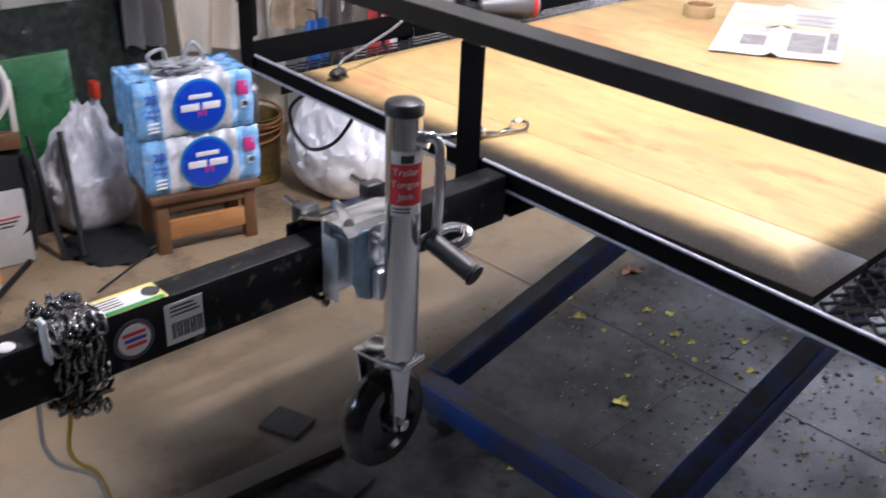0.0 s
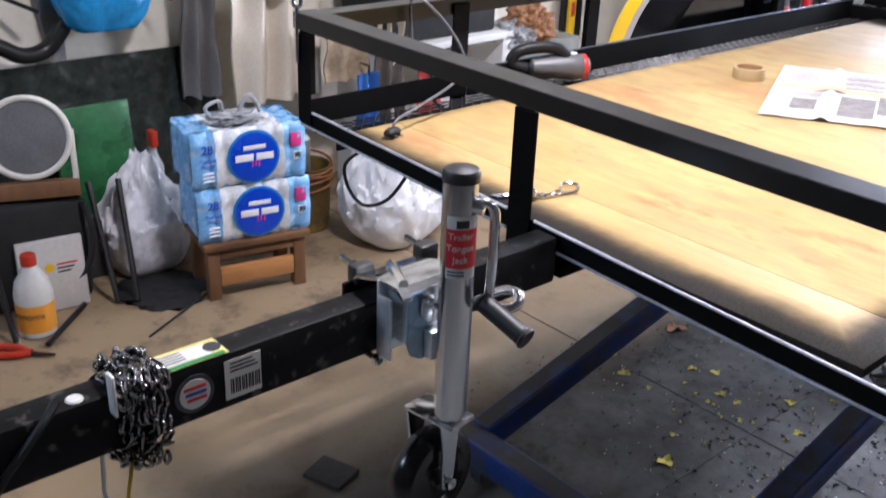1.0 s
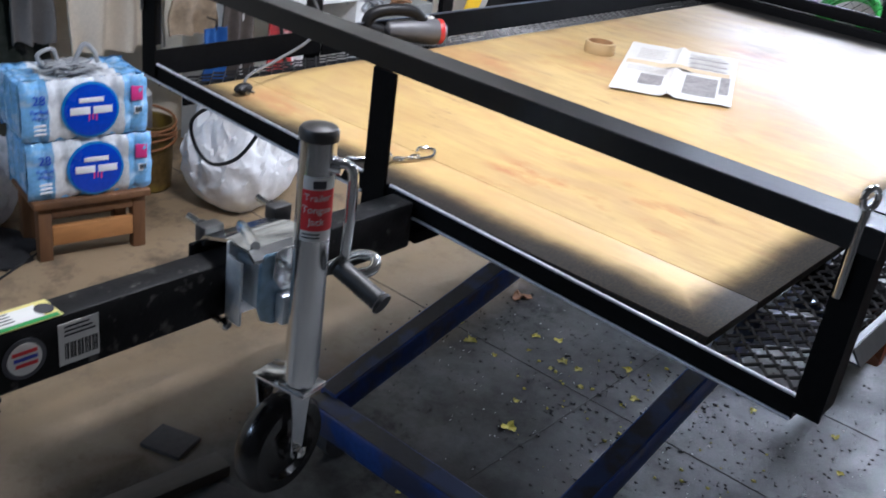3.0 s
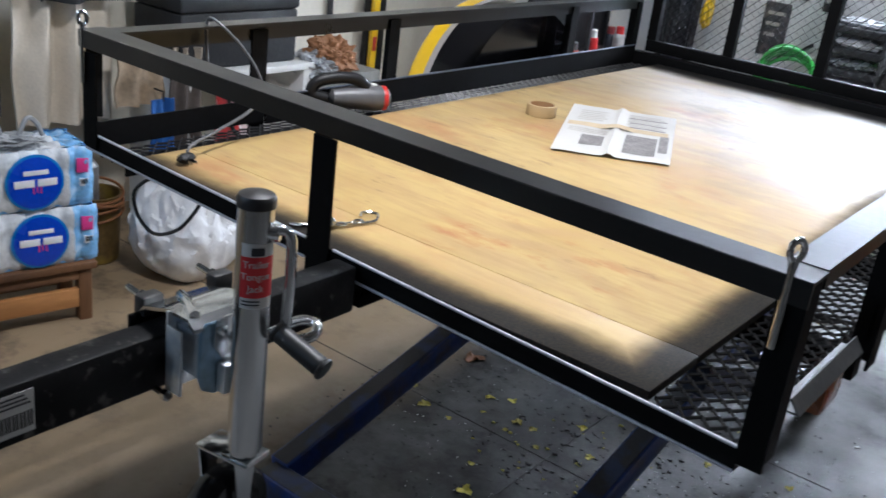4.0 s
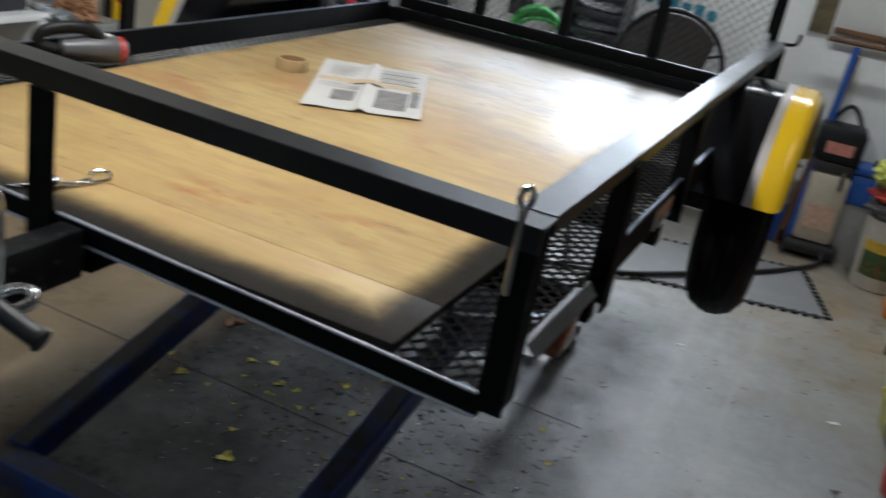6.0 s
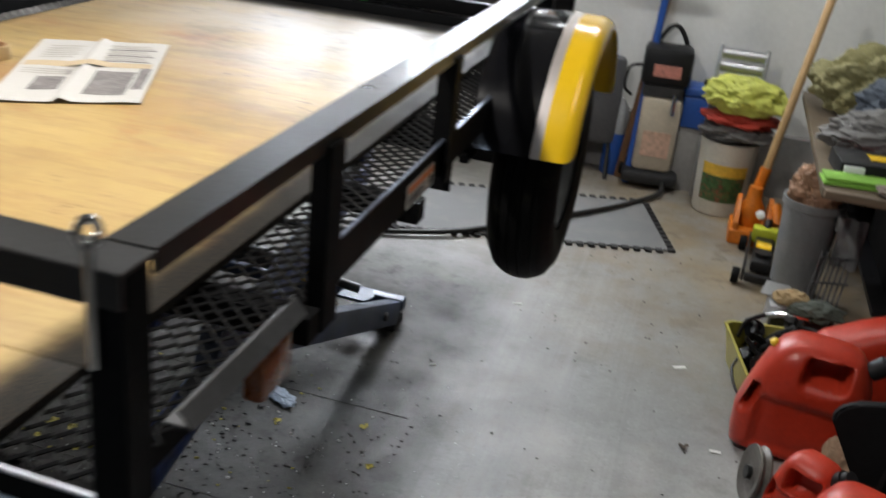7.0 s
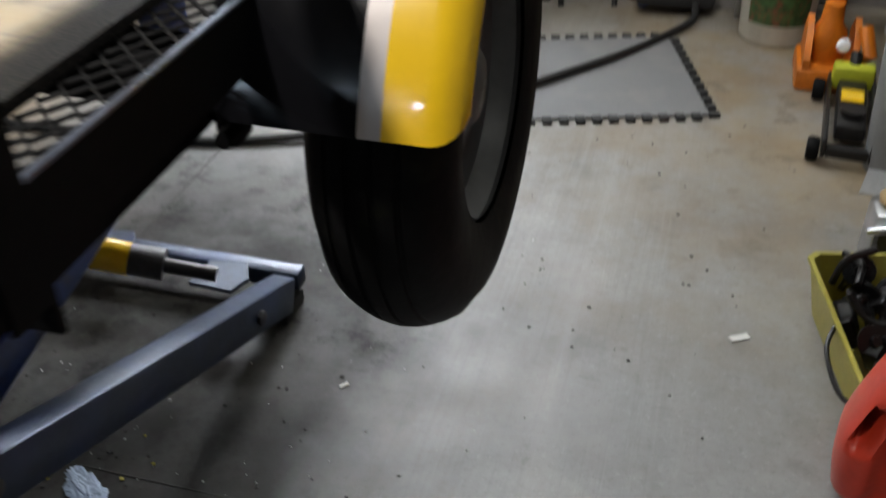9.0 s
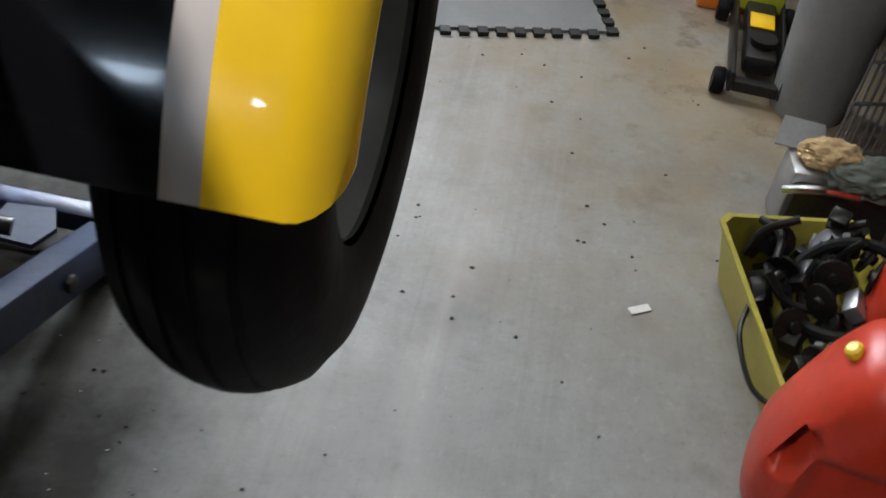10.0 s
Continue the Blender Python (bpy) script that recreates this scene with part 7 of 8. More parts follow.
part("jack_arm", tube(bmesh.new(), [(0.06, -0.06, 0.08), (0.10, -0.12, 0.14), (0.08, -0.06, 0.2)], 0.022, 10), ORANGE, oj)
part("socket", tube(bmesh.new(), [(-0.02, 0.02, 0.15), (0.01, 0.05, 0.33)], 0.026, 12), ORANGE, oj)
part("handle", tube(bmesh.new(), [(0.01, 0.05, 0.32), (0.13, 0.22, 1.15)], 0.019, 12), surf("pale_handle_wood", (0.52, 0.34, 0.16), 0.5, vary=0.15, stretch=(1, 1, 0.2)), oj, "pale wooden handle")
oj.matrix_basis = pose(2.30, 3.80, 0)
fj = thing("trolley_jack", "small black trolley jack with a yellow plate", "jack")
for s in (-1, 1):
    part("side_plate", B(s * 0.062 - 0.006, s * 0.062 + 0.006, -0.24, 0.22, 0.03, 0.085, 0.004), STEEL_BLACK, fj)
    for y in (-0.20, 0.19):
        part("wheel", lathe(bmesh.new(), [(0.03, -0.016), (0.034, -0.008), (0.034, 0.008), (0.03, 0.016)], Matrix.Translation((s * 0.088, y, 0.034)) @ Matrix.Rotation(radians(90), 4, "Y"), 18), RUBBER, fj)
part("front_bar", B(-0.055, 0.055, -0.235, -0.205, 0.03, 0.06, 0.004), STEEL_BLACK, fj)
part("lift_arm", B(-0.04, 0.04, -0.17, 0.14, 0.05, 0.10, 0.01), STEEL_BLACK, fj)
part("yellow_plate", B(-0.032, 0.032, -0.02, 0.06, 0.101, 0.106, 0.002), YELLOW, fj)
part("saddle", lathe(bmesh.new(), [(0.03, 0), (0.035, 0.02)], Matrix.Translation((0, -0.10, 0.10)), 16), STEEL_BLACK, fj)
part("rear_bar", B(-0.06, 0.06, 0.15, 0.21, 0.06, 0.13, 0.01), surf("lime_paint", (0.45, 0.48, 0.03), 0.4, vary=0.2), fj, "lime yellow rear block")
part("handle_socket", tube(bmesh.new(), [(0, 0.18, 0.11), (0, 0.22, 0.15)], 0.018, 10), STEEL_BLACK, fj)
fj.matrix_basis = pose(2.345, 3.44, 0, 0, 0, -4)

wr = thing("wire_rack", "grey wire rack leaning on the trash can", "rack")
RACK_GREY = surf("dull_grey_wire", (0.10, 0.10, 0.105), 0.45, 0.3, vary=0.2)
for k in range(7):
    part("rack_wire", tube(bmesh.new(), [(0.020 * k - 0.06, -0.05 + 0.006 * k, 0.004), (0.020 * k - 0.03, 0.03 + 0.006 * k, 0.27 - 0.006 * k)], 0.0035, 6), RACK_GREY, wr)
for z in (0.03, 0.15, 0.245):
    part("rack_bar", tube(bmesh.new(), [(-0.06 + 0.1 * z, -0.055 + 0.29 * z, z), (0.075 + 0.1 * z, -0.015 + 0.29 * z, z)], 0.005, 6), RACK_GREY, wr)
wr.matrix_basis = pose(2.555, 3.06, 0)

# trash can and workbench
GREY_BIN = surf("grey_bin_plastic", (0.17, 0.175, 0.18), 0.5, vary=0.12, big=5, stain=(0.26, 0.25, 0.24), amount=0.35)
trash = thing("trash_can", "grey plastic trash can beside the bench", "trash can")
part("bin_body", lathe(bmesh.new(), [(0.085, 0), (0.09, 0.005), (0.112, 0.385), (0.120, 0.39), (0.121, 0.42), (0.112, 0.42), (0.086, 0.02)], None, 40), GREY_BIN, trash)
part("bin_handle", B(0.085, 0.155, -0.105, -0.075, 0.33, 0.40, 0.012), GREY_BIN, trash)
part("strap", cloth(bmesh.new(), 0.10, 0.20, Matrix.Translation((0.145, -0.12, 0.40)), 1, 0.015, seed=4, nx=14, ny=14, thick=0.008), GREY_BIN, trash, "grey flap hanging from the rim")
trash.matrix_basis = pose(2.47, 3.24, 0)
bagm = surf("brown_paper_bag", (0.30, 0.17, 0.10), 0.6, vary=0.3, big=10, bump=0.6)
t = thing("crumpled_bag", "crumpled brown plastic bag in the trash can", "bag")
part("bag", blob(bmesh.new(), (0.100, 0.100, 0.105), Matrix.Translation((0, 0, 0.03)), 15, 0.34, 2.0, 4), bagm, t)
t.matrix_basis = pose(2.47, 3.24, 0.42)
BENCH_WOOD = surf("worn_bench_top", (0.10, 0.072, 0.042), 0.6, vary=0.3, big=5, small=50, stain=(0.12, 0.09, 0.06), amount=0.6)
# near-black: the shade under the bench is put into the colour
BENCH_SHADE = surf("under_bench_shade", (0.006, 0.006, 0.006), 0.8, vary=0.3, spec=0.1)
BZ = 0.63
bench = thing("workbench", "cluttered wooden workbench with dark space below", "workbench")
part("bench_top", B(2.415, XR - 0.004, 2.70, 4.2, BZ - 0.035, BZ, 0.004), BENCH_WOOD, bench)
part("edge_plank", B(2.42, XR - 0.02, 2.668, 2.698, BZ - 0.028, BZ + 0.002, 0.004), surf("pale_worn_edge", (0.17, 0.12, 0.075), 0.65, vary=0.3, big=7, small=50, stretch=(0.2, 1, 1), stain=(0.06, 0.045, 0.03), amount=0.7), bench, "pale worn front plank")
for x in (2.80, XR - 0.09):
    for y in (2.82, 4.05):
        part("bench_leg", B(x, x + 0.06, y, y + 0.06, 0, BZ - 0.036, 0.003), BENCH_SHADE, bench)
# panel and shelf are near-black for the same shade
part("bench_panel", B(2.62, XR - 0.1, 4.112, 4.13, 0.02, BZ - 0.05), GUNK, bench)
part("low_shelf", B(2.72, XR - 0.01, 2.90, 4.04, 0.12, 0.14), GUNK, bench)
# crate added to fill the dark space below the bench top
t = thing("dark_crate", "near-black crate added in the shade under the workbench", "crate")
part("crate_body", B(-0.22, 0.3, -0.36, 0.4, 0, 0.34, 0.01), BENCH_SHADE, t)
part("crate_rim", B(-0.228, 0.308, -0.368, 0.408, 0.342, 0.362, 0.004), BENCH_SHADE, t)
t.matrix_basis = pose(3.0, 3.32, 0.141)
GREEN_CLOTH = surf("lime_cloth", (0.20, 0.42, 0.05), 0.8, vary=0.12, bump=0.2)
items = (("green_towel", "folded lime green cloth on the bench", "towel", (0.16, 0.045, 0.018), (2.545, 2.80, BZ), GREEN_CLOTH, 0.12, 6, 1),
         ("oily_rags", "oily grey rags on the bench edge", "rags", (0.075, 0.05, 0.022), (2.66, 2.725, BZ), surf("oily_rag", (0.22, 0.18, 0.15), 0.8, vary=0.4), 0.32, 5, 2),
         ("black_bag", "black bag on the bench", "bag", (0.20, 0.12, 0.10), (2.88, 3.03, BZ), BLACK_FABRIC, 0.3, 0, 3),
         ("grey_trousers", "grey work trousers heaped on the bench", "clothing", (0.22, 0.16, 0.09), (2.66, 3.25, BZ), GREY_CLOTH, 0.31, 10, 4),
         ("denim_heap", "heap of blue-grey denim on the bench", "clothing", (0.24, 0.18, 0.14), (2.80, 3.52, BZ), surf("denim", (0.07, 0.085, 0.11), 0.85, vary=0.2, bump=0.3), 0.35, 0, 5),
         ("rag_heap", "heap of mixed rags at the back of the bench", "rags", (0.22, 0.2, 0.16), (2.66, 3.86, BZ), surf("khaki_cloth", (0.24, 0.22, 0.10), 0.85, vary=0.35, bump=0.3), 0.4, 0, 6),
         ("red_rag", "red rag on the bench", "rag", (0.10, 0.06, 0.03), (2.62, 3.06, BZ), surf("red_rag", (0.35, 0.03, 0.02), 0.8, vary=0.2), 0.4, 0, 7))
for nm, lab, cat, size, p, mat2, ro, rz, seed in items:
    t = thing(nm, lab, cat)
    if nm == "green_towel":
        for k in range(2):
            part("fold", box(bmesh.new(), -0.135 + 0.006 * k, 0.115 - 0.008 * k, -0.05 + 0.004 * k, 0.05 - 0.003 * k, 0.0012 + 0.0145 * k, 0.0145 + 0.0145 * k, 0.006), mat2, t)
        t.matrix_basis = pose(*p, 0, 0, rz)
        continue
    part("cloth", blob(bmesh.new(), size, Matrix.Translation((0, 0, size[2] * 0.8)), seed, ro, 2.3, 4, -size[2] * 0.78), mat2, t)
    t.matrix_basis = pose(*p, 0, 0, rz)
gb = thing("glove_box", "dark carton of vinyl gloves with one glove pulled out", "box")
part("carton", B(-0.12, 0.12, -0.06, 0.06, 0, 0.10, 0.003), surf("dark_carton", (0.02, 0.025, 0.03), 0.4, vary=0.2), gb)
part("carton_panel", B(-0.10, 0.04, -0.0615, -0.0605, 0.02, 0.08), surf("grey_carton_print", (0.10, 0.11, 0.12), 0.4, vary=0.3, big=30), gb)
words("carton_words", "VINYL GLOVES", 0.024, Matrix.Translation((-0.01, -0.0622, 0.05)) @ Matrix.Rotation(radians(90), 4, "X"), PRINT_WHITE, gb)
part("glove", blob(bmesh.new(), (0.035, 0.025, 0.03), Matrix.Translation((0, 0, 0.11)), 4, 0.6, 3, 3), PRINT_WHITE, gb, "white glove pulled out")
gb.matrix_basis = pose(2.835, 2.765, BZ + 0.001, 0, 0, -20)
tray = thing("parts_tray", "black parts tray with a yellow square on the bench", "tray")
part("tray_body", B(-0.14, 0.14, -0.10, 0.10, 0, 0.06, 0.006), GUNK, tray)
part("yellow_square", B(-0.03, 0.05, -0.04, 0.03, 0.061, 0.064), YELLOW, tray)
part("white_box", B(-0.13, -0.06, -0.112, -0.101, 0.01, 0.05, 0.002), PRINT_WHITE, tray)
tray.matrix_basis = pose(2.60, 2.96, BZ + 0.001, 0, 0, 6)

# yellow battery tray with engine parts
LIME = surf("dull_yellow_plastic", (0.36, 0.31, 0.04), 0.45, vary=0.15, stain=(0.28, 0.25, 0.06), amount=0.5)
bn = thing("yellow_tub", "dull yellow plastic tub full of greasy parts", "tub")
bm = bmesh.new()
rings = []
for hx, hy, z in ((0.10, 0.18, 0.0), (0.12, 0.20, 0.004), (0.14, 0.23, 0.128), (0.146, 0.236, 0.13), (0.146, 0.236, 0.136), (0.136, 0.226, 0.136), (0.115, 0.195, 0.012), (0.09, 0.17, 0.010)):
    rings.append([bm.verts.new((x, y, z)) for x, y in ((hx, hy - 0.02), (hx - 0.02, hy), (0.02 - hx, hy), (-hx, hy - 0.02), (-hx, 0.02 - hy), (0.02 - hx, -hy), (hx - 0.02, -hy), (hx, 0.02 - hy))])
for r0, r1 in zip(rings, rings[1:]):
    for i in range(8):
        bm.faces.new((r0[i], r0[(i + 1) % 8], r1[(i + 1) % 8], r1[i]))
bm.faces.new(rings[0][::-1])
bm.faces.new(rings[-1])
part("tub_body", bm, LIME, bn)
part("tub_cord", tube(bmesh.new(), smooth_path([(-0.13, 0.02, 0.11), (-0.165, -0.05, 0.10), (-0.16, -0.14, 0.07), (-0.12, -0.19, 0.06)], 6), 0.005, 8), WIRE_K, bn, "black cord over the rim")
bn.matrix_basis = pose(2.385, 2.375, 0, 0, 0, 12)
en = thing("engine_parts", "greasy black engine parts lying in the yellow tub", "engine parts")
rr = random.Random(21)
GREASE = surf("greasy_metal", (0.02, 0.02, 0.02), 0.35, 0.6, vary=0.5, big=20)
for k in range(70):
    x, y = rr.uniform(-0.095, 0.095), rr.uniform(-0.18, 0.19)
    z = 0.05 + 0.12 * rr.random() * (1 if y > -0.05 else 0.6)
    m = Matrix.Translation((x, y, z)) @ Euler((rr.uniform(0, 3), rr.uniform(0, 3), rr.uniform(0, 3))).to_matrix().to_4x4()
    bm = bmesh.new()
    if k % 3 == 0:
        lathe(bm, [(0.010, -0.012), (0.012, -0.004), (0.034, -0.003), (0.034, 0.004), (0.012, 0.005), (0.010, 0.016)], m, 16)
    elif k % 3 == 1:
        box(bm, -0.03, 0.03, -0.018, 0.018, -0.015, 0.015, 0.004, m)
    else:
        tube(bm, smooth_path([m @ Vector((-0.06, 0, 0)), m @ Vector((0, 0.02, 0.01)), m @ Vector((0.06, 0, 0))], 4), 0.008, 8)
    part(("flange", "block", "hose_piece")[k % 3], bm, (GREASE, STEEL_BLACK, ALU)[(k * 7) % 5 % 3], en)
part("belt", tube(bmesh.new(), [(0.02 + 0.09 * math.cos(a), 0.0 + 0.11 * math.sin(a), 0.16 + 0.05 * math.cos(a)) for a in (2 * math.pi * i / 30 for i in range(30))], 0.012, 8, True), RUBBER, en)
part("oil_cap", lathe(bmesh.new(), [(0.022, 0), (0.022, 0.02), (0.015, 0.028)], Matrix.Translation((-0.03, -0.17, 0.13)), 16), surf("orange_cap", (0.75, 0.30, 0.01), 0.35), en, "orange filler cap")
en.matrix_basis = pose(2.385, 2.375, 0.013, 0, 0, 12)
mp = thing("metal_scrap", "pale metal cover and work gloves behind the tub", "scrap")
part("cover", B(-0.08, 0.08, -0.07, 0.07, 0.0, 0.22, 0.02), ALU, mp)
part("bracket", tube(bmesh.new(), smooth_path([(-0.1, -0.09, 0.17), (0.0, -0.11, 0.2), (0.12, -0.10, 0.19), (0.12, -0.06, 0.17)], 5), 0.014, 8), CHROME, mp)
part("glove", blob(bmesh.new(), (0.09, 0.06, 0.04), Matrix.Translation((0.03, 0.0, 0.245)), 31, 0.33, 2.0, 3), surf("tan_glove", (0.34, 0.24, 0.12), 0.85, vary=0.3), mp, "tan work glove")
part("rag", blob(bmesh.new(), (0.13, 0.08, 0.05), Matrix.Translation((0.15, -0.05, 0.22)), 37, 0.33, 2.0, 3), surf("green_grey_rag", (0.07, 0.08, 0.065), 0.85, vary=0.3), mp, "dark green rag")
part("plate", prism(bmesh.new(), [(-0.09, 0), (0.05, -0.02), (0.07, 0.10), (-0.05, 0.12)], 0.004, Matrix.Translation((-0.03, 0.05, 0.225)) @ Matrix.Rotation(radians(12), 4, "X")), ALU, mp)
part("lower_block", B(-0.07, 0.24, -0.10, 0.06, 0.0, 0.19, 0.02), GREASE, mp)
mp.matrix_basis = pose(2.40, 2.78, 0, 0, 0, 4) @ Matrix.Scale(0.72, 4)


# gas cans --------------------------------------------------------------------------
TALL = [(-0.40, 0.0), (0.40, 0.0), (0.49, 0.08), (0.50, 0.40), (0.49, 0.68), (0.44, 0.84), (0.36, 0.96), (0.24, 1.0), (0.02, 1.01), (-0.14, 1.0), (-0.26, 0.93), (-0.35, 0.78), (-0.43, 0.56), (-0.49, 0.34), (-0.48, 0.10)]
SLOPING = [(-0.42, 0.0), (0.40, 0.0), (0.49, 0.06), (0.50, 0.40), (0.48, 0.78), (0.45, 0.93), (0.36, 1.0), (0.24, 1.0), (0.10, 0.95), (-0.08, 0.88), (-0.24, 0.80), (-0.40, 0.72), (-0.48, 0.62), (-0.50, 0.40), (-0.49, 0.08)]


def gas_can(w, h, dpt, label, grip=(0.16, 0.78, 0.19, 0.11), hole=(-0.345, 0.47, 0.045, 0.12), out=TALL, vent=True):
    """A moulded jug: a rounded outline, a deep grip under the top handle and an opening by the lower side; the broad face looks to -y."""
    c = thing("gas_can", label, "gas can", "red gas cans")
    prof = [Vector((x * w, z * h)) for x, z in out]
    n, fine = len(prof), []
    for i in range(n):
        a, b2, p0, p3 = prof[i], prof[(i + 1) % n], prof[i - 1], prof[(i + 2) % n]
        for k in range(6):
            t = k / 6
            q = 0.5 * (2 * a + (b2 - p0) * t + (2 * p0 - 5 * a + 4 * b2 - p3) * t * t + (3 * a - p0 - 3 * b2 + p3) * t ** 3)
            fine.append(q.lerp(a.lerp(b2, t), 0.4))
    mid = Vector((0.0, h * 0.5))

    def soft(v, half, edge):
        t = max(0.0, min(1.0, (half + edge - abs(v)) / (2 * edge)))
        return t * t * (3 - 2 * t)

    def depth(x, z):
        u, v = x / w, z / h
        d = 0.62 * soft(u - grip[0] - 0.10 * (v - grip[1]), grip[2], 0.035) * soft(v - grip[1], grip[3], 0.035) * (0.75 + 0.9 * max(0.0, v - grip[1] + grip[3]))
        d += 0.70 * soft(u - hole[0] - 0.28 * (v - hole[1]), hole[2], 0.025) * soft(v - hole[1], hole[3], 0.03)
        d += 0.10 * soft(u - 0.05, 0.36, 0.05) * soft(v - 0.33, 0.22, 0.05)
        return d * dpt

    bm = bmesh.new()
    steps = [0.0, 0.08, 0.16, 0.24, 0.32, 0.40, 0.47, 0.54, 0.60, 0.66, 0.71, 0.76, 0.80, 0.84, 0.88, 0.91, 0.94, 0.962, 0.98, 0.992, 1.0]
    m2 = len(fine)
    for side in (-1, 1):
        rings = []
        for s2 in steps[1:]:
            ring = []
            for q in fine:
                p = mid.lerp(q, s2)
                y = dpt / 2 * (1 - s2 ** 5.0) ** 0.42
                if side < 0:
                    y = max(-0.1 * dpt, y - depth(p.x, p.y)) if s2 < 1 else 0.0
                ring.append(bm.verts.new((p.x, side * y, max(0.0, p.y))))
            rings.append(ring)
        top = dpt / 2 - (depth(mid.x, mid.y) if side < 0 else 0)
        hub = bm.verts.new((mid.x, side * top, mid.y))
        for i in range(m2):
            j = (i + 1) % m2
            bm.faces.new((hub, rings[0][i], rings[0][j])).smooth = True
            for a, b2 in zip(rings, rings[1:]):
                bm.faces.new((a[i], b2[i], b2[j], a[j])).smooth = True
    bmesh.ops.remove_doubles(bm, verts=bm.verts[:], dist=0.00005)
    mesh_object("can_body", bm, RED_CAN, c, "", 75)
    if vent:
        part("vent_cap", lathe(bmesh.new(), [(0.012, 0), (0.013, 0.004), (0.013, 0.014), (0.009, 0.018)], Matrix.Translation((-0.29 * w, 0, h * 0.875)) @ Matrix.Rotation(radians(-38), 4, "Y"), 14), surf("vent_yellow", (0.65, 0.45, 0.02), 0.4) if "vent_yellow" not in bpy.data.materials else bpy.data.materials["vent_yellow"], c, "small yellow vent cap")
    sp = part("spout", tube(bmesh.new(), [(0.43 * w, 0, h * 0.86), (0.53 * w, 0, h * 0.95)], 0.028, 18), GUNK, c, "black ribbed spout")
    part("spout_collar", tube(bmesh.new(), [(0.53 * w, 0, h * 0.95), (0.60 * w, 0, h * 1.0)], 0.023, 18), GUNK, sp)
    return c


c1 = gas_can(0.365, 0.385, 0.22, "large red plastic gas can with a yellow vent cap", (0.13, 0.83, 0.15, 0.085), (-0.375, 0.50, 0.022, 0.10))
c1.matrix_basis = pose(2.420, 2.035, 0, 0, 0, -8)
c2 = gas_can(0.37, 0.345, 0.19, "large red plastic gas can with a sloping top", (0.27, 0.66, 0.13, 0.13), (-0.30, 0.30, 0.001, 0.001), SLOPING, False)
c2.matrix_basis = pose(2.640, 2.40, 0, 0, 0, 8)
c3 = gas_can(0.185, 0.24, 0.13, "small red plastic gas can on the floor", (0.10, 0.72, 0.22, 0.13), vent=False)
c3.matrix_basis = pose(2.425, 1.650, 0, 0, 0, -38)
c4 = gas_can(0.27, 0.275, 0.18, "medium red plastic gas can in front", (0.06, 0.76, 0.22, 0.12), vent=False)
c4.matrix_basis = pose(2.52, 1.475, 0, 0, 0, -24)
pul = thing("metal_pulley", "grey metal pulley wheel leaning on the gas can", "pulley")
part("pulley_wheel", lathe(bmesh.new(), [(0.012, -0.016), (0.05, -0.010), (0.075, -0.018), (0.092, -0.020), (0.094, -0.014), (0.080, -0.002), (0.080, 0.002), (0.094, 0.014), (0.092, 0.020), (0.075, 0.018), (0.05, 0.010), (0.012, 0.016)], None, 40), surf("grey_cast_metal", (0.11, 0.10, 0.088), 0.5, 0.4, vary=0.3, big=12), pul)
part("hub", lathe(bmesh.new(), [(0.022, -0.03), (0.022, 0.03)], None, 20), GREASE, pul)
pul.matrix_basis = pose(2.310, 1.750, 0.083, 0, 99, 12) @ Matrix.Scale(0.86, 4)
seat = thing("seat_back", "black plastic panel standing among the gas cans", "panel")
bm = prism(bmesh.new(), [(0.0, 0.285), (0.008, 0.312), (0.028, 0.332), (0.06, 0.342), (0.33, 0.40), (0.345, 0.0), (0.15, 0.0), (0.11, 0.09)], 0.03, Matrix.Rotation(radians(90), 4, "X"))
bmesh.ops.bevel(bm, geom=bm.edges[:], offset=0.007, segments=2, affect="EDGES")
part("panel", bm, surf("black_vinyl", (0.007, 0.007, 0.0075), 0.65, vary=0.3, bump=0.1, spec=0.15), seat)
part("strut", tube(bmesh.new(), [(0.145, -0.045, 0.05), (0.19, -0.04, 0.33)], 0.007, 8), STEEL_BLACK, seat, "thin black steel strut")
part("strut_foot", B(0.12, 0.17, -0.06, -0.03, 0.0, 0.06, 0.006), GUNK, seat)
seat.matrix_basis = pose(2.465, 1.79, 0.0, -3, 0, 2)
sack = thing("beige_sack", "crumpled beige cloth sack between the gas cans", "sack")
part("sack_body", blob(bmesh.new(), (0.065, 0.045, 0.11), Matrix.Translation((0, 0, 0.10)), 41, 0.35, 2.0, 3), surf("beige_cloth", (0.42, 0.30, 0.20), 0.85, vary=0.25), sack)
sack.matrix_basis = pose(2.545, 1.865, 0, 0, 0, 0)
yc = thing("yellow_cased_tool", "black case with a broad amber edge beside the gas cans", "case")
part("case_body", B(-0.12, 0.16, -0.24, 0.24, 0, 0.385, 0.02), GUNK, yc)
AMBER = surf("amber_plastic", (0.70, 0.36, 0.01), 0.4, vary=0.15)
part("case_edge", B(-0.131, -0.095, -0.215, 0.215, 0.372, 0.390, 0.004), AMBER, yc, "amber plastic edge band")
part("case_latch", B(-0.134, -0.080, -0.235, -0.19, 0.366, 0.393, 0.004), AMBER, yc)
part("case_handle", tube(bmesh.new(), smooth_path([(-0.05, -0.03, 0.395), (-0.06, -0.02, 0.46), (-0.05, 0.12, 0.47), (-0.04, 0.13, 0.395)], 6), 0.016, 10), GUNK, yc, "thick black handle")
yc.matrix_basis = pose(2.855, 2.11, 0, 0, 0, 3)

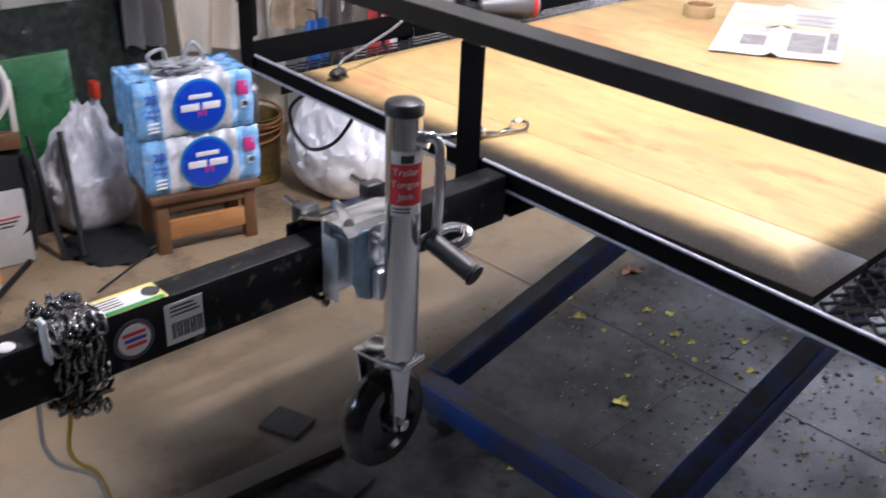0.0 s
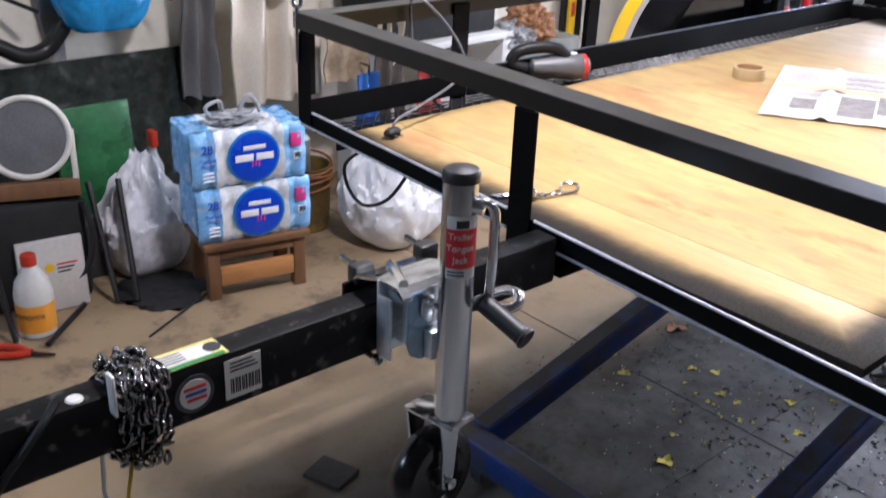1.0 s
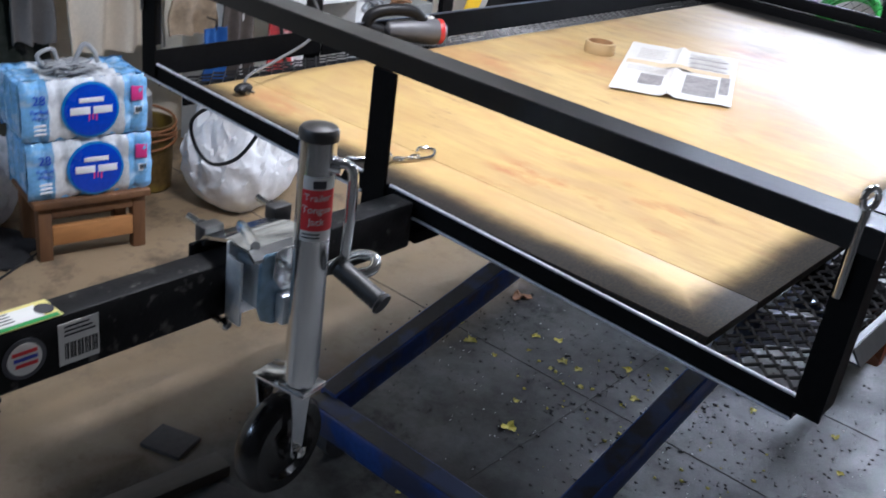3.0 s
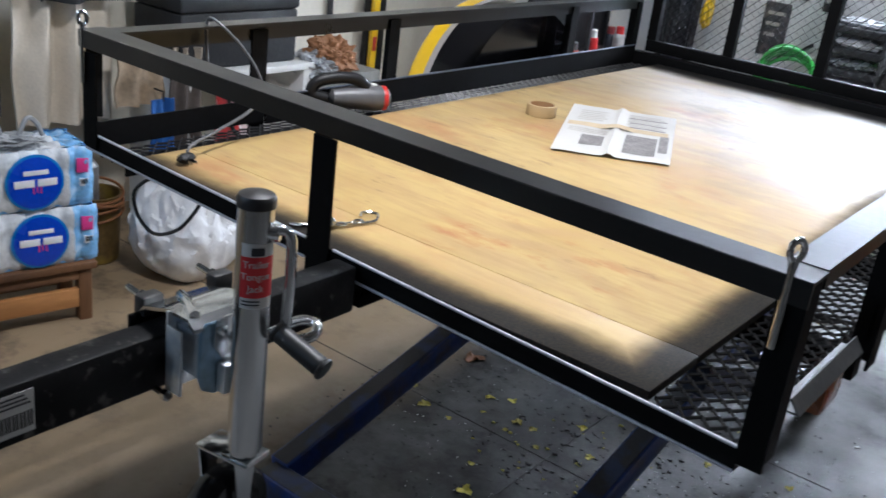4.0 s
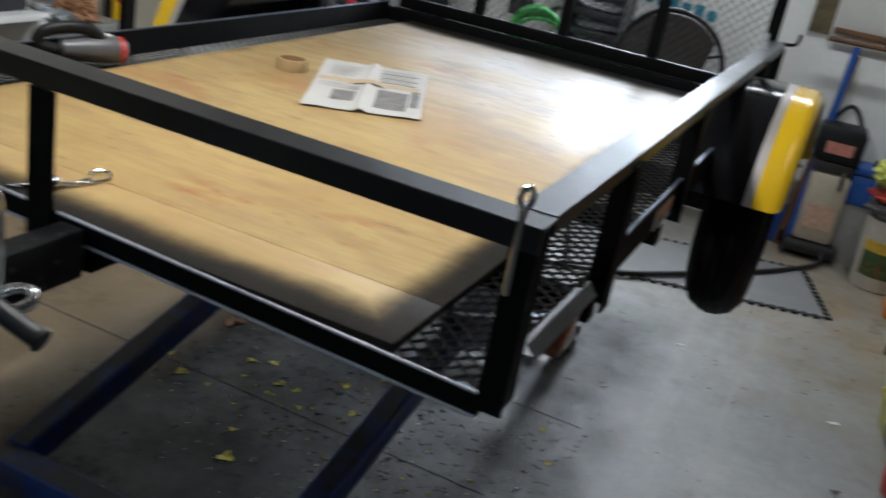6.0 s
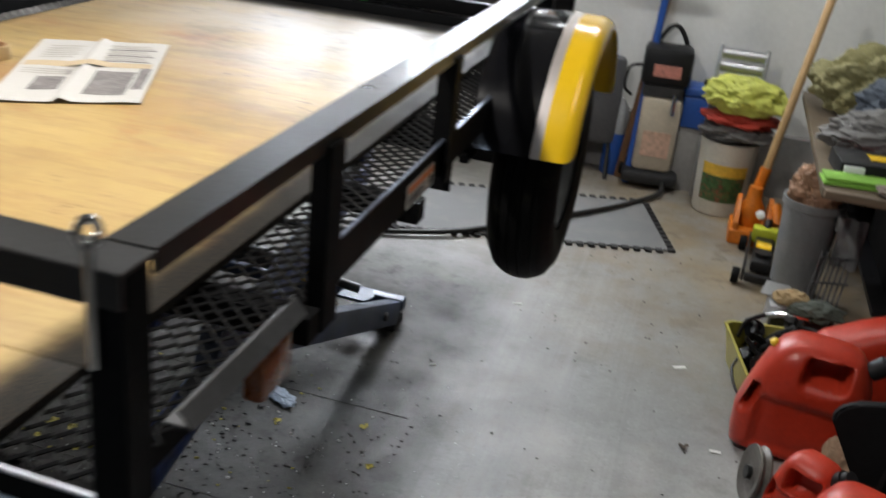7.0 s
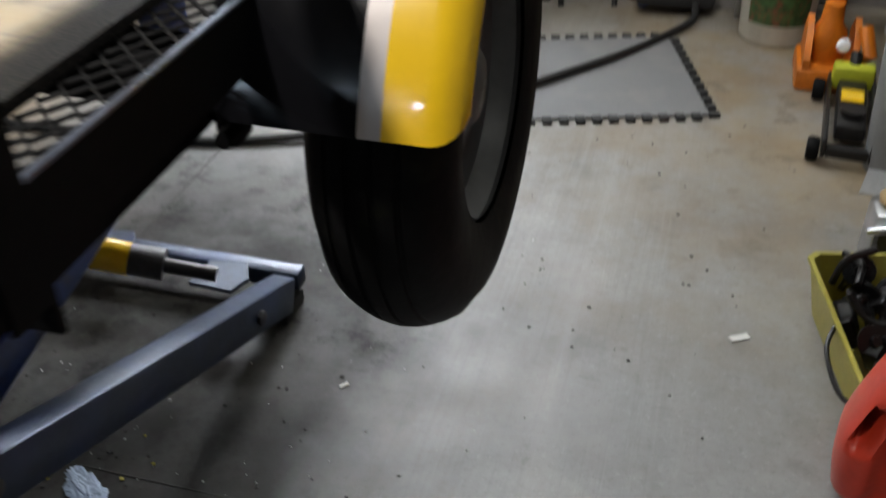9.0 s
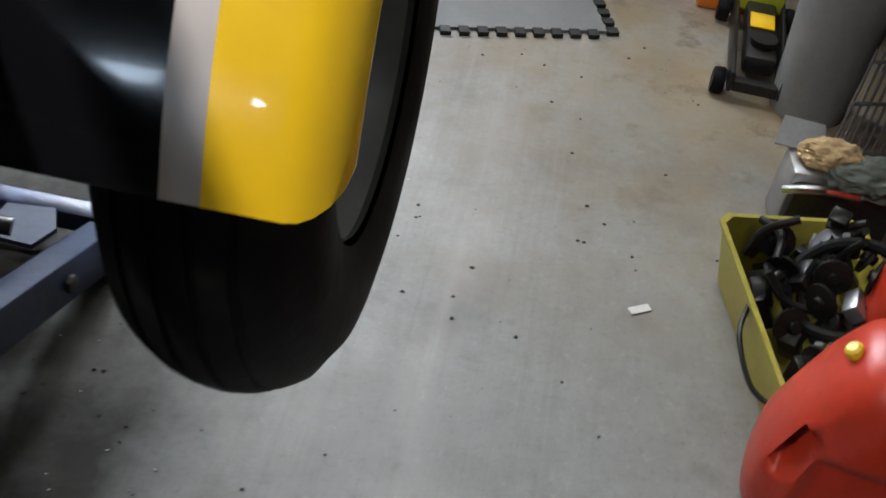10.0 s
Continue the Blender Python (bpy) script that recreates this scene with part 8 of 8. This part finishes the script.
# on the floor --------------------------------------------------------------------------
MAT_GREY = surf("grey_foam_mat", (0.20, 0.20, 0.205), 0.8, vary=0.08, big=6, small=120, bump=0.15, stain=(0.28, 0.27, 0.25), amount=0.3)
MAT_DARK = surf("black_foam_edge", (0.02, 0.02, 0.02), 0.8, vary=0.1)
fm = thing("foam_floor_mat", "grey interlocking foam mat with a toothed dark edge", "mat")
ML, MW = 1.22, 0.61
part("mat_sheet", B(0.012, ML - 0.012, 0.012, MW - 0.012, 0.0005, 0.010, 0.002), MAT_GREY, fm)
bm = bmesh.new()
pitch = 0.05
for k in range(int(ML / pitch)):
    for y in (0.0, MW - 0.0):
        box(bm, k * pitch, k * pitch + pitch * 0.55, y - 0.016, y + 0.016, 0.001, 0.0125)
for k in range(int(MW / pitch)):
    for x in (0.0, ML):
        box(bm, x - 0.016, x + 0.016, k * pitch, k * pitch + pitch * 0.55, 0.001, 0.0125)
part("mat_teeth", bm, MAT_DARK, fm, "dark interlocking teeth")
fm.matrix_basis = pose(0.809, 3.069, 0, 0, 0, 17.1)
ah = thing("air_hose", "black air hose lying across the floor", "hose")
part("hose_run", tube(bmesh.new(), smooth_path([(-0.2, 2.86, 0.014), (0.35, 2.88, 0.014), (0.65, 2.93, 0.014), (1.03, 3.10, 0.024), (1.25, 3.30, 0.026), (1.45, 3.53, 0.026), (1.65, 3.78, 0.022), (1.80, 4.02, 0.018), (1.86, 4.12, 0.03), (1.86, 4.19, 0.06)], 10), 0.013, 8), WIRE_K, ah)
PLANK = surf("dirty_plank", (0.045, 0.037, 0.028), 0.7, vary=0.3, big=8, small=50, bump=0.3, stretch=(1, 0.2, 1), stain=(0.05, 0.04, 0.03), amount=0.6)
pl = thing("timber_offcut", "dirty timber offcut lying on the floor", "timber")
part("board", B(-0.035, 0.035, -0.27, 0.27, 0, 0.034, 0.004), PLANK, pl)
pl.matrix_basis = pose(0.143, -0.15, 0, 0, 0, -5)
DARK_STONE = surf("dark_block", (0.035, 0.03, 0.028), 0.8, vary=0.3, big=9, bump=0.3)
for x, y, a, lab in ((0.285, 0.045, 15, "dark block on the floor beside the timber"), (0.0, 0.075, 20, "dark flat block on the floor")):
    t = thing("dark_block", lab, "block")
    part("block", B(-0.06, 0.06, -0.05, 0.05, 0, 0.014, 0.004), DARK_STONE, t)
    t.matrix_basis = pose(x, y, 0, 0, 0, a)
LEAF = surf("yellow_leaf", (0.50, 0.42, 0.06), 0.7, vary=0.25, object_vary=0.3)
BROWN_LEAF = surf("brown_leaf", (0.26, 0.12, 0.05), 0.75, vary=0.25)


def leaf(size, seed):
    r = random.Random(seed)
    bm = bmesh.new()
    n = 14
    ring = []
    for k in range(n):
        a = 2 * math.pi * k / n
        rad = size * (0.45 + 0.35 * abs(math.sin(a * 1.5 + seed)) + r.uniform(-0.22, 0.28)) * (1.0 if math.cos(a) > 0 else 0.75)
        ring.append((rad * math.cos(a), rad * math.sin(a), 0.003 + 0.25 * size * r.random() * (0.4 + abs(math.cos(a)))))
    mid = bm.verts.new((0, 0, 0.002))
    vs = [bm.verts.new(p) for p in ring]
    low = [bm.verts.new((p[0], p[1], p[2] - 0.0012)) for p in ring]
    m0 = bm.verts.new((0, 0, 0.0008))
    for k in range(n):
        j = (k + 1) % n
        bm.faces.new((mid, vs[k], vs[j]))
        bm.faces.new((m0, low[j], low[k]))
        bm.faces.new((vs[k], low[k], low[j], vs[j]))
    return bm


rr = random.Random(5)
spots = [(0.153, 1.139, 0.036), (0.535, 0.858, 0.040), (0.428, 1.286, 0.030), (0.486, 1.288, 0.024), (0.594, 1.422, 0.028), (0.466, 0.979, 0.018), (0.260, 1.131, 0.018), (0.056, 1.203, 0.020), (0.272, 1.343, 0.026), (0.341, 1.385, 0.026), (0.698, 1.290, 0.026), (0.549, 1.206, 0.020), (0.697, 1.228, 0.018), (0.397, 0.427, 0.014), (0.524, 0.402, 0.014), (0.428, 1.217, 0.016), (0.313, 1.248, 0.014), (1.22, 1.62, 0.022), (1.30, 1.45, 0.02), (0.98, 1.55, 0.02)]
meshes = []
for k in range(4):
    b = leaf(1.0, k + 1)
    me = bpy.data.meshes.new("leaf")
    b.to_mesh(me)
    b.free()
    me.materials.append(LEAF)
    meshes.append(me)
for k, (x, y, s) in enumerate(spots):
    ob = tagged(new("fallen_leaf", meshes[k % 4]), "small curled yellow leaf on the floor", "leaf", "fallen leaves")
    ob.matrix_basis = pose(x, y, 0.0, 0, 0, rr.uniform(0, 360)) @ Matrix.Scale(s * 0.85, 4)
t = tagged(mesh_object("oak_leaf", leaf(0.05, 7), BROWN_LEAF), "dry brown leaf on the floor", "leaf", "fallen leaves")
t.matrix_basis = pose(0.067, 1.524, 0)
t = tagged(mesh_object("oak_leaf", leaf(0.024, 8), surf("dry_grey_leaf", (0.10, 0.075, 0.055), 0.8, vary=0.3)), "dry brown leaf on the floor", "leaf", "fallen leaves")
t.matrix_basis = pose(2.12, 1.92, 0, 0, 0, 40)
CHIP = surf("pale_chip", (0.70, 0.69, 0.66), 0.7, vary=0.1, bump=0)
for x, y, s, a in ((2.078, 2.407, 0.022, 30), (2.214, 1.938, 0.017, 0), (1.46, 2.62, 0.016, 20), (1.30, 2.05, 0.010, 50)):
    t = tagged(mesh_object("paper_scrap", B(-s, s, -s * 0.4, s * 0.4, 0.0005, 0.003), CHIP), "small white paper scrap on the floor", "scrap", "paper scraps")
    t.matrix_basis = pose(x, y, 0, 0, 0, a)
t = thing("blue_rag_scrap", "crumpled pale blue paper scrap on the floor", "scrap")
part("paper", blob(bmesh.new(), (0.060, 0.026, 0.007), Matrix.Translation((0, 0, 0.006)), 41, 0.55, 2.6, 4, -0.005), surf("pale_blue_paper", (0.40, 0.48, 0.60), 0.7, vary=0.15), t)
t.matrix_basis = pose(0.942, 1.660, 0, 0, 0, -35)


def litter(name, label, n, seed, mat2, x0, x1, y0, y1, smin, smax):
    """Many tiny flakes as one loose layer."""
    r = random.Random(seed)
    verts, faces = [], []
    for _ in range(n):
        x, y, s, a = r.uniform(x0, x1), r.gauss((y0 + y1) / 2, (y1 - y0) / 4), r.uniform(smin, smax), r.uniform(0, 6.28)
        base = len(verts)
        m = 5
        for z, k in ((0.0006, 1.0), (0.0006 + s * 0.45, 0.75)):
            for i in range(m):
                q = a + 6.283 * i / m
                rad = s * k * r.uniform(0.6, 1.1)
                verts.append((x + rad * math.cos(q), y + rad * math.sin(q) * 0.7, z * r.uniform(0.7, 1.2)))
        faces.append(tuple(base + m + i for i in range(m)))
        for i in range(m):
            j = (i + 1) % m
            faces.append((base + i, base + j, base + m + j, base + m + i))
    me = bpy.data.meshes.new(name)
    me.from_pydata(verts, [], faces)
    me.materials.append(mat2)
    return tagged(new(name, me), label, "debris", kind="stuff")


litter("dark_debris", "dark dirt and grit under the trailer", 1000, 1, surf("grit", (0.03, 0.028, 0.025), 0.9, vary=0.3), -0.1, 1.35, 0.4, 2.1, 0.0012, 0.006)
litter("dirt_clumps", "dark oily crumbs clotted on the floor", 70, 8, surf("oily_crumb", (0.010, 0.0095, 0.009), 0.6, vary=0.3), 0.55, 0.95, 0.75, 1.75, 0.004, 0.012)
litter("pale_debris", "pale chips and dust flakes on the floor", 380, 2, CHIP, 0.1, 1.6, 0.4, 2.3, 0.001, 0.0034)
litter("paint_flakes", "larger pale paint flakes under the mesh", 24, 9, CHIP, 0.70, 1.30, 0.85, 1.85, 0.003, 0.008)
litter("yellow_debris", "yellow leaf crumbs on the floor", 60, 3, LEAF, 0.35, 1.2, 0.7, 1.9, 0.002, 0.009)
litter("aisle_debris", "fine grit and chips along the aisle", 90, 4, DARK_STONE, 1.4, 2.3, 1.0, 4.2, 0.0015, 0.006)
# saw-cut joints as thin dark strips sunk into the slab's surface
JOINT = surf("joint_dirt", (0.05, 0.047, 0.043), 0.9, vary=0.3)
structure("trim_joint", B(0.606, 0.610, YF, YB, 0.0, 0.0012), JOINT, "dirty saw-cut joint in the concrete", "joint")
structure("trim_joint", B(XL, 1.32, 1.7165, 1.7195, 0.0, 0.0013), JOINT, "dirty saw-cut joint in the concrete", "joint")
structure("trim_joint", B(XL, 1.20, 1.171, 1.174, 0.0, 0.0014), JOINT, "dirty saw-cut joint in the concrete", "joint")
